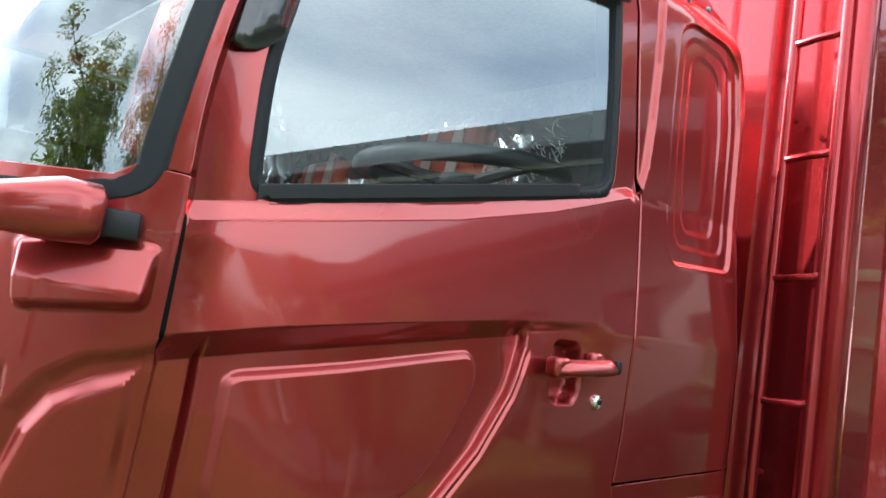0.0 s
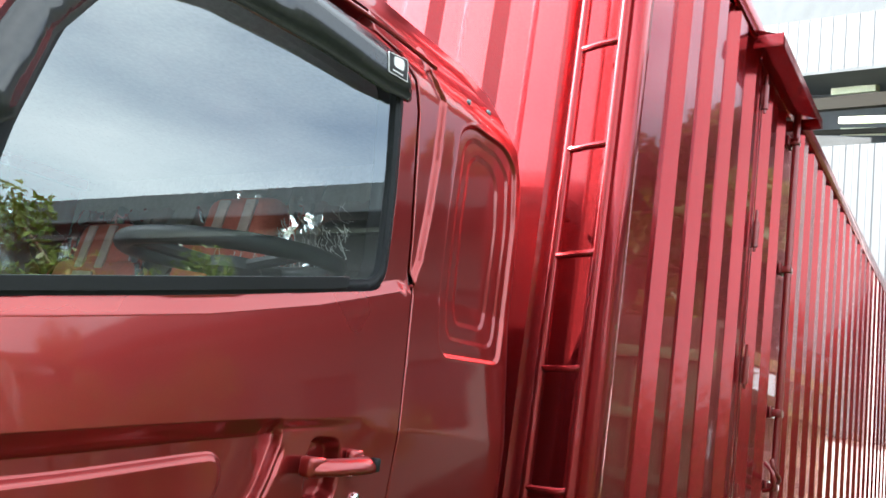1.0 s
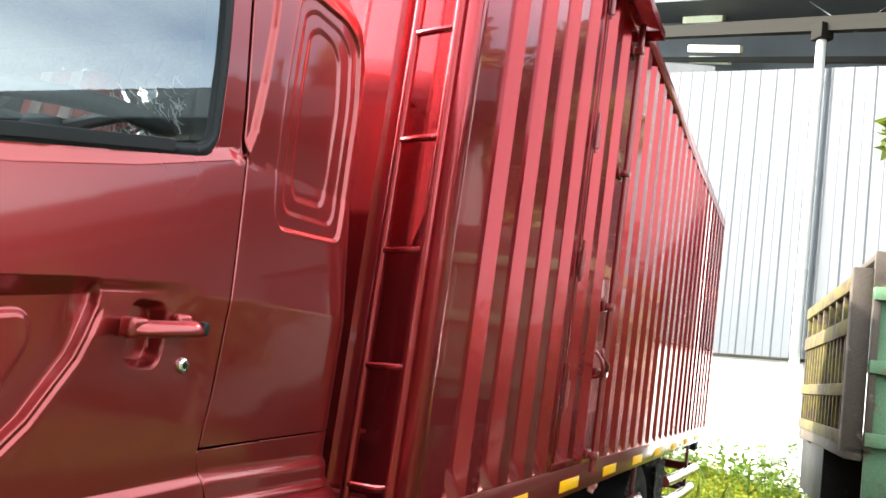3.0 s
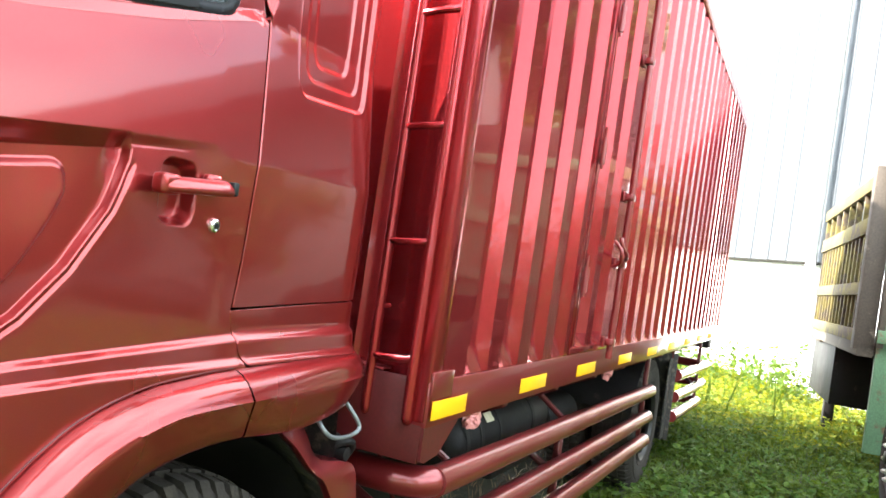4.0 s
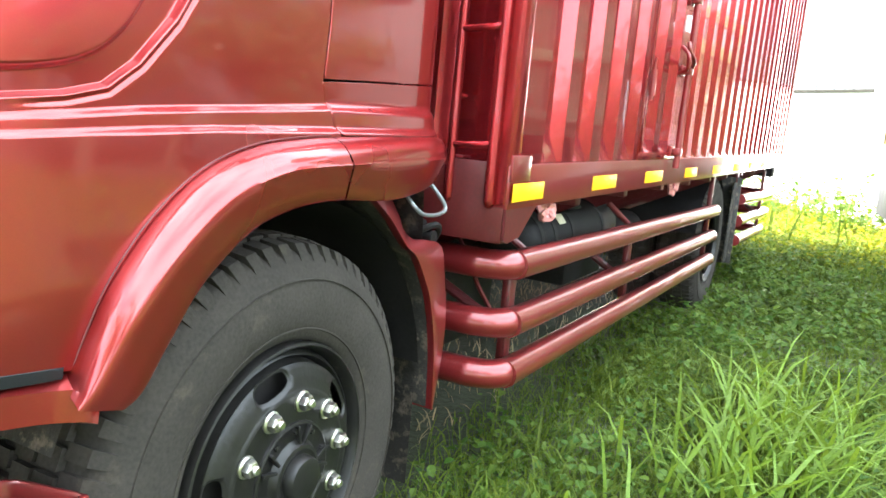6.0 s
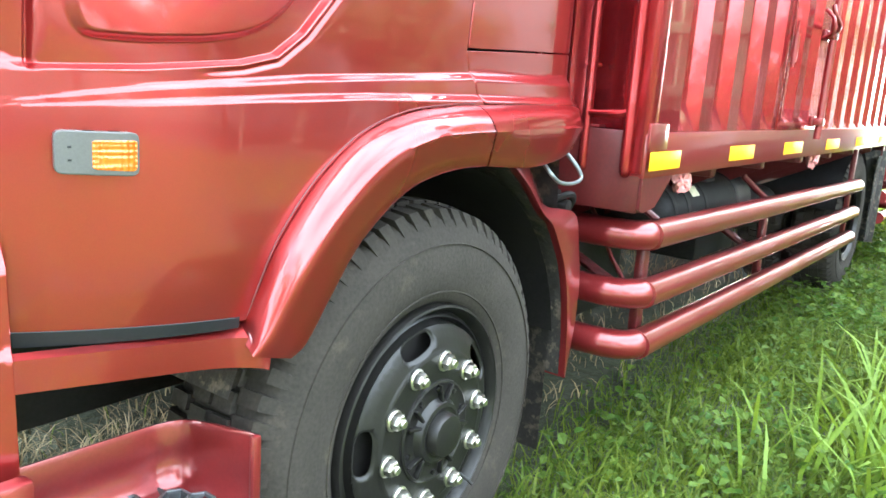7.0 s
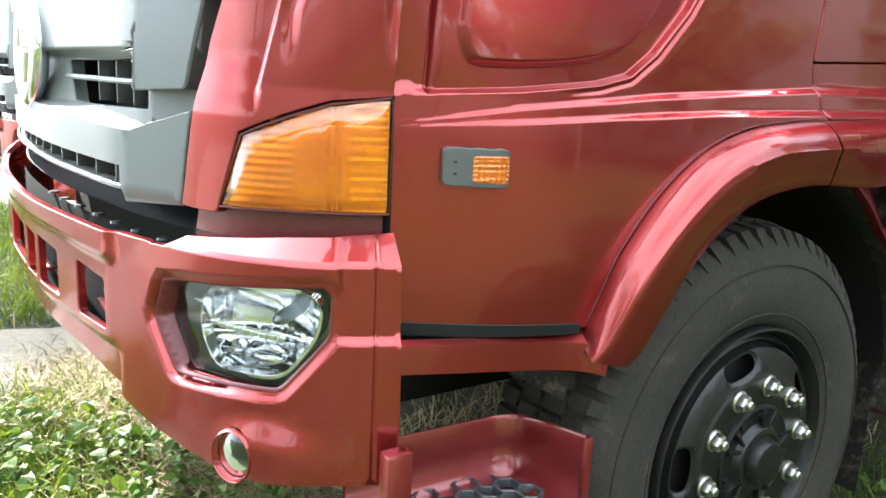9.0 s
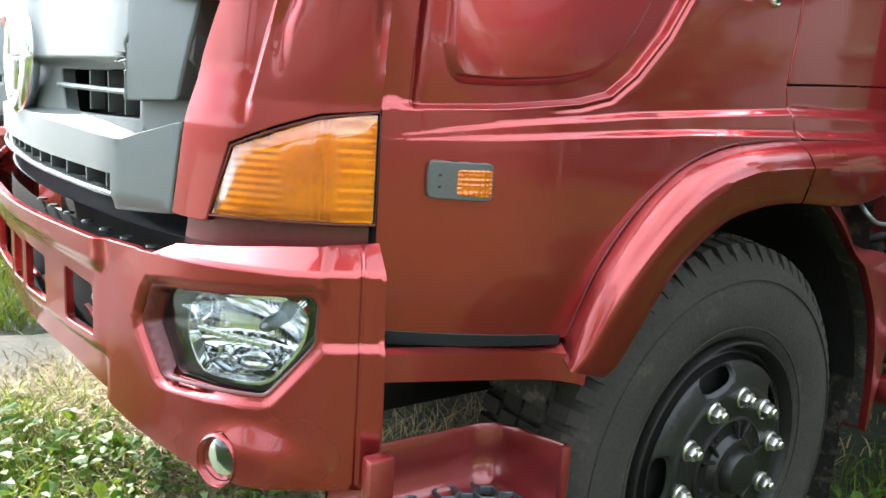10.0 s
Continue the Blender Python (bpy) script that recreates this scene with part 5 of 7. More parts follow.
pj = lathe([(0.001, -0.016), (0.020, -0.014), (0.030, -0.008), (0.034, 0.0), (0.030, 0.03)], 28)
bmesh.ops.scale(pj, vec=(1.0, 1.0, 0.42), verts=pj.verts)
bmesh.ops.transform(pj, matrix=pose(x + 0.050 * nx, y + 0.050 * ny, 0.832, 0, 0, -50), verts=pj.verts)
part("bulb_hood", pj, CHROME, headlamp, smooth=60)
x, y, nx, ny = (float(v) for v in BUMP.at(np.array(0.20)))
bl = lathe([(0.001, -0.05), (0.008, -0.046), (0.012, -0.03), (0.012, 0.03)], 16)
bmesh.ops.transform(bl, matrix=pose(x + 0.06 * nx, y + 0.06 * ny, 0.905, 0, 0, -50), verts=bl.verts)
part("bulb_shield", bl, STEEL, headlamp)
sheet("lamp_cover", shrink(LAMP_GLASS, 0.001), plan_shape(BUMP, lambda u, z: lamp_depth(u) - 0.010 * sstep(0.0, 0.06, -sdf(u, z, LAMP_GLASS))), LENS, headlamp, "clear lamp cover", step=0.02, out=(-0.8, -0.5, 0), skirt=0, lip=0.001)

# fog lamp
x, y, nx, ny = (float(v) for v in BUMP.at(np.array(0.268)))
ang = math.degrees(math.atan2(-nx, ny))
for nm, prof, m, lb in (("fog_lamp", [(0.042, -0.008), (0.041, -0.014), (0.039, -0.016), (0.037, -0.013), (0.034, 0.012), (0.001, 0.03)], RED, "small round fog lamp in a red ring"), ("fog_reflector", [(0.034, 0.002), (0.02, 0.012), (0.001, 0.015)], GUNMETAL, ""), ("fog_lens", [(0.001, -0.010), (0.02, -0.008), (0.034, -0.002)], SMOKE, "")):
    fb = lathe(prof, 32)
    bmesh.ops.transform(fb, matrix=pose(x, y, 0.682, 0, 0, ang) @ Matrix.Diagonal((0.9, 1, 1.08, 1)), verts=fb.verts)
    ob = part(nm, fb, m, truck if nm == "fog_lamp" else fog, lb, smooth=50)
    if nm == "fog_lamp":
        fog = ob
# tow pin and slot bars
for i, u in enumerate((0.71, 0.97, 1.12)):
    x, y, nx, ny = (float(v) for v in BUMP.at(np.array(u)))
    part("slot_bar", block((0.012, 0.13, 0.010), (x + 0.03, y, 0.822), 0.003), RED, bumper)
part("tow_pin", lathe([(0.001, -0.02), (0.016, -0.016), (0.02, 0.0), (0.012, 0.02), (0.012, 0.06)], 20, (-1.17, 0.60, 0.85), axis="x"), STEEL, truck, "steel tow pin")

# grille
GRIL = Plan([(-1.085, 0.29), (-1.125, 0.375), (-1.160, 0.450), (-1.166, 0.464), (-1.175, 0.484), (-1.193, 0.58), (-1.225, 0.90), (-1.232, 1.20), (-1.225, 1.50), (-1.193, 1.82), (-1.166, 1.94), (-1.085, 2.11)])
UPPER_SLOTS = [rounded([(0.225, 1.196), (0.66, 1.186), (0.69, 1.276), (0.225, 1.280)], 0.012, 2), rounded([(1.18, 1.186), (1.62, 1.196), (1.62, 1.280), (1.15, 1.276)], 0.012, 2)]
LOW_SLOT = [rounded([(0.232, 1.066), (1.636, 1.066), (1.636, 1.098), (0.232, 1.100)], 0.005, 2)]
OUT = (-1, -0.3, 0)


def face_offset(u, z):
    """The upper face: a flat slot band, swelling above it and round the badge."""
    o = 0.056 - 0.030 * sstep(1.278, 1.300, z) - 0.030 * np.exp(-((u - 0.915) / 0.17) ** 4)
    return o + 0.09 * np.clip(z - 1.30, 0, None) ** 1.3


grille = sheet("grille", [(0.07, 1.165), (1.80, 1.165), (1.83, 1.66), (0.03, 1.66), (0.04, 1.40)], plan_shape(GRIL, face_offset), GREY, truck, "dark grey plastic grille", holes=UPPER_SLOTS, lines=[([(0.2, 1.289), (0.7, 1.289), (1.15, 1.289), (1.65, 1.289)], 0.014)], step=0.02, out=OUT, skirt=0.025, lip=0.004)
sheet("grille_lip", [(0.048, 1.204), (0.072, 1.047), (0.216, 1.038), (0.224, 1.058), (1.644, 1.058), (1.652, 1.038), (1.796, 1.047), (1.820, 1.204), (1.676, 1.163), (1.42, 1.170), (0.915, 1.180), (0.45, 1.170), (0.192, 1.163)], plan_shape(GRIL, lambda u, z: 0.004 * sstep(1.06, 1.045, z) + 0.0 * u), GREY, grille, "", holes=LOW_SLOT, step=0.018, out=OUT, skirt=0.03, lip=0.004)
ledge = []
for k in (0.002, 0.03, 0.062):
    row = []
    for u in np.linspace(0.050, 1.818, 80):
        x, y, nx, ny = (float(v) for v in GRIL.at(np.array(u)))
        row.append(Vector((x + k * nx, y + k * ny, float(np.interp(u, [0.048, 0.192, 0.45, 0.915, 1.42, 1.676, 1.82], [1.204, 1.163, 1.170, 1.180, 1.170, 1.163, 1.204])) + 0.30 * k * math.exp(-((u - 0.934) / 0.71) ** 8) - 0.0015)))
    ledge.append(row)
part("grille_ledge", loft(ledge), GREY, grille, smooth=30)
for flip in (False, True):
    quad = [(0.075, 1.236), (0.215, 1.228), (0.186, 1.36), (0.150, 1.66), (-0.03, 1.66), (0.034, 1.395)]
    quad = [(1.868 - u, z) for u, z in quad] if flip else quad
    sheet("grille_end_block", rounded(quad, 0.012, 3), plan_shape(GRIL, lambda u, z: 0.018 + 0.09 * np.clip(z - 1.30, 0, None) ** 1.3 + 0.0 * u), GREY, grille, "", step=0.02, out=OUT, skirt=0.05, lip=0.006)
# black sheet in place of the shade seen through the grille's slots
part("grille_back", loft([[Vector((x + 0.13, y + 0.02, z)) for x, y in GRIL.p[::5]] for z in (1.02, 1.3)]), GAP, truck, "black sheet standing for the shade behind the grille")
for a, b, z, d in ((0.22, 0.69, 1.242, 0.050), (1.15, 1.62, 1.242, 0.050), (0.226, 1.64, 1.064, 0.006)):
    pts = []
    for u in np.linspace(a, b, 12):
        x, y, nx, ny = (float(v) for v in GRIL.at(np.array(u)))
        pts.append((x + d * nx, y + d * ny, z))
    part("grille_bar", tube(pts, 0.006, 8, flat=0.8), CHROME if z < 1.1 else STEEL, grille)
for u in (0.33, 0.43, 0.53, 1.30, 1.40, 1.50):
    x, y, nx, ny = (float(v) for v in GRIL.at(np.array(u)))
    part("grille_fin", block((0.03, 0.005, 0.08), (x + 0.085, y + 0.01, 1.238), 0.001, (0, 0, 10)), GREY, grille)
for i in range(12):
    x, y, nx, ny = (float(v) for v in GRIL.at(np.array(0.30 + 0.115 * i)))
    part("grille_fin", block((0.04, 0.006, 0.04), (x + 0.04, y, 1.083), 0.001, (0, 0, 10)), GREY, grille)
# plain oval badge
x, y, nx, ny = (float(v) for v in GRIL.at(np.array(0.915)))
badge = bmesh.new()
tube([(x + 0.012 + 0.006 * math.sin(a), y + 0.150 * math.cos(a), 1.302 + 0.118 * math.sin(a)) for a in (2 * math.pi * k / 48 for k in range(49))], 0.020, 12, caps=False, bm=badge, flat=1.0)
for dy in (-0.066, 0.066):
    tube([(x + 0.012, y + dy * (1 + 0.25 * abs(t)), 1.302 + 0.105 * t) for t in (-1, -0.5, 0, 0.5, 1)], [0.018, 0.014, 0.014, 0.014, 0.018], 10, bm=badge)
block((0.022, 0.15, 0.034), (x + 0.010, y, 1.302), 0.008, bm=badge)
badge = part("badge", badge, CHROME, truck, "oval chrome badge", smooth=50)
part("badge_back", lathe([(0.001, 0.004), (0.10, 0.006), (0.150, 0.030)], 36, (x + 0.016, y, 1.302), axis="x"), GREY, badge)
for k in range(14):
    part("badge_line", block((0.004, 0.20, 0.004), (x + 0.020, y, 1.232 + 0.0108 * k), 0.001), STEEL, badge)

# step: tray with back and end wall, hexagon tread, front post
wall_line = smooth_path([(-0.885, 0.188, 0.0), (-0.78, 0.180, 0.0), (-0.62, 0.174, 0.0), (-0.565, 0.170, 0.0), (-0.532, 0.150, 0.0), (-0.522, 0.110, 0.0), (-0.521, 0.04, 0.0), (-0.520, -0.024, 0.0)], 5)
wall_rows = []
for t, back in ((0, 0), (0.10, 0), (0.20, 0), (0.60, 0), (0.95, 0), (1.0, 0.003), (1.0, 0.007), (0.95, 0.010), (0.0, 0.010)):
    row = []
    for i, p in enumerate(wall_line):
        way = (wall_line[min(i + 1, len(wall_line) - 1)] - wall_line[max(i - 1, 0)]).normalized()
        away = Vector((-way.y, way.x, 0))
        kick = (max(0, 0.2 - t) / 0.2) ** 1.0 * (back == 0)
        row.append(p + away * (back - 0.03 * kick) + Vector((0, 0, 0.500 + t * (0.166 - 0.030 * min(1, max(0, (p.y + 0.02) / 0.19))))))
    wall_rows.append(row)
step_w = loft(wall_rows)
bmesh.ops.recalc_face_normals(step_w, faces=step_w.faces)
step = part("cab_step", step_w, PIPE_RED, truck, "maroon boarding step with an open tread", smooth=50)
part("end_post", block((0.045, 0.030, 0.24), (-0.905, -0.012, 0.605), 0.006), PIPE_RED, step)
part("wall_end", block((0.018, 0.014, 0.150), (-0.516, -0.026, 0.590), 0.005), PIPE_RED, step)
part("step_front", block((0.40, 0.014, 0.05), (-0.70, -0.022, 0.49), 0.005), PIPE_RED, step)
hexs = bmesh.new()
for i in range(8):
    for j in range(5):
        cx, cy = -0.870 + 0.045 * i + (0.0225 if j % 2 else 0), -0.004 + 0.039 * j
        if cx > -0.53 or cy > 0.10 and cx > -0.555:
            continue
        ring = [(cx + 0.026 * math.cos(radians(60 * k + 30)), cy + 0.026 * math.sin(radians(60 * k + 30)), 0.512) for k in range(7)]
        for p, q in zip(ring, ring[1:]):
            mx, my = (p[0] + q[0]) / 2, (p[1] + q[1]) / 2
            block((0.028, 0.006, 0.018), (mx, my, 0.510 + 0.004 * ((i + j) % 2)), 0.001, (0, 0, math.degrees(math.atan2(q[1] - p[1], q[0] - p[0]))), 1, bm=hexs)
tagged(part("step_tread", hexs, TREAD, step, "open hexagon tread", smooth=0), kind="stuff")
part("step_floor", block((0.38, 0.19, 0.01), (-0.70, 0.07, 0.484), 0.002), BLACK, step)

# ---- cargo box ----
BX0, BX1, BY0, BY1, BZ0, BZ1 = 0.745, 8.33, -0.14, 2.36, 1.045, 3.55
PITCH, DEEP = 0.286, 0.034


def corrugation(first, last, start):
    """(along, depth) pairs of the pressed wall between two flats; start is where the first outer flat ends."""
    out = [(first, 0.0)]
    x = start
    while x + 0.214 < last - 0.02:
        out += [(x, 0.0), (x + 0.045, DEEP), (x + 0.135, DEEP), (x + 0.180, 0.0)]
        x += PITCH
    return out + [(last, 0.0)]


def wall_mesh(prof, z0, z1, place, taper=0.085):
    bm = bmesh.new()
    rows = []
    for z, k in ((z0, 0.0), (z0 + 0.006, 0.0), (z0 + taper, 1.0), (2.2, 1.0), (2.8, 1.0), (z1 - 0.05, 1.0), (z1, 1.0)):
        rows.append([place(s, d * k, z) for s, d in prof])
    return loft(rows, bm)


side_place = lambda s, d, z: Vector((s, BY0 + d, z))
box = part("cargo_box", wall_mesh(corrugation(BX0 + 0.03, 2.075, 0.97), 1.17, 3.47, side_place), BOX_RED, truck, "corrugated maroon steel cargo box", smooth=20)
part("side_wall", wall_mesh(corrugation(2.86, BX1 - 0.03, 2.905), 1.17, 3.47, side_place), BOX_RED, box, "", smooth=20)
part("far_wall", wall_mesh(corrugation(BX0, BX1, 0.97), 1.17, 3.47, lambda s, d, z: Vector((s, BY1 - d, z))), BOX_RED, box, "", smooth=20)
part("front_wall", wall_mesh(corrugation(BY0 + 0.05, BY1 - 0.05, -0.035), 1.06, 3.47, lambda s, d, z: Vector((0.800 + d, s, z)), 0.05), BOX_RED, box, "", smooth=20)
part("rear_wall", block((0.05, BY1 - BY0 - 0.1, 2.4), (BX1 - 0.05, (BY0 + BY1) / 2, 2.28), 0.01), BOX_RED, box)
part("roof_sheet", block((BX1 - BX0 - 0.05, BY1 - BY0 - 0.06, 0.03), ((BX0 + BX1) / 2, (BY0 + BY1) / 2, 3.515), 0.01), BOX_RED, box)
part("box_floor", block((BX1 - BX0 - 0.22, BY1 - BY0 - 0.08, 0.08), ((BX0 + BX1) / 2, (BY0 + BY1) / 2, 1.13), 0.01), CHASSIS, box)
L, M = BX1 - BX0, (BX0 + BX1) / 2
part("top_rail", block((L, 0.018, 0.095), (M, BY0 + 0.001, 3.503), 0.006), BOX_RED, box)
part("top_rail", block((L, 0.05, 0.085), (M, BY1 - 0.019, 3.508), 0.012), BOX_RED, box)
part("front_top_rail", block((0.07, BY1 - BY0 - 0.1, 0.085), (BX0 + 0.04, (BY0 + BY1) / 2, 3.508), 0.012), BOX_RED, box)
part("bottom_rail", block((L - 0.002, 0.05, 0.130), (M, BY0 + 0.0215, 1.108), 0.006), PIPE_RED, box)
part("bottom_rail", block((L - 0.002, 0.05, 0.130), (M, BY1 - 0.0215, 1.108), 0.006), BOX_RED, box)
for y in (BY0 + 0.028, BY1 - 0.028):
    part("corner_post", block((0.070, 0.062, 2.42), (BX0 + 0.034, y, 2.26), 0.012), BOX_RED, box)
    part("corner_post", block((0.070, 0.062, 2.42), (BX1 - 0.034, y, 2.26), 0.012), BOX_RED, box)
# small welded cover over the front lower corner
part("corner_cover", block((0.135, 0.010, 0.075), (BX0 + 0.066, BY0 - 0.005, 1.160), 0.004), PIPE_RED, box)
# the front wall reaches below the floor, with a gusset at each side
for y in (BY0 + 0.004, BY1 - 0.004):
    g = bmesh.new()
    prof = [(0.748, 1.06), (1.00, 1.06), (0.965, 1.035), (0.86, 0.955), (0.775, 0.945), (0.748, 0.955)]
    a, b = [g.verts.new((x, y - 0.004, z)) for x, z in prof], [g.verts.new((x, y + 0.004, z)) for x, z in prof]
    g.faces.new(a), g.faces.new(b[::-1])
    for i in range(len(prof)):
        g.faces.new((a[i], b[i], b[(i + 1) % len(prof)], a[(i + 1) % len(prof)]))
    bmesh.ops.recalc_face_normals(g, faces=g.faces)
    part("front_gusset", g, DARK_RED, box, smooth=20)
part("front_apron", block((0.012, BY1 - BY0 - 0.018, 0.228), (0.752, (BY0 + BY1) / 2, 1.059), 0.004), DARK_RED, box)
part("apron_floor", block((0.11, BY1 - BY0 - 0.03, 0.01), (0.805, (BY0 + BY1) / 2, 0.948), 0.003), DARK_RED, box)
part("apron_lip", block((0.05, BY1 - BY0 - 0.20, 0.008), (0.772, (BY0 + BY1) / 2 + 0.05, 1.178), 0.003), PIPE_RED, box)

# side door in the box: two thin gaps, its own pressed leaf, hinges, locking rod, rain hood
leaf = part("side_door", wall_mesh(corrugation(2.115, 2.82, 2.15), 1.20, 3.40, side_place, 0.06), BOX_RED, box, "corrugated side door leaf", smooth=20)
for x in (2.095, 2.840):
    part("door_gap", block((0.040, 0.01, 2.26), (x, BY0 + 0.040, 2.31), 0.002), BLACK, box, "dark gap beside the door leaf")
for x in (2.076, 2.116, 2.858):
    part("gap_edge", block((0.008, 0.045, 2.26), (x, BY0 + 0.019, 2.31), 0.002), BOX_RED, box)
part("door_head", block((0.80, 0.03, 0.07), (2.467, BY0 + 0.010, 3.432), 0.004), BOX_RED, box)
part("door_sill", block((0.78, 0.03, 0.035), (2.467, BY0 + 0.010, 1.188), 0.004), BOX_RED, box)
for z in (1.50, 2.05, 2.62, 3.24):
    h = bmesh.new()
    tube([(2.098, BY0 - 0.022, z - 0.055), (2.098, BY0 - 0.022, z + 0.055)], 0.013, 12, bm=h)
    block((0.075, 0.006, 0.07), (2.125, BY0 - 0.010, z), 0.002, bm=h)
    tube([(2.098, BY0 - 0.022, z - 0.075), (2.098, BY0 - 0.022, z - 0.055)], 0.006, 8, bm=h)
    tube([(2.098, BY0 - 0.022, z + 0.055), (2.098, BY0 - 0.022, z + 0.105)], 0.006, 8, bm=h)
    part("hinge", h, PIPE_RED, leaf, "welded barrel hinge")
rod = part("locking_rod", tube([(2.70, BY0 - 0.035, 1.13), (2.70, BY0 - 0.035, 3.41)], 0.017, 14), PIPE_RED, leaf, "vertical locking rod")
for z in (1.21, 1.60, 1.93, 2.61, 3.26):
    b = bmesh.new()
    block((0.055, 0.05, 0.035), (2.70, BY0 - 0.028, z), 0.006, bm=b)
    block((0.10, 0.010, 0.05), (2.70, BY0 - 0.007, z), 0.003, bm=b)
    part("rod_keeper", b, PIPE_RED, rod)
lever = bmesh.new()
tube(smooth_path([(2.70, BY0 - 0.05, 1.62), (2.60, BY0 - 0.075, 1.64), (2.55, BY0 - 0.06, 1.68), (2.545, BY0 - 0.05, 1.72)], 4), 0.010, 10, bm=lever)
tube(smooth_path([(2.56, BY0 - 0.02, 1.70), (2.54, BY0 - 0.06, 1.66), (2.55, BY0 - 0.06, 1.60), (2.57, BY0 - 0.02, 1.58)], 4), 0.009, 10, bm=lever)
part("rod_handle", lever, PIPE_RED, rod, "swinging lock handle")
hood = loft([[Vector((x, y, z)) for x in (1.92, 2.84)] for y, z in ((BY0, 3.475), (BY0 - 0.10, 3.440), (BY0 - 0.125, 3.428), (BY0 - 0.128, 3.372))])
bmesh.ops.solidify(hood, geom=list(hood.faces), thickness=0.006)
hood_ob = part("rain_hood", hood, BOX_RED, box, "rain hood over the side door", smooth=25)
for x in (1.92, 2.84):
    part("hood_cheek", block((0.006, 0.12, 0.06), (x, BY0 - 0.062, 3.412), 0.002), BOX_RED, hood_ob)

# yellow reflective strips along the bottom rail
for i, x in enumerate((0.745, 1.49, 2.245, 3.10, 3.95, 4.8, 5.65, 6.5, 7.35)):
    w = (0.235, 0.30, 0.33)[min(i, 2)]
    part("reflective_strip", block((w, 0.002, 0.052), (x + w / 2 + 0.004, BY0 - 0.0135 if x < 0.8 else BY0 - 0.0045, 1.093), 0.0006), YELLOW, box, "yellow reflective strip")

# ladder on the front wall
rails = bmesh.new()
for y, x in ((0.050, 0.748), (-0.086, 0.738)):
    tube(smooth_path([(x + 0.05, y, 1.05), (x + 0.012, y, 1.055), (x, y, 1.085), (x, y, 1.3), (x, y, 2.2), (x, y, 3.0), (x, y, 3.44), (x + 0.015, y, 3.50), (x + 0.06, y, 3.52)], 5), 0.0155, 12, bm=rails)
ladder = part("ladder", rails, BOX_RED, box, "welded tube ladder", smooth=60)
for k in range(8):
    z = 1.215 + 0.3215 * k
    pts = smooth_path([(0.748, 0.050, z), (0.738, 0.02, z - 0.002), (0.732, -0.02, z + 0.001), (0.732, -0.06, z + 0.004), (0.738, -0.086, z + 0.012)], 4)
    part("rung", tube(pts, 0.0105, 10), BOX_RED, ladder)
for z in (1.35, 2.3, 3.2):
    for y in (0.05, -0.086):
        part("stand_off", tube([(0.74, y, z), (0.80, y, z)], 0.008, 8), BOX_RED, ladder)

# ---- chassis and side guards ----
for y in (0.72, 1.50):
    part("frame_rail", block((8.6, 0.08, 0.26), (3.55, y, 0.86), 0.01), CHASSIS, truck)
for x in (1.0, 1.55, 2.2, 2.9, 3.6, 4.3, 5.0, 5.8, 6.6, 7.4, 8.1):
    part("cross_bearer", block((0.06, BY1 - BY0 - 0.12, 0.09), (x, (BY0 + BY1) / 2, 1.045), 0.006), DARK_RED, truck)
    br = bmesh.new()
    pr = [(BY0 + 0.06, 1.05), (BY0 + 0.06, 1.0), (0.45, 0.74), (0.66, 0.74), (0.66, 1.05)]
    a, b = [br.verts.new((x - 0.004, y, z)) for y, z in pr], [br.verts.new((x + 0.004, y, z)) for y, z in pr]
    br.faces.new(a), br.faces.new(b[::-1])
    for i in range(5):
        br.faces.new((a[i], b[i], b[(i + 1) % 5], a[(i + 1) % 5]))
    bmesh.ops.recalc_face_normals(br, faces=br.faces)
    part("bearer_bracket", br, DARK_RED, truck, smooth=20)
for x in (0.0, 4.87):
    part("axle", tube([(x, 0.3, 0.5), (x, 2.0, 0.5)], 0.07, 14), CHASSIS, truck)
part("engine_block", block((1.2, 0.7, 0.55), (0.1, 1.12, 0.95), 0.05), CHASSIS, truck)
tank = part("air_tank", lathe([(0.001, 0.0), (0.06, 0.004), (0.105, 0.03), (0.122, 0.07), (0.122, 1.05), (0.105, 1.09), (0.001, 1.11)], 32, (1.37, 0.13, 0.84), axis="x"), CHASSIS, truck, "black cylindrical tank with straps", smooth=50)
for x in (1.46, 1.60, 1.80, 2.20):
    part("tank_strap", lathe([(0.125, -0.018), (0.128, -0.015), (0.128, 0.015), (0.125, 0.018)], 32, (x, 0.13, 0.84), axis="x"), CHASSIS, tank)
part("tank_label", block((0.075, 0.002, 0.045), (1.70, 0.035, 0.922), 0.0005, (-40, 0, 0)), LABEL, tank, "small pale label")
part("tank_hose", tube(smooth_path([(1.5, 0.1, 0.97), (1.65, 0.05, 0.985), (1.8, 0.03, 0.96), (2.0, 0.06, 0.95)], 5), 0.008, 8), BLACK, tank)
part("battery_case", block((0.55, 0.36, 0.30), (2.35, 0.30, 0.72), 0.015), CHASSIS, truck)
part("air_bottle", lathe([(0.001, 0.0), (0.09, 0.02), (0.11, 0.06), (0.11, 0.5), (0.001, 0.56)], 24, (3.0, 0.25, 0.70), axis="x"), CHASSIS, truck, smooth=50)


def crumpled(at, size, seed):
    bm = bmesh.new()
    bmesh.ops.create_icosphere(bm, subdivisions=3, radius=1.0)
    for v in bm.verts:
        n = noise.noise(v.co * 1.9 + Vector((seed, 0, 0))) * 0.5 + noise.noise(v.co * 4.5 + Vector((0, seed, 0))) * 0.3
        v.co = Vector(at) + Vector((v.co.x * size[0], v.co.y * size[1], v.co.z * size[2])) * (1 + n)
    return bm


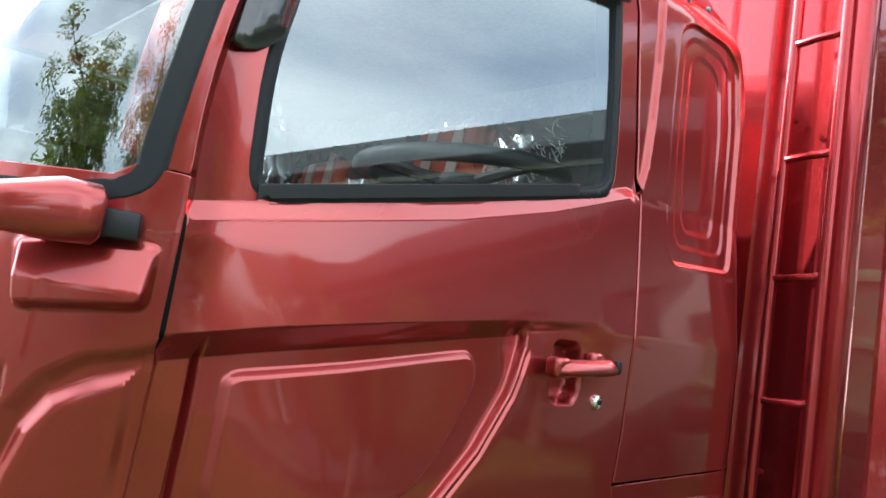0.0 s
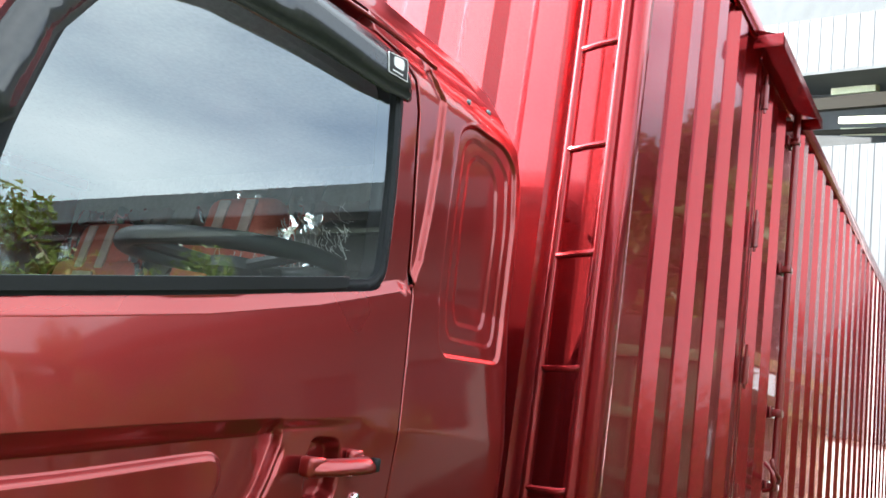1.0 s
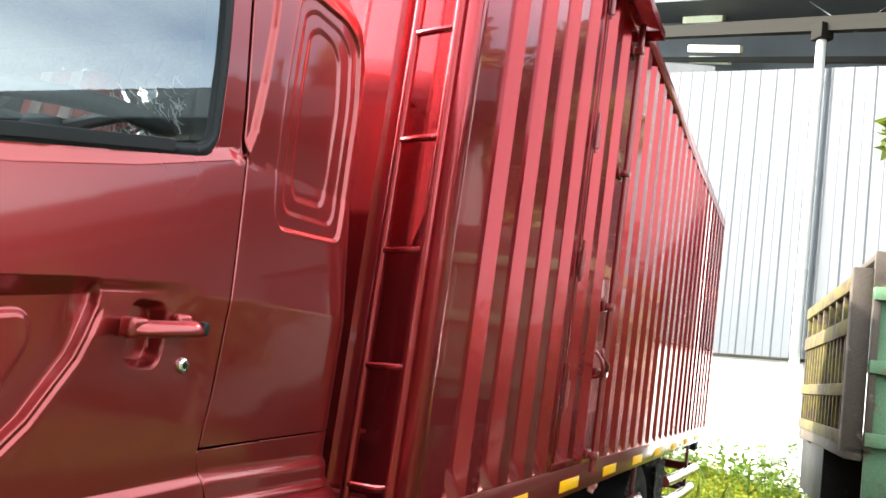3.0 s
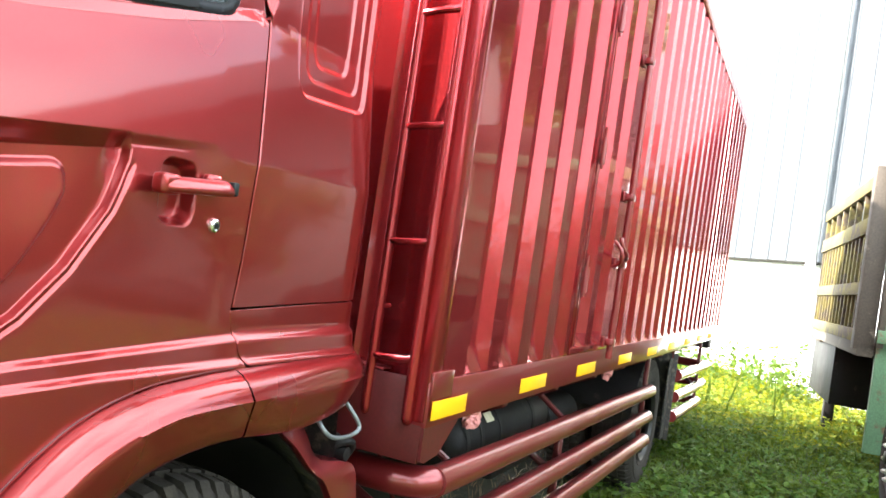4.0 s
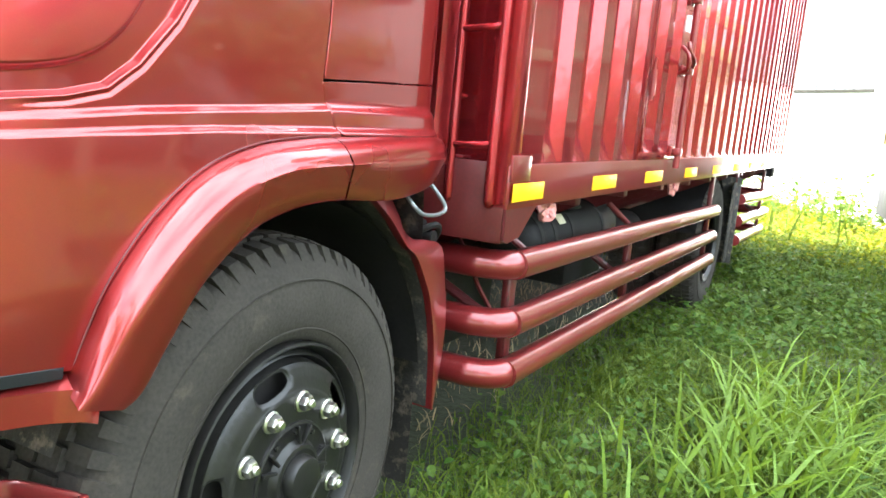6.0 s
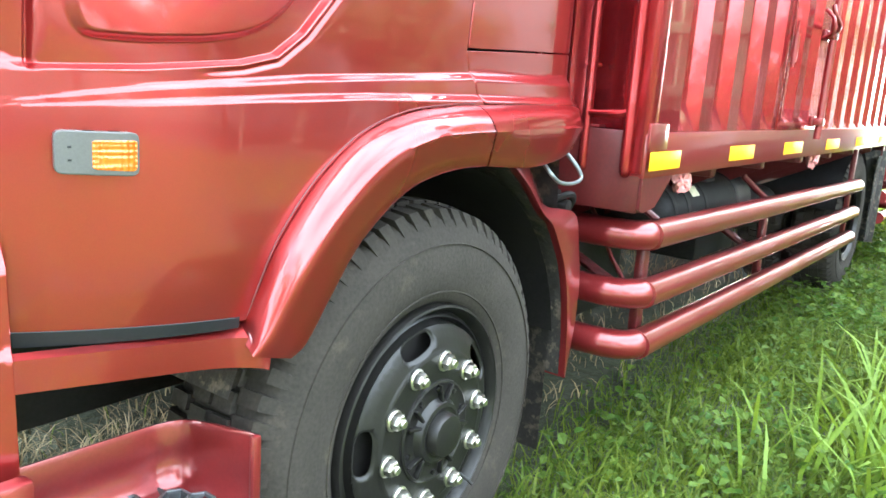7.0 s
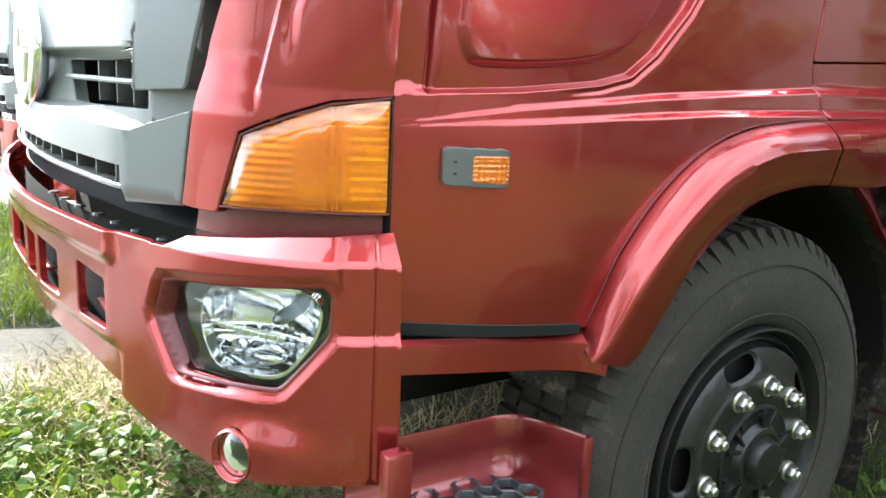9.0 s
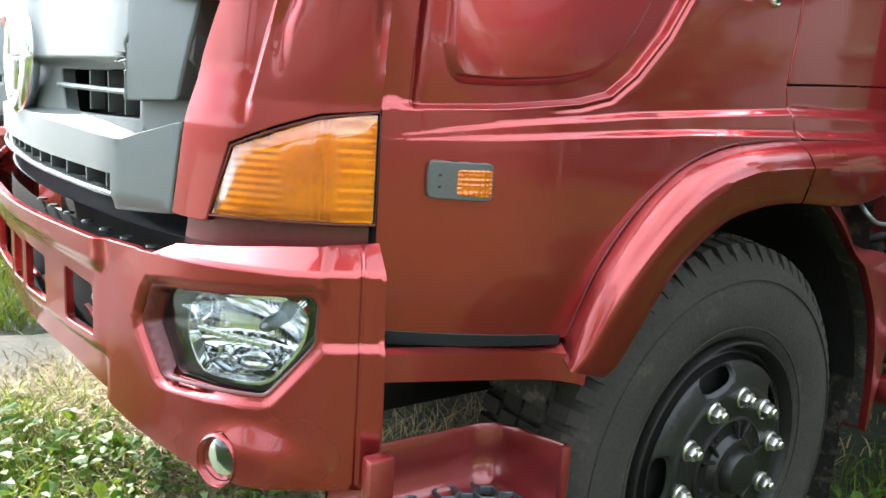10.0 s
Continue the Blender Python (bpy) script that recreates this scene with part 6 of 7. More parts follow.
part("plastic_bag", crumpled((1.235, -0.075, 1.004), (0.048, 0.030, 0.036), 3), PINK, truck, "crumpled pink plastic bag tied under the box", smooth=15)
part("plastic_bag", crumpled((3.25, -0.06, 1.01), (0.05, 0.03, 0.05), 8), PINK, truck, "crumpled pink plastic bag tied under the box", smooth=15)
for i, (zf, zr) in enumerate(((0.862, 0.798), (0.680, 0.620), (0.517, 0.455))):
    pts = smooth_path([(0.845, 0.30, zf), (0.845, 0.02, zf), (0.850, -0.035, zf), (0.872, -0.085, zf), (0.920, -0.112, zf), (1.00, -0.118, zf - 0.002), (2.0, -0.118, zf + (zr - zf) * 0.33), (3.2, -0.118, zf + (zr - zf) * 0.66), (4.40, -0.118, zr)], 6)
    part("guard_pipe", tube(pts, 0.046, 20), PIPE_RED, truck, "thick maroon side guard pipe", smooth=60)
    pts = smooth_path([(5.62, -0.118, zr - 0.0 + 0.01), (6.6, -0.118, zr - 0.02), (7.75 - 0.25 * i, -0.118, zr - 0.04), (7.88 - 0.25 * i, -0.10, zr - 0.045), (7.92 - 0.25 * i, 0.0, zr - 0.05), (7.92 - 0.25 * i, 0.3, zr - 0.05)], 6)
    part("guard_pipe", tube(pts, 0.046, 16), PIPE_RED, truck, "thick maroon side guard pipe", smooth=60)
for x, z0, z1 in ((1.0, 0.48, 0.84), (2.4, 0.44, 0.78), (4.47, 0.42, 1.05), (5.60, 0.42, 1.05), (7.5, 0.40, 1.0)):
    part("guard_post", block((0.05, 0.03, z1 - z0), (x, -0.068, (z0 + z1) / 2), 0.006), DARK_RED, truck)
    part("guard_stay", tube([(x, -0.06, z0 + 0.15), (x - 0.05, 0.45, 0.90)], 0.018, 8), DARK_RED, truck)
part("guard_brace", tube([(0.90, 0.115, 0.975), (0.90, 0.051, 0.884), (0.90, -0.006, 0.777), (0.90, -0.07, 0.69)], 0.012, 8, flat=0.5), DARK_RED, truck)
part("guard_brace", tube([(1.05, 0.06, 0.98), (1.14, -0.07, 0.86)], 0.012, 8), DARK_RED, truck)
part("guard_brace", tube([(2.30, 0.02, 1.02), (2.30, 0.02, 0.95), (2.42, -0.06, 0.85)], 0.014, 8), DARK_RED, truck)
part("battery_box", block((0.95, 0.34, 0.46), (1.30, 0.50, 0.63), 0.02), CHASSIS, truck, "black battery box on the frame")
part("rear_mud_flap", block((0.012, 0.30, 0.72), (5.56, 0.03, 0.63), 0.004, (0, 0, 12)), FLAP, truck, "black rear mud flap")
part("rear_mud_flap", block((0.16, 0.012, 0.66), (5.52, -0.075, 0.62), 0.004), FLAP, truck)
part("rear_cross_member", block((0.25, BY1 - BY0 - 0.1, 0.12), (8.18, (BY0 + BY1) / 2, 0.98), 0.01), CHASSIS, truck)
arch = []
for k in range(13):
    a = math.pi * (0.08 + 0.84 * k / 12)
    arch.append([Vector((4.87 - 0.58 * math.cos(a), y, 0.50 + 0.52 * math.sin(a))) for y in (-0.03, 0.3, 0.6)])
part("rear_wheel_cover", loft(arch), CHASSIS, truck, smooth=60)

# unseen far-side tank and box, added to keep sun from under the box
part("fuel_tank", lathe([(0.001, 0.0), (0.20, 0.01), (0.27, 0.04), (0.285, 0.08), (0.285, 1.22), (0.27, 1.26), (0.001, 1.30)], 32, (0.95, 2.0, 0.72), axis="x"), CHASSIS, truck, "unseen black tank added on the far side", smooth=50)
part("tool_box", block((1.9, 0.42, 0.62), (3.35, 2.08, 0.73), 0.02), CHASSIS, truck, "unseen black box added on the far side to block sun")

# ---- sheet-metal shed behind the lorry ----
SHED_A, SHED_D, SHED_N = Vector((13.98, -1.13, 0)), Vector((0.753, 0.658, 0)), Vector((-0.658, 0.753, 0))


def shed_at(s, n, z):
    return SHED_A + SHED_D * s + SHED_N * n + Vector((0, 0, z))


def ribbed(s0, s1, low, high, n, pitch=0.5):
    prof = []
    s = s0
    while s < s1:
        prof += [(s, 0), (s + 0.025, 0.022), (s + 0.050, 0.022), (s + 0.075, 0), (s + 0.24, 0.0), (s + 0.25, 0.008), (s + 0.28, 0.008), (s + 0.29, 0)]
        s += pitch
    return loft([[shed_at(s, n + d, f(s)) for s, d in prof] for f in (low, high)])


shed = thing("metal_shed", "large shed clad in white ribbed sheet on a white wall", "shed", at=tuple(SHED_A))


def shed_part(name, bm, mat, label="", smooth=20):
    ob = part(name, bm, mat, None, label, smooth)
    ob.parent = shed
    ob.matrix_parent_inverse = Matrix.Translation(-SHED_A)
    return ob


def shed_slab(s0, s1, n0, n1, z0, z1, bevel=0.01):
    """A flat piece between two distances along the wall; z0 and z1 are heights at both ends."""
    bm = bmesh.new()
    v = []
    for s, k in ((s0, 0), (s1, 1)):
        for n in (n0, n1):
            for z in (z0[k], z1[k]):
                v.append(bm.verts.new(shed_at(s, n, z)))
    for f in ((0, 1, 3, 2), (4, 6, 7, 5), (0, 4, 5, 1), (2, 3, 7, 6), (1, 5, 7, 3), (0, 2, 6, 4)):
        bm.faces.new([v[i] for i in f])
    bmesh.ops.recalc_face_normals(bm, faces=bm.faces)
    return bm


S0, S1 = -1.7, 26.0
shed_part("plinth_wall", shed_slab(S0, S1, -0.25, 0.03, (-0.1, -0.1), (2.30, 2.30)), PLASTER, "white plastered plinth wall")
shed_part("wall_cladding", ribbed(S0, S1, lambda s: 2.33, lambda s: 7.68 + 0.293 * s, 0.04), SHEET_DIMMED, "white ribbed wall sheet")
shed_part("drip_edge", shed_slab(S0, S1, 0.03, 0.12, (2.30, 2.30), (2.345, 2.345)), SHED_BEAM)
# dark sheet in place of the unlit space under the roof
shed_part("open_gable", shed_slab(S0, S1, -1.6, -1.5, (6.0, 12.0), (12.0, 26.0)), SHED_DARK, "dark sheet standing for the shaded opening under the roof")
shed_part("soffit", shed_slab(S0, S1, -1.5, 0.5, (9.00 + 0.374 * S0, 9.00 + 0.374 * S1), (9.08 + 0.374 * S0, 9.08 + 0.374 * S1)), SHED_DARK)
# pale beams, coloured near black for the roof's shade
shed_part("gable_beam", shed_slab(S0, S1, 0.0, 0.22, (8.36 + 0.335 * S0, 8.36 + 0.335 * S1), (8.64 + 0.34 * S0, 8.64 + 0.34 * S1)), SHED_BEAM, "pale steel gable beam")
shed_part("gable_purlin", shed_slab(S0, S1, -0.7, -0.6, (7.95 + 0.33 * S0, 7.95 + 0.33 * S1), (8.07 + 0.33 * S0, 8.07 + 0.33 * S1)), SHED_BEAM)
shed_part("roof_fascia", ribbed(S0, S1, lambda s: 9.085 + 0.374 * s, lambda s: 10.16 + 0.435 * s, 0.5), SHEET_DIMMED, "white ribbed roof sheet")
for s0, s1, k in ((4.6, 6.4, 8.95), (3.8, 6.0, 8.15), (4.2, 5.9, 7.85)):
    shed_part("light_sheet", shed_slab(s0, s1, -0.9, -0.8, (k + 0.35 * s0, k + 0.35 * s1), (k + 0.18 + 0.35 * s0, k + 0.18 + 0.35 * s1)), LIGHT_SHEET, "pale translucent roof sheet")
pipe = [shed_at(0.0, 0.20, z) for z in (8.3, 7.0, 5.0, 3.0, 1.4, 0.75)] + [shed_at(0.06, 0.24, 0.62), shed_at(0.22, 0.40, 0.50), shed_at(0.34, 0.52, 0.46)]
shed_part("downpipe", tube(pipe, 0.085, 16), PLASTER, "white rain downpipe", 60)
for z in (7.4, 5.6, 3.9, 2.5):
    shed_part("pipe_collar", tube([shed_at(0, 0.2, z), shed_at(0, 0.2, z + 0.12)], 0.094, 16), PLASTER, "", 60)
shed_part("pipe_head", block((0.28, 0.28, 0.30), tuple(shed_at(0, 0.2, 8.32)), 0.02, (0, 0, 41)), SHED_BEAM)
wire = [shed_at(-1.5 + 0.4 * k, 0.1, 7.9 + 0.25 * abs(k - 2) + 0.1 * k) for k in range(6)]
shed_part("slack_wire", tube(wire, 0.012, 6), SHED_DARK)

# ---- old tipper bed parked behind ----
BED_A, BED_B = Vector((7.0, -1.47, 0)), Vector((10.6, -1.12, 0))
bed_way = (BED_B - BED_A).normalized()
bed_in = Vector((bed_way.y, -bed_way.x, 0))
bed_len = (BED_B - BED_A).length
old = thing("tipper_truck", "old tipper truck with a slatted yellow and green bed", "truck", at=tuple(BED_A))


def bed_slab(name, s0, s1, n0, n1, z0, z1, mat, label="", bevel=0.006):
    bm = block((s1 - s0, n1 - n0, z1 - z0), ((s0 + s1) / 2, (n0 + n1) / 2, (z0 + z1) / 2), bevel)
    m = Matrix((( bed_way.x, bed_in.x, 0, 0), (bed_way.y, bed_in.y, 0, 0), (0, 0, 1, 0), (0, 0, 0, 1)))
    bmesh.ops.transform(bm, matrix=m, verts=bm.verts)
    bmesh.ops.recalc_face_normals(bm, faces=bm.faces)
    ob = part(name, bm, mat, old, label, 25)
    return ob


bed_slab("side_panel", 0.05, bed_len, 0.08, 0.12, 1.30, 2.42, RUST_GREEN, "worn green inner panel")
bed_slab("bottom_chord", -0.02, bed_len, 0.0, 0.14, 1.16, 1.28, RUST_BROWN, "rusty bottom chord")
for z0, z1 in ((1.28, 1.40), (1.72, 1.84), (2.30, 2.46), (2.72, 2.86)):
    bed_slab("side_rail", 0.0, bed_len, -0.02, 0.06, z0, z1, RUST_YELLOW, "worn yellow rail")
for k in range(15):
    s = 0.14 + k * (bed_len - 0.2) / 14
    bed_slab("side_slat", s, s + 0.055, 0.0, 0.06, 1.34, 2.75 if k % 2 == 0 else 2.36, RUST_YELLOW)
bed_slab("corner_post", -0.02, 0.13, -0.03, 0.14, 1.22, 2.92, RUST_BROWN, "rusty corner post")
# sheets are carried below the bed to block pale ground from the box's reflections
for k in range(5):
    bed_slab("headboard_sheet", -0.04, 0.02, 0.16 + 0.44 * k, 0.56 + 0.44 * k, 0.30, 2.62, RUST_GREEN, "rusty green headboard sheet")
    bed_slab("headboard_rib", -0.10, -0.03, 0.14 + 0.44 * k, 0.20 + 0.44 * k, 1.26, 2.70, RUST_BROWN)
for z in (1.30, 1.95, 2.62):
    bed_slab("headboard_rail", -0.12, -0.02, 0.14, 2.36, z, z + 0.12, RUST_GREEN)
bed_slab("cab_guard", -0.02, 0.9, 0.16, 2.30, 3.02, 3.08, RUST_BROWN, "rusty cab guard")
bed_slab("guard_edge", -0.06, 0.02, 0.14, 2.32, 2.74, 3.08, RUST_BROWN)
bed_slab("far_side", 0.05, bed_len, 2.28, 2.36, 1.30, 2.80, RUST_GREEN)
bed_slab("bed_floor", 0.0, bed_len + 0.1, 0.1, 2.3, 1.18, 1.30, RUST_BROWN)
bed_slab("tail_hopper", bed_len - 1.9, bed_len + 0.05, 0.06, 0.80, 0.50, 1.16, CHASSIS, "rusty tail box")
bed_slab("hopper_lip", bed_len - 0.8, bed_len + 0.12, 0.02, 0.86, 1.13, 1.18, RUST_BROWN)
bed_slab("tail_leg", bed_len - 0.55, bed_len - 0.40, 0.20, 0.32, 0.0, 0.56, CHASSIS)
bed_slab("frame_rail", -1.5, bed_len, 0.7, 0.8, 0.9, 1.16, CHASSIS)
bed_slab("frame_rail", -1.5, bed_len, 1.5, 1.6, 0.9, 1.16, CHASSIS)
for s in (-1.4,):
    for n in (0.10, 1.85):
        w = front_wheel.copy()
        scene.collection.objects.link(w)
        w.parent = old
        w.location = (*(bed_way * s + bed_in * (n + 0.02)).xy, 0.5)
        w.rotation_euler = (0, 0, math.atan2(bed_way.y, bed_way.x) + math.pi)
        for c in front_wheel.children:
            k = c.copy()
            scene.collection.objects.link(k)
            k.parent = w

# ---- low house across the yard, seen in the glass and the paint ----
HA, HD, HN = Vector((10.5, -4.55, 0)), Vector((-0.145, -0.9894, 0)), Vector((-0.9894, 0.145, 0))
house = thing("long_house", "long low house with a dark sheet roof", "house", at=tuple(HA))


def house_part(name, size, s, n, z, mat, turn=0, label=""):
    bm = block(size, (0, 0, 0), 0.01, (turn, 0, 0))
    bmesh.ops.transform(bm, matrix=pose(*(HD * s + HN * n), math.degrees(0), 0, math.degrees(math.atan2(HD.y, HD.x))), verts=bm.verts)
    bmesh.ops.translate(bm, verts=bm.verts, vec=(0, 0, z))
    return part(name, bm, mat, house, label, 25)


house_part("house_wall", (18, 0.25, 5.3), 9, 0, 2.65, HOUSE_WALL)
house_part("gable_end", (0.25, 7, 5.3), 0, -3.5, 2.65, HOUSE_WALL)
house_part("gable_end", (0.25, 7, 5.3), 18, -3.5, 2.65, HOUSE_WALL)
roof_rows = []
prof = []
s = -0.8
while s < 18.8:
    prof += [(s, 0), (s + 0.05, 0.006), (s + 0.12, 0.006), (s + 0.17, 0)]
    s += 0.30
for n, z in ((1.2, 5.95), (-3.5, 6.2), (-8.0, 5.8)):
    roof_rows.append([HD * s + HN * n + Vector((0, 0, z + d)) for s, d in prof])
part("house_roof", loft(roof_rows), ROOF_GREY, house, "dark grey ribbed sheet roof", 20)
prof = []
s = -0.7
while s < 18.7:
    prof += [(s, 0), (s + 0.03, 0.008), (s + 0.10, 0.008), (s + 0.13, 0)]
    s += 0.24
part("eave_sheet", loft([[HD * s + HN * (1.21 + d) + Vector((0, 0, z)) for s, d in prof] for z in (5.42, 5.94)]), ROOF_GREY, house, "ribbed dark eave sheet", 20)
house_part("soffit", (19.4, 1.25, 0.04), 9, 0.6, 5.42, HOUSE_DARK)
for k in range(6):
    house_part("house_window", (1.1, 0.06, 1.1), 2 + 2.6 * k, 0.14, 3.6, HOUSE_DARK)
    house_part("window_frame", (1.24, 0.05, 0.07), 2 + 2.6 * k, 0.15, 4.2, SHED_BEAM)


# ---- trees ----
def build_tree(x, y, height, spread, seed, leaf=0.11, count=3600, trunk=0.14):
    rnd = random.Random(seed)
    tree = thing("tree", "leafy tree with an uneven crown", "tree", "trees round the yard", at=(x, y, 0))
    bm = bmesh.new()
    top = Vector((rnd.uniform(-0.4, 0.4), rnd.uniform(-0.4, 0.4), height * 0.62))
    stem = smooth_path([(0, 0, -0.05), (0.1 * rnd.uniform(-1, 1), 0.1, height * 0.2), tuple(top * 0.7), tuple(top)], 5)
    tube(stem, [trunk * (1 - 0.7 * i / (len(stem) - 1)) for i in range(len(stem))], 10, bm=bm)
    tips = []
    for k in range(13):
        a = 2.4 * k + rnd.uniform(-0.4, 0.4)
        base = stem[int(len(stem) * (0.42 + 0.55 * k / 13)) - 1]
        tip = base + Vector((math.cos(a) * spread * rnd.uniform(0.5, 1.0), math.sin(a) * spread * rnd.uniform(0.5, 1.0), height * rnd.uniform(0.10, 0.38)))
        limb = smooth_path([tuple(base), tuple(base.lerp(tip, 0.5) + Vector((0, 0, 0.12))), tuple(tip)], 4)
        tube(limb, [trunk * 0.42 * (1 - 0.8 * i / (len(limb) - 1)) for i in range(len(limb))], 7, bm=bm)
        tips += [(limb[-1], 0.30), (limb[len(limb) // 2], 0.24)]
    part("trunk", bm, BARK, tree, smooth=60)
    tips.append((Vector(stem[-1]), 0.36))
    vs, fs = [], []
    for i in range(count):
        c, r = tips[rnd.randrange(len(tips))]
        r *= spread
        d = Vector((rnd.gauss(0, 1), rnd.gauss(0, 1), rnd.gauss(0, 0.75)))
        p = c + d.normalized() * r * rnd.random() ** 0.5
        u = Vector((rnd.gauss(0, 1), rnd.gauss(0, 1), rnd.gauss(0, 0.6))).normalized()
        w = u.cross(Vector((rnd.gauss(0, 1), rnd.gauss(0, 1), rnd.gauss(0, 1)))).normalized()
        k = leaf * rnd.uniform(0.6, 1.3)
        n = len(vs)
        vs += [p - u * k, p + w * k * 0.42, p + u * k, p - w * k * 0.42]
        fs.append((n, n + 1, n + 2, n + 3))
    me = bpy.data.meshes.new("crown")
    me.from_pydata([tuple(v) for v in vs], [], fs)
    ob = link_mesh("crown", me, LEAVES, tree, "", 0)
    return tree


# tall trees past the old tipper, low ones across the yard, the rest beyond
for i, (x, y, h, s, leaf, n) in enumerate((
        (12.4, -5.2, 9.0, 2.7, 0.20, 24000), (14.6, -6.6, 10.5, 3.0, 0.22, 22000), (17.2, -5.6, 11.0, 3.0, 0.22, 20000), (20.5, -6.0, 11.0, 3.0, 0.20, 8000),
        (4.7, -8.8, 4.3, 1.7, 0.07, 12000), (8.0, -6.9, 3.2, 1.5, 0.06, 9000), (7.4, -10.6, 3.6, 1.8, 0.06, 7000), (5.4, -12.4, 4.2, 2.1, 0.07, 7000), (3.0, -13.0, 4.0, 2.1, 0.07, 7000), (0.6, -13.4, 4.4, 2.2, 0.07, 7000),
        (-1.8, -13.0, 4.0, 2.1, 0.07, 7000), (-4.2, -13.6, 4.3, 2.2, 0.07, 6000), (-6.8, -13.4, 4.6, 2.3, 0.08, 6000), (-12.0, -13.0, 5.2, 2.4, 0.09, 5000),
        (-14.5, -4.0, 7.5, 2.6, 0.10, 6000), (-4.6, 12.6, 9.0, 2.6, 0.12, 6000), (-7.5, -6.0, 6.5, 2.3, 0.07, 9000), (-9.5, -10.0, 8.0, 2.6, 0.09, 7000), (-11.0, -2.0, 8.0, 2.6, 0.09, 8000))):
    build_tree(x, y, h, s, 11 + i, leaf=leaf, count=n)

# ---- grass, weeds and litter ----
rng = np.random.default_rng(5)


def bare(x, y):
    """Where the track, the tyres and the shed leave no grass."""
    mid, half = 2.78 + 0.10 * np.sin(1.3 * x), 0.50 + 0.14 * np.maximum(0, -1.2 - x) - 0.35 * np.maximum(0, x + 0.6)
    tuft = np.sin(2.9 * x + 3 * np.sin(1.3 * y)) + np.sin(3.7 * y + 1)
    track = (np.abs(y - mid) < half - rng.exponential(0.10, len(x))) & (x < 0.6) & (x > -13) & (tuft < rng.uniform(0.6, 2.6, len(x)))
    shed_side = (x - SHED_A.x) * SHED_N.x + (y - SHED_A.y) * SHED_N.y < 0.15
    tyre = ((np.abs(x) < 0.3) | (np.abs(x - 4.87) < 0.3)) & (y > 0.0) & (y < 0.35)
    return track | shed_side | tyre


def heights(x, y):
    return 0.02 * np.sin(0.9 * x + 0.4) * np.cos(0.8 * y)


def blades(name, xy, length, width, lean, mat, label, category):
    """One mesh of bent, tapering blades."""
    n = len(xy)
    a = rng.uniform(0, 2 * np.pi, n)
    turn = a + rng.normal(0, 1.2, n)
    side = np.c_[-np.sin(turn), np.cos(turn), np.zeros(n)] * (width / 2)[:, None]
    out = np.c_[np.cos(a), np.sin(a), np.zeros(n)]
    base = np.c_[xy, heights(xy[:, 0], xy[:, 1]) - 0.005]
    pts = []
    for t, w in ((0.0, 0.8), (0.35, 1.0), (0.72, 0.75)):
        mid = base + out * (length * lean * t ** 1.9)[:, None] + np.c_[np.zeros((n, 2)), length * t * (1 - 0.32 * lean * t)]
        pts += [mid - side * w, mid + side * w]
    tip = base + out * (length * lean)[:, None] + np.c_[np.zeros((n, 2)), length * (1 - 0.45 * lean)]
    v = np.stack(pts + [tip], 1).reshape(-1, 3)
    k = np.arange(n)[:, None] * 7
    quads = np.concatenate([k + [0, 1, 3, 2], k + [2, 3, 5, 4]])
    tris = k + [4, 5, 6]
    me = bpy.data.meshes.new(name)
    me.from_pydata(v.tolist(), [], quads.tolist() + tris.tolist())
    ob = link_mesh(name, me, mat, None, label, 0)
    return tagged(ob, label, category, kind="stuff")


def leaves(name, xyz, size, mat, label, category, flat=0.55):
    """One mesh of folded leaves on short stalks."""
    n = len(xyz)
    a = rng.uniform(0, 2 * np.pi, n)
    rise = rng.normal(0.15, flat * 0.6, n)
    u = np.c_[np.cos(a) * np.cos(rise), np.sin(a) * np.cos(rise), np.sin(rise)] * size[:, None]
    w = np.c_[-np.sin(a), np.cos(a), rng.normal(0, 0.25, n)] * (size * 0.42)[:, None]
    up = np.c_[np.zeros((n, 2)), size * 0.16]
    v = np.stack([xyz - u * 0.5, xyz - u * 0.1 + w + up, xyz + u * 0.3 + w * 0.7 + up, xyz + u * 0.62, xyz + u * 0.3 - w * 0.7 + up, xyz - u * 0.1 - w + up], 1).reshape(-1, 3)
    k = np.arange(n)[:, None] * 6
    me = bpy.data.meshes.new(name)
    me.from_pydata(v.tolist(), [], np.concatenate([k + [0, 3, 2, 1], k + [0, 5, 4, 3]]).tolist())
    ob = link_mesh(name, me, mat, None, label, 0)
    return tagged(ob, label, category, kind="stuff")


def spread_points(n, x0, x1, y0, y1, patch=0.0, seed=0.0, soft=0.02):
    p = np.c_[rng.uniform(x0, x1, n), rng.uniform(y0, y1, n)]
    p = p[~bare(p[:, 0], p[:, 1])]
    # a bed thins out towards its borders
    edge = np.minimum(np.minimum(p[:, 0] - x0, x1 - p[:, 0]), np.minimum(p[:, 1] - y0, y1 - p[:, 1]))
    p = p[edge > rng.exponential(soft * min(x1 - x0, y1 - y0) + 0.05, len(p)) - 0.05]
    if patch:
        f = np.sin(1.9 * p[:, 0] + seed) * np.sin(2.3 * p[:, 1] + 1.7 * seed) + 0.6 * np.sin(5.1 * p[:, 0] - 2.2 * p[:, 1] + seed)
        p = p[rng.uniform(-1.2, 1.2, len(p)) < f + (1 - patch) * 1.5]
    return p


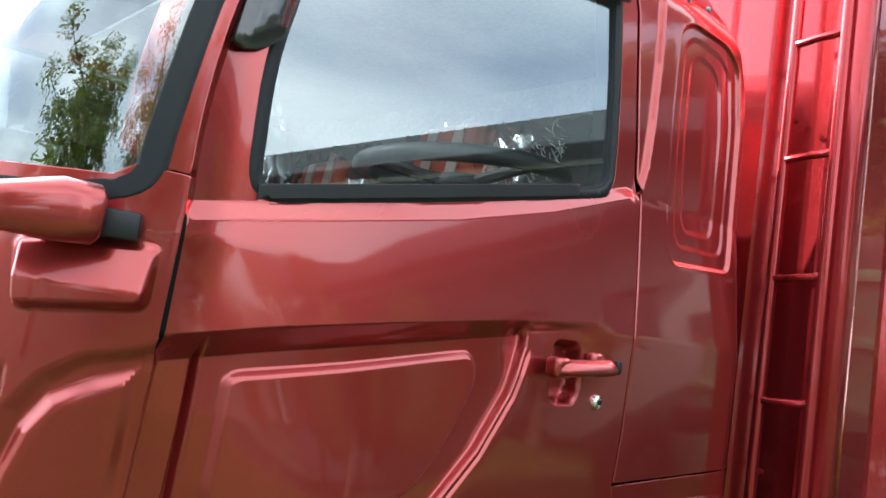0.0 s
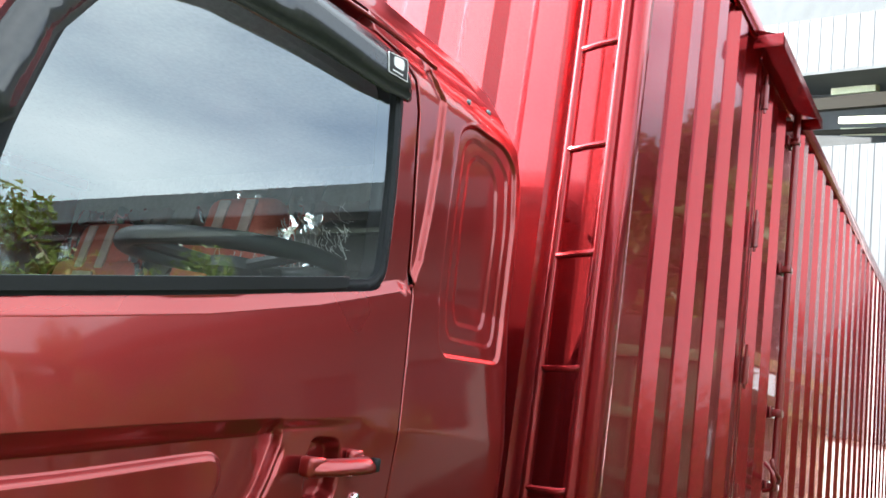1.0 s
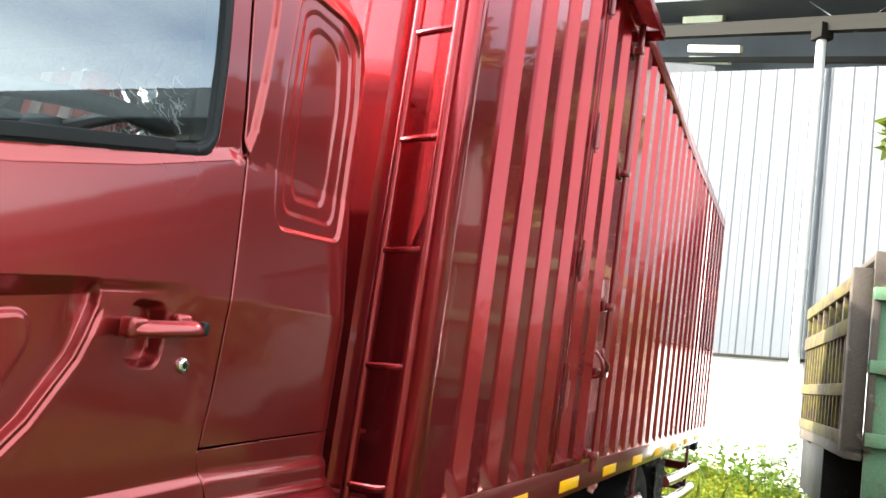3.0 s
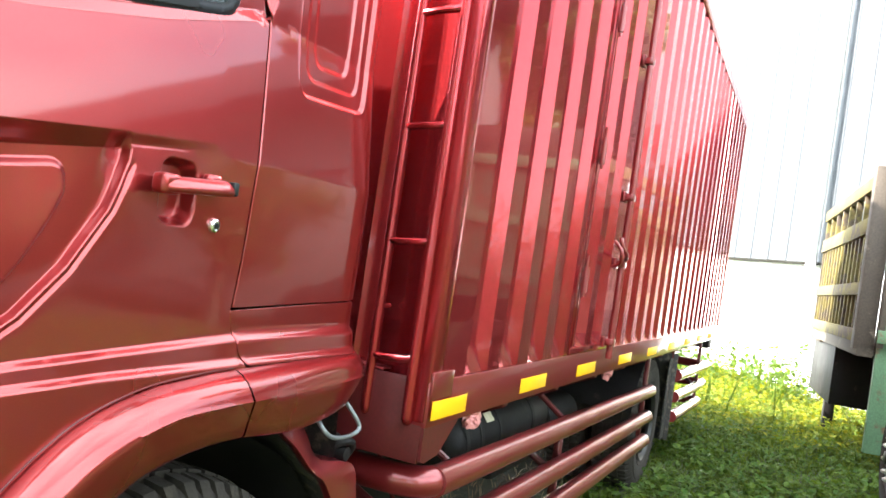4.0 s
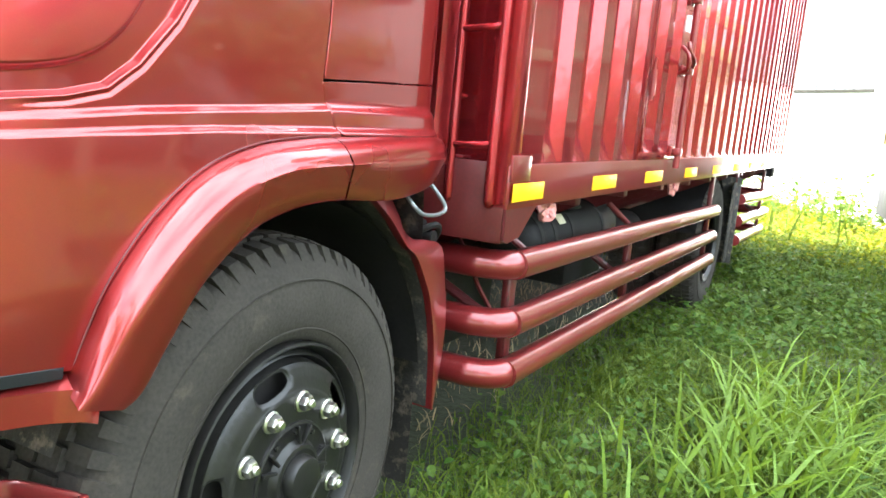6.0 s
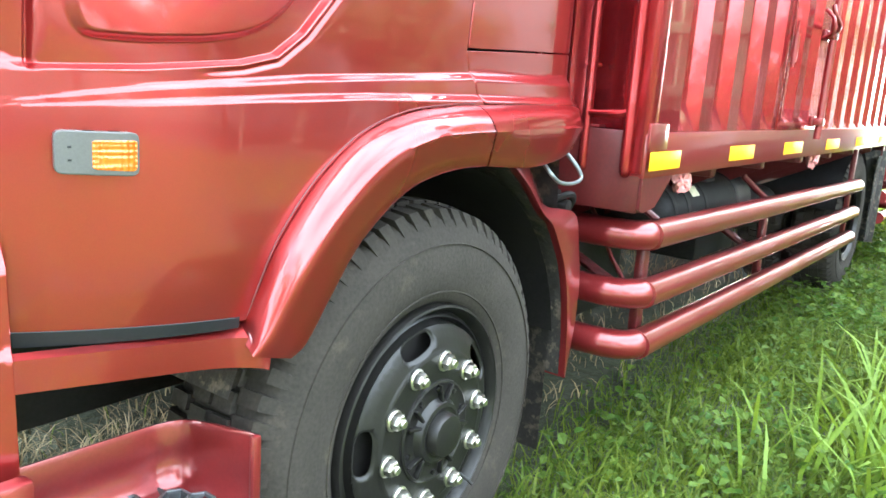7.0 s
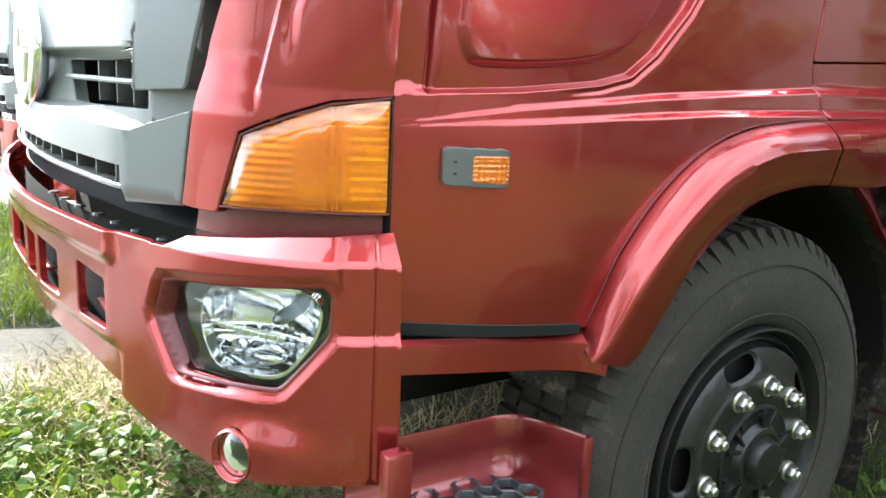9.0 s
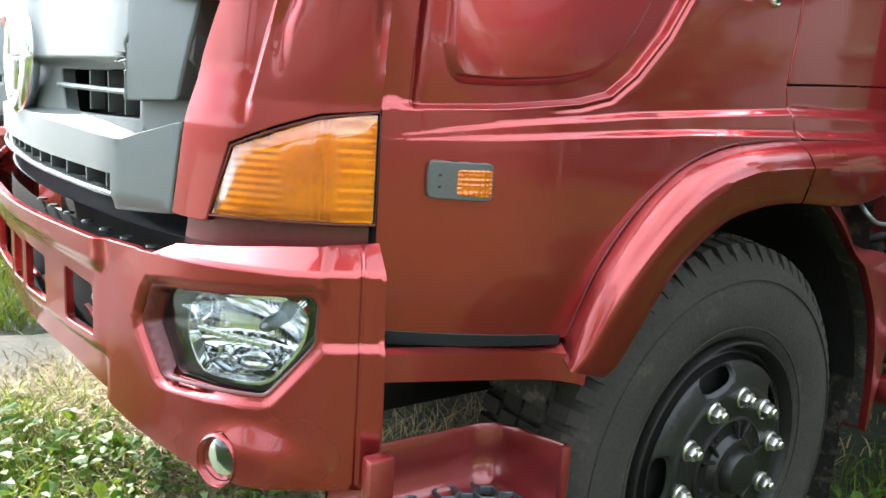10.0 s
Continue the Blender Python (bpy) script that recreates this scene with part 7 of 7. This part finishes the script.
near = spread_points(34000, 0.3, 6.5, -3.6, 0.35)
blades("short_grass", near, rng.uniform(0.05, 0.15, len(near)), rng.uniform(0.003, 0.007, len(near)), rng.uniform(0.2, 0.95, len(near)), GRASS, "short green grass beside the lorry", "grass")
close = spread_points(15000, 0.4, 3.4, -1.9, 0.1, 0.5, 1.3)
blades("wide_grass", close, rng.uniform(0.06, 0.20, len(close)), rng.uniform(0.005, 0.010, len(close)), rng.uniform(0.3, 1.05, len(close)), GRASS, "mixed coarse grass beside the guard pipes", "grass")
mid = spread_points(36000, 6.5, 17, -4.5, 5.0)
blades("far_grass", mid, rng.uniform(0.08, 0.24, len(mid)), rng.uniform(0.008, 0.016, len(mid)), rng.uniform(0.2, 0.9, len(mid)), GRASS, "rough grass in front of the shed", "grass")
front = spread_points(20000, -1.6, 0.4, -2.2, 2.6)
front = front[(front[:, 1] < 0.0) | (front[:, 0] < -0.95) | (rng.uniform(0, 1, len(front)) < 0.03)]
blades("front_grass", front, rng.uniform(0.04, 0.13, len(front)), rng.uniform(0.003, 0.006, len(front)), rng.uniform(0.2, 0.95, len(front)), GRASS, "thin grass round the front wheel", "grass")
under = spread_points(9000, -1.2, 8.5, 0.3, 5.0)
blades("sparse_grass", under, rng.uniform(0.04, 0.12, len(under)), rng.uniform(0.004, 0.008, len(under)), rng.uniform(0.3, 0.9, len(under)), STRAW, "sparse dry grass under the lorry", "grass")
back = spread_points(30000, -6, 14, -14, -2.6, soft=0.06)
blades("yard_grass", back, rng.uniform(0.08, 0.25, len(back)), rng.uniform(0.010, 0.02, len(back)), rng.uniform(0.2, 0.9, len(back)), GRASS, "grass across the yard", "grass")

verge = np.concatenate([spread_points(16000, -2.6, -0.4, 3.1, 7.0, soft=0.1), spread_points(9000, -2.8, -0.9, 1.2, 2.4, soft=0.12), spread_points(14000, -9, -1.3, -3, 12, soft=0.1)])
blades("verge_grass", verge, rng.uniform(0.05, 0.19, len(verge)), rng.uniform(0.004, 0.009, len(verge)), rng.uniform(0.2, 0.95, len(verge)), GRASS, "patchy grass along the sandy track", "grass")

meadow = spread_points(26000, -8.0, 1.2, -7.0, 0.6, 0.3, 0.4, soft=0.08)
meadow = meadow[(meadow[:, 0] < -1.1) | (meadow[:, 1] < -1.6)]
blades("meadow_grass", meadow, rng.uniform(0.06, 0.20, len(meadow)), rng.uniform(0.006, 0.014, len(meadow)), rng.uniform(0.2, 0.95, len(meadow)), GRASS, "patchy grass across the open yard", "grass")

# tall tufts beside the guard pipes
tufts = []
for cx, cy, n in ((1.45, -0.66, 50), (1.62, -0.80, 70), (1.80, -0.70, 60), (2.05, -0.86, 80), (1.38, -0.80, 40), (2.3, -0.72, 50), (1.9, -0.98, 70), (1.60, -0.95, 60), (2.6, -0.95, 60), (2.2, -1.05, 70), (1.22, -0.38, 10), (1.75, -1.10, 50)):
    tufts.append(np.c_[rng.normal(cx, 0.13, n // 2), rng.normal(cy, 0.13, n // 2)])
tufts = np.concatenate(tufts)
blades("tall_grass", tufts, rng.uniform(0.22, 0.56, len(tufts)), rng.uniform(0.009, 0.020, len(tufts)), rng.uniform(0.35, 1.0, len(tufts)), TALL, "tall arching grass tufts", "grass")
stalk = spread_points(160, 8.5, 15, -1.5, 3.5)
blades("tall_weeds", stalk, rng.uniform(0.4, 0.9, len(stalk)), rng.uniform(0.012, 0.03, len(stalk)), rng.uniform(0.05, 0.4, len(stalk)), GRASS, "tall weed stalks by the shed wall", "weeds")


def weed_leaves(points, per, tall, spread):
    p = np.repeat(points, per, 0) + rng.normal(0, spread, (len(points) * per, 2))
    z = heights(p[:, 0], p[:, 1]) + rng.uniform(0.02, 1, len(p)) ** 1.3 * np.repeat(tall, per)
    return np.c_[p, z]


w = spread_points(5200, 0.6, 8.4, -3.0, 0.2, 0.6, 0.7)
q = weed_leaves(w, 7, rng.uniform(0.06, 0.20, len(w)), 0.06)
leaves("low_weeds", q, rng.uniform(0.018, 0.042, len(q)) * (1 + 0.5 * np.clip((q[:, 0] - 2.5) / 2, 0, 1)), WEED, "low broad-leaved weeds among the grass", "weeds")
w = spread_points(3000, 7.6, 15.5, -3.6, 4.0, 0.4, 2.1)
q = weed_leaves(w, 8, rng.uniform(0.08, 0.34, len(w)), 0.10)
leaves("bushy_weeds", q, rng.uniform(0.035, 0.08, len(q)), SUNNY_WEED, "bushy weeds by the shed, coloured brighter as if sunlit", "weeds")
# tall leafy weeds along the foot of the shed
w = np.array([tuple(shed_at(rng.uniform(-1.6, 5.0), rng.uniform(0.3, 1.5), 0))[:2] for k in range(150)])
q = weed_leaves(w, 16, rng.uniform(0.35, 1.05, len(w)), 0.07)
leaves("wall_weeds", q, rng.uniform(0.05, 0.13, len(q)), WEED, "tall leafy weeds along the white wall", "weeds")
w = spread_points(420, -1.35, -0.55, -0.4, 1.9)
q = weed_leaves(w, 8, rng.uniform(0.05, 0.20, len(w)), 0.045)
leaves("leafy_weeds", q, rng.uniform(0.025, 0.055, len(q)), WEED, "leafy weeds in front of the bumper", "weeds")

# dry straw under the bumper and step
s = np.concatenate([np.c_[rng.normal(-0.72, 0.25, 5200), rng.normal(0.95, 0.50, 5200)], np.c_[rng.normal(-0.95, 0.16, 2600), rng.normal(2.15, 0.22, 2600)], np.c_[rng.uniform(-0.9, 0.5, 2500), rng.uniform(0.2, 1.4, 2500)]])
blades("dry_straw", s, rng.uniform(0.06, 0.20, len(s)), rng.uniform(0.002, 0.005, len(s)), rng.uniform(0.7, 1.3, len(s)), STRAW, "matted dry straw under the bumper", "straw")

# a lorry of the same make stands alongside
second = copy_thing(truck, pose(0.10, 2.92, 0))
tagged(second, "second maroon box lorry parked alongside the first")
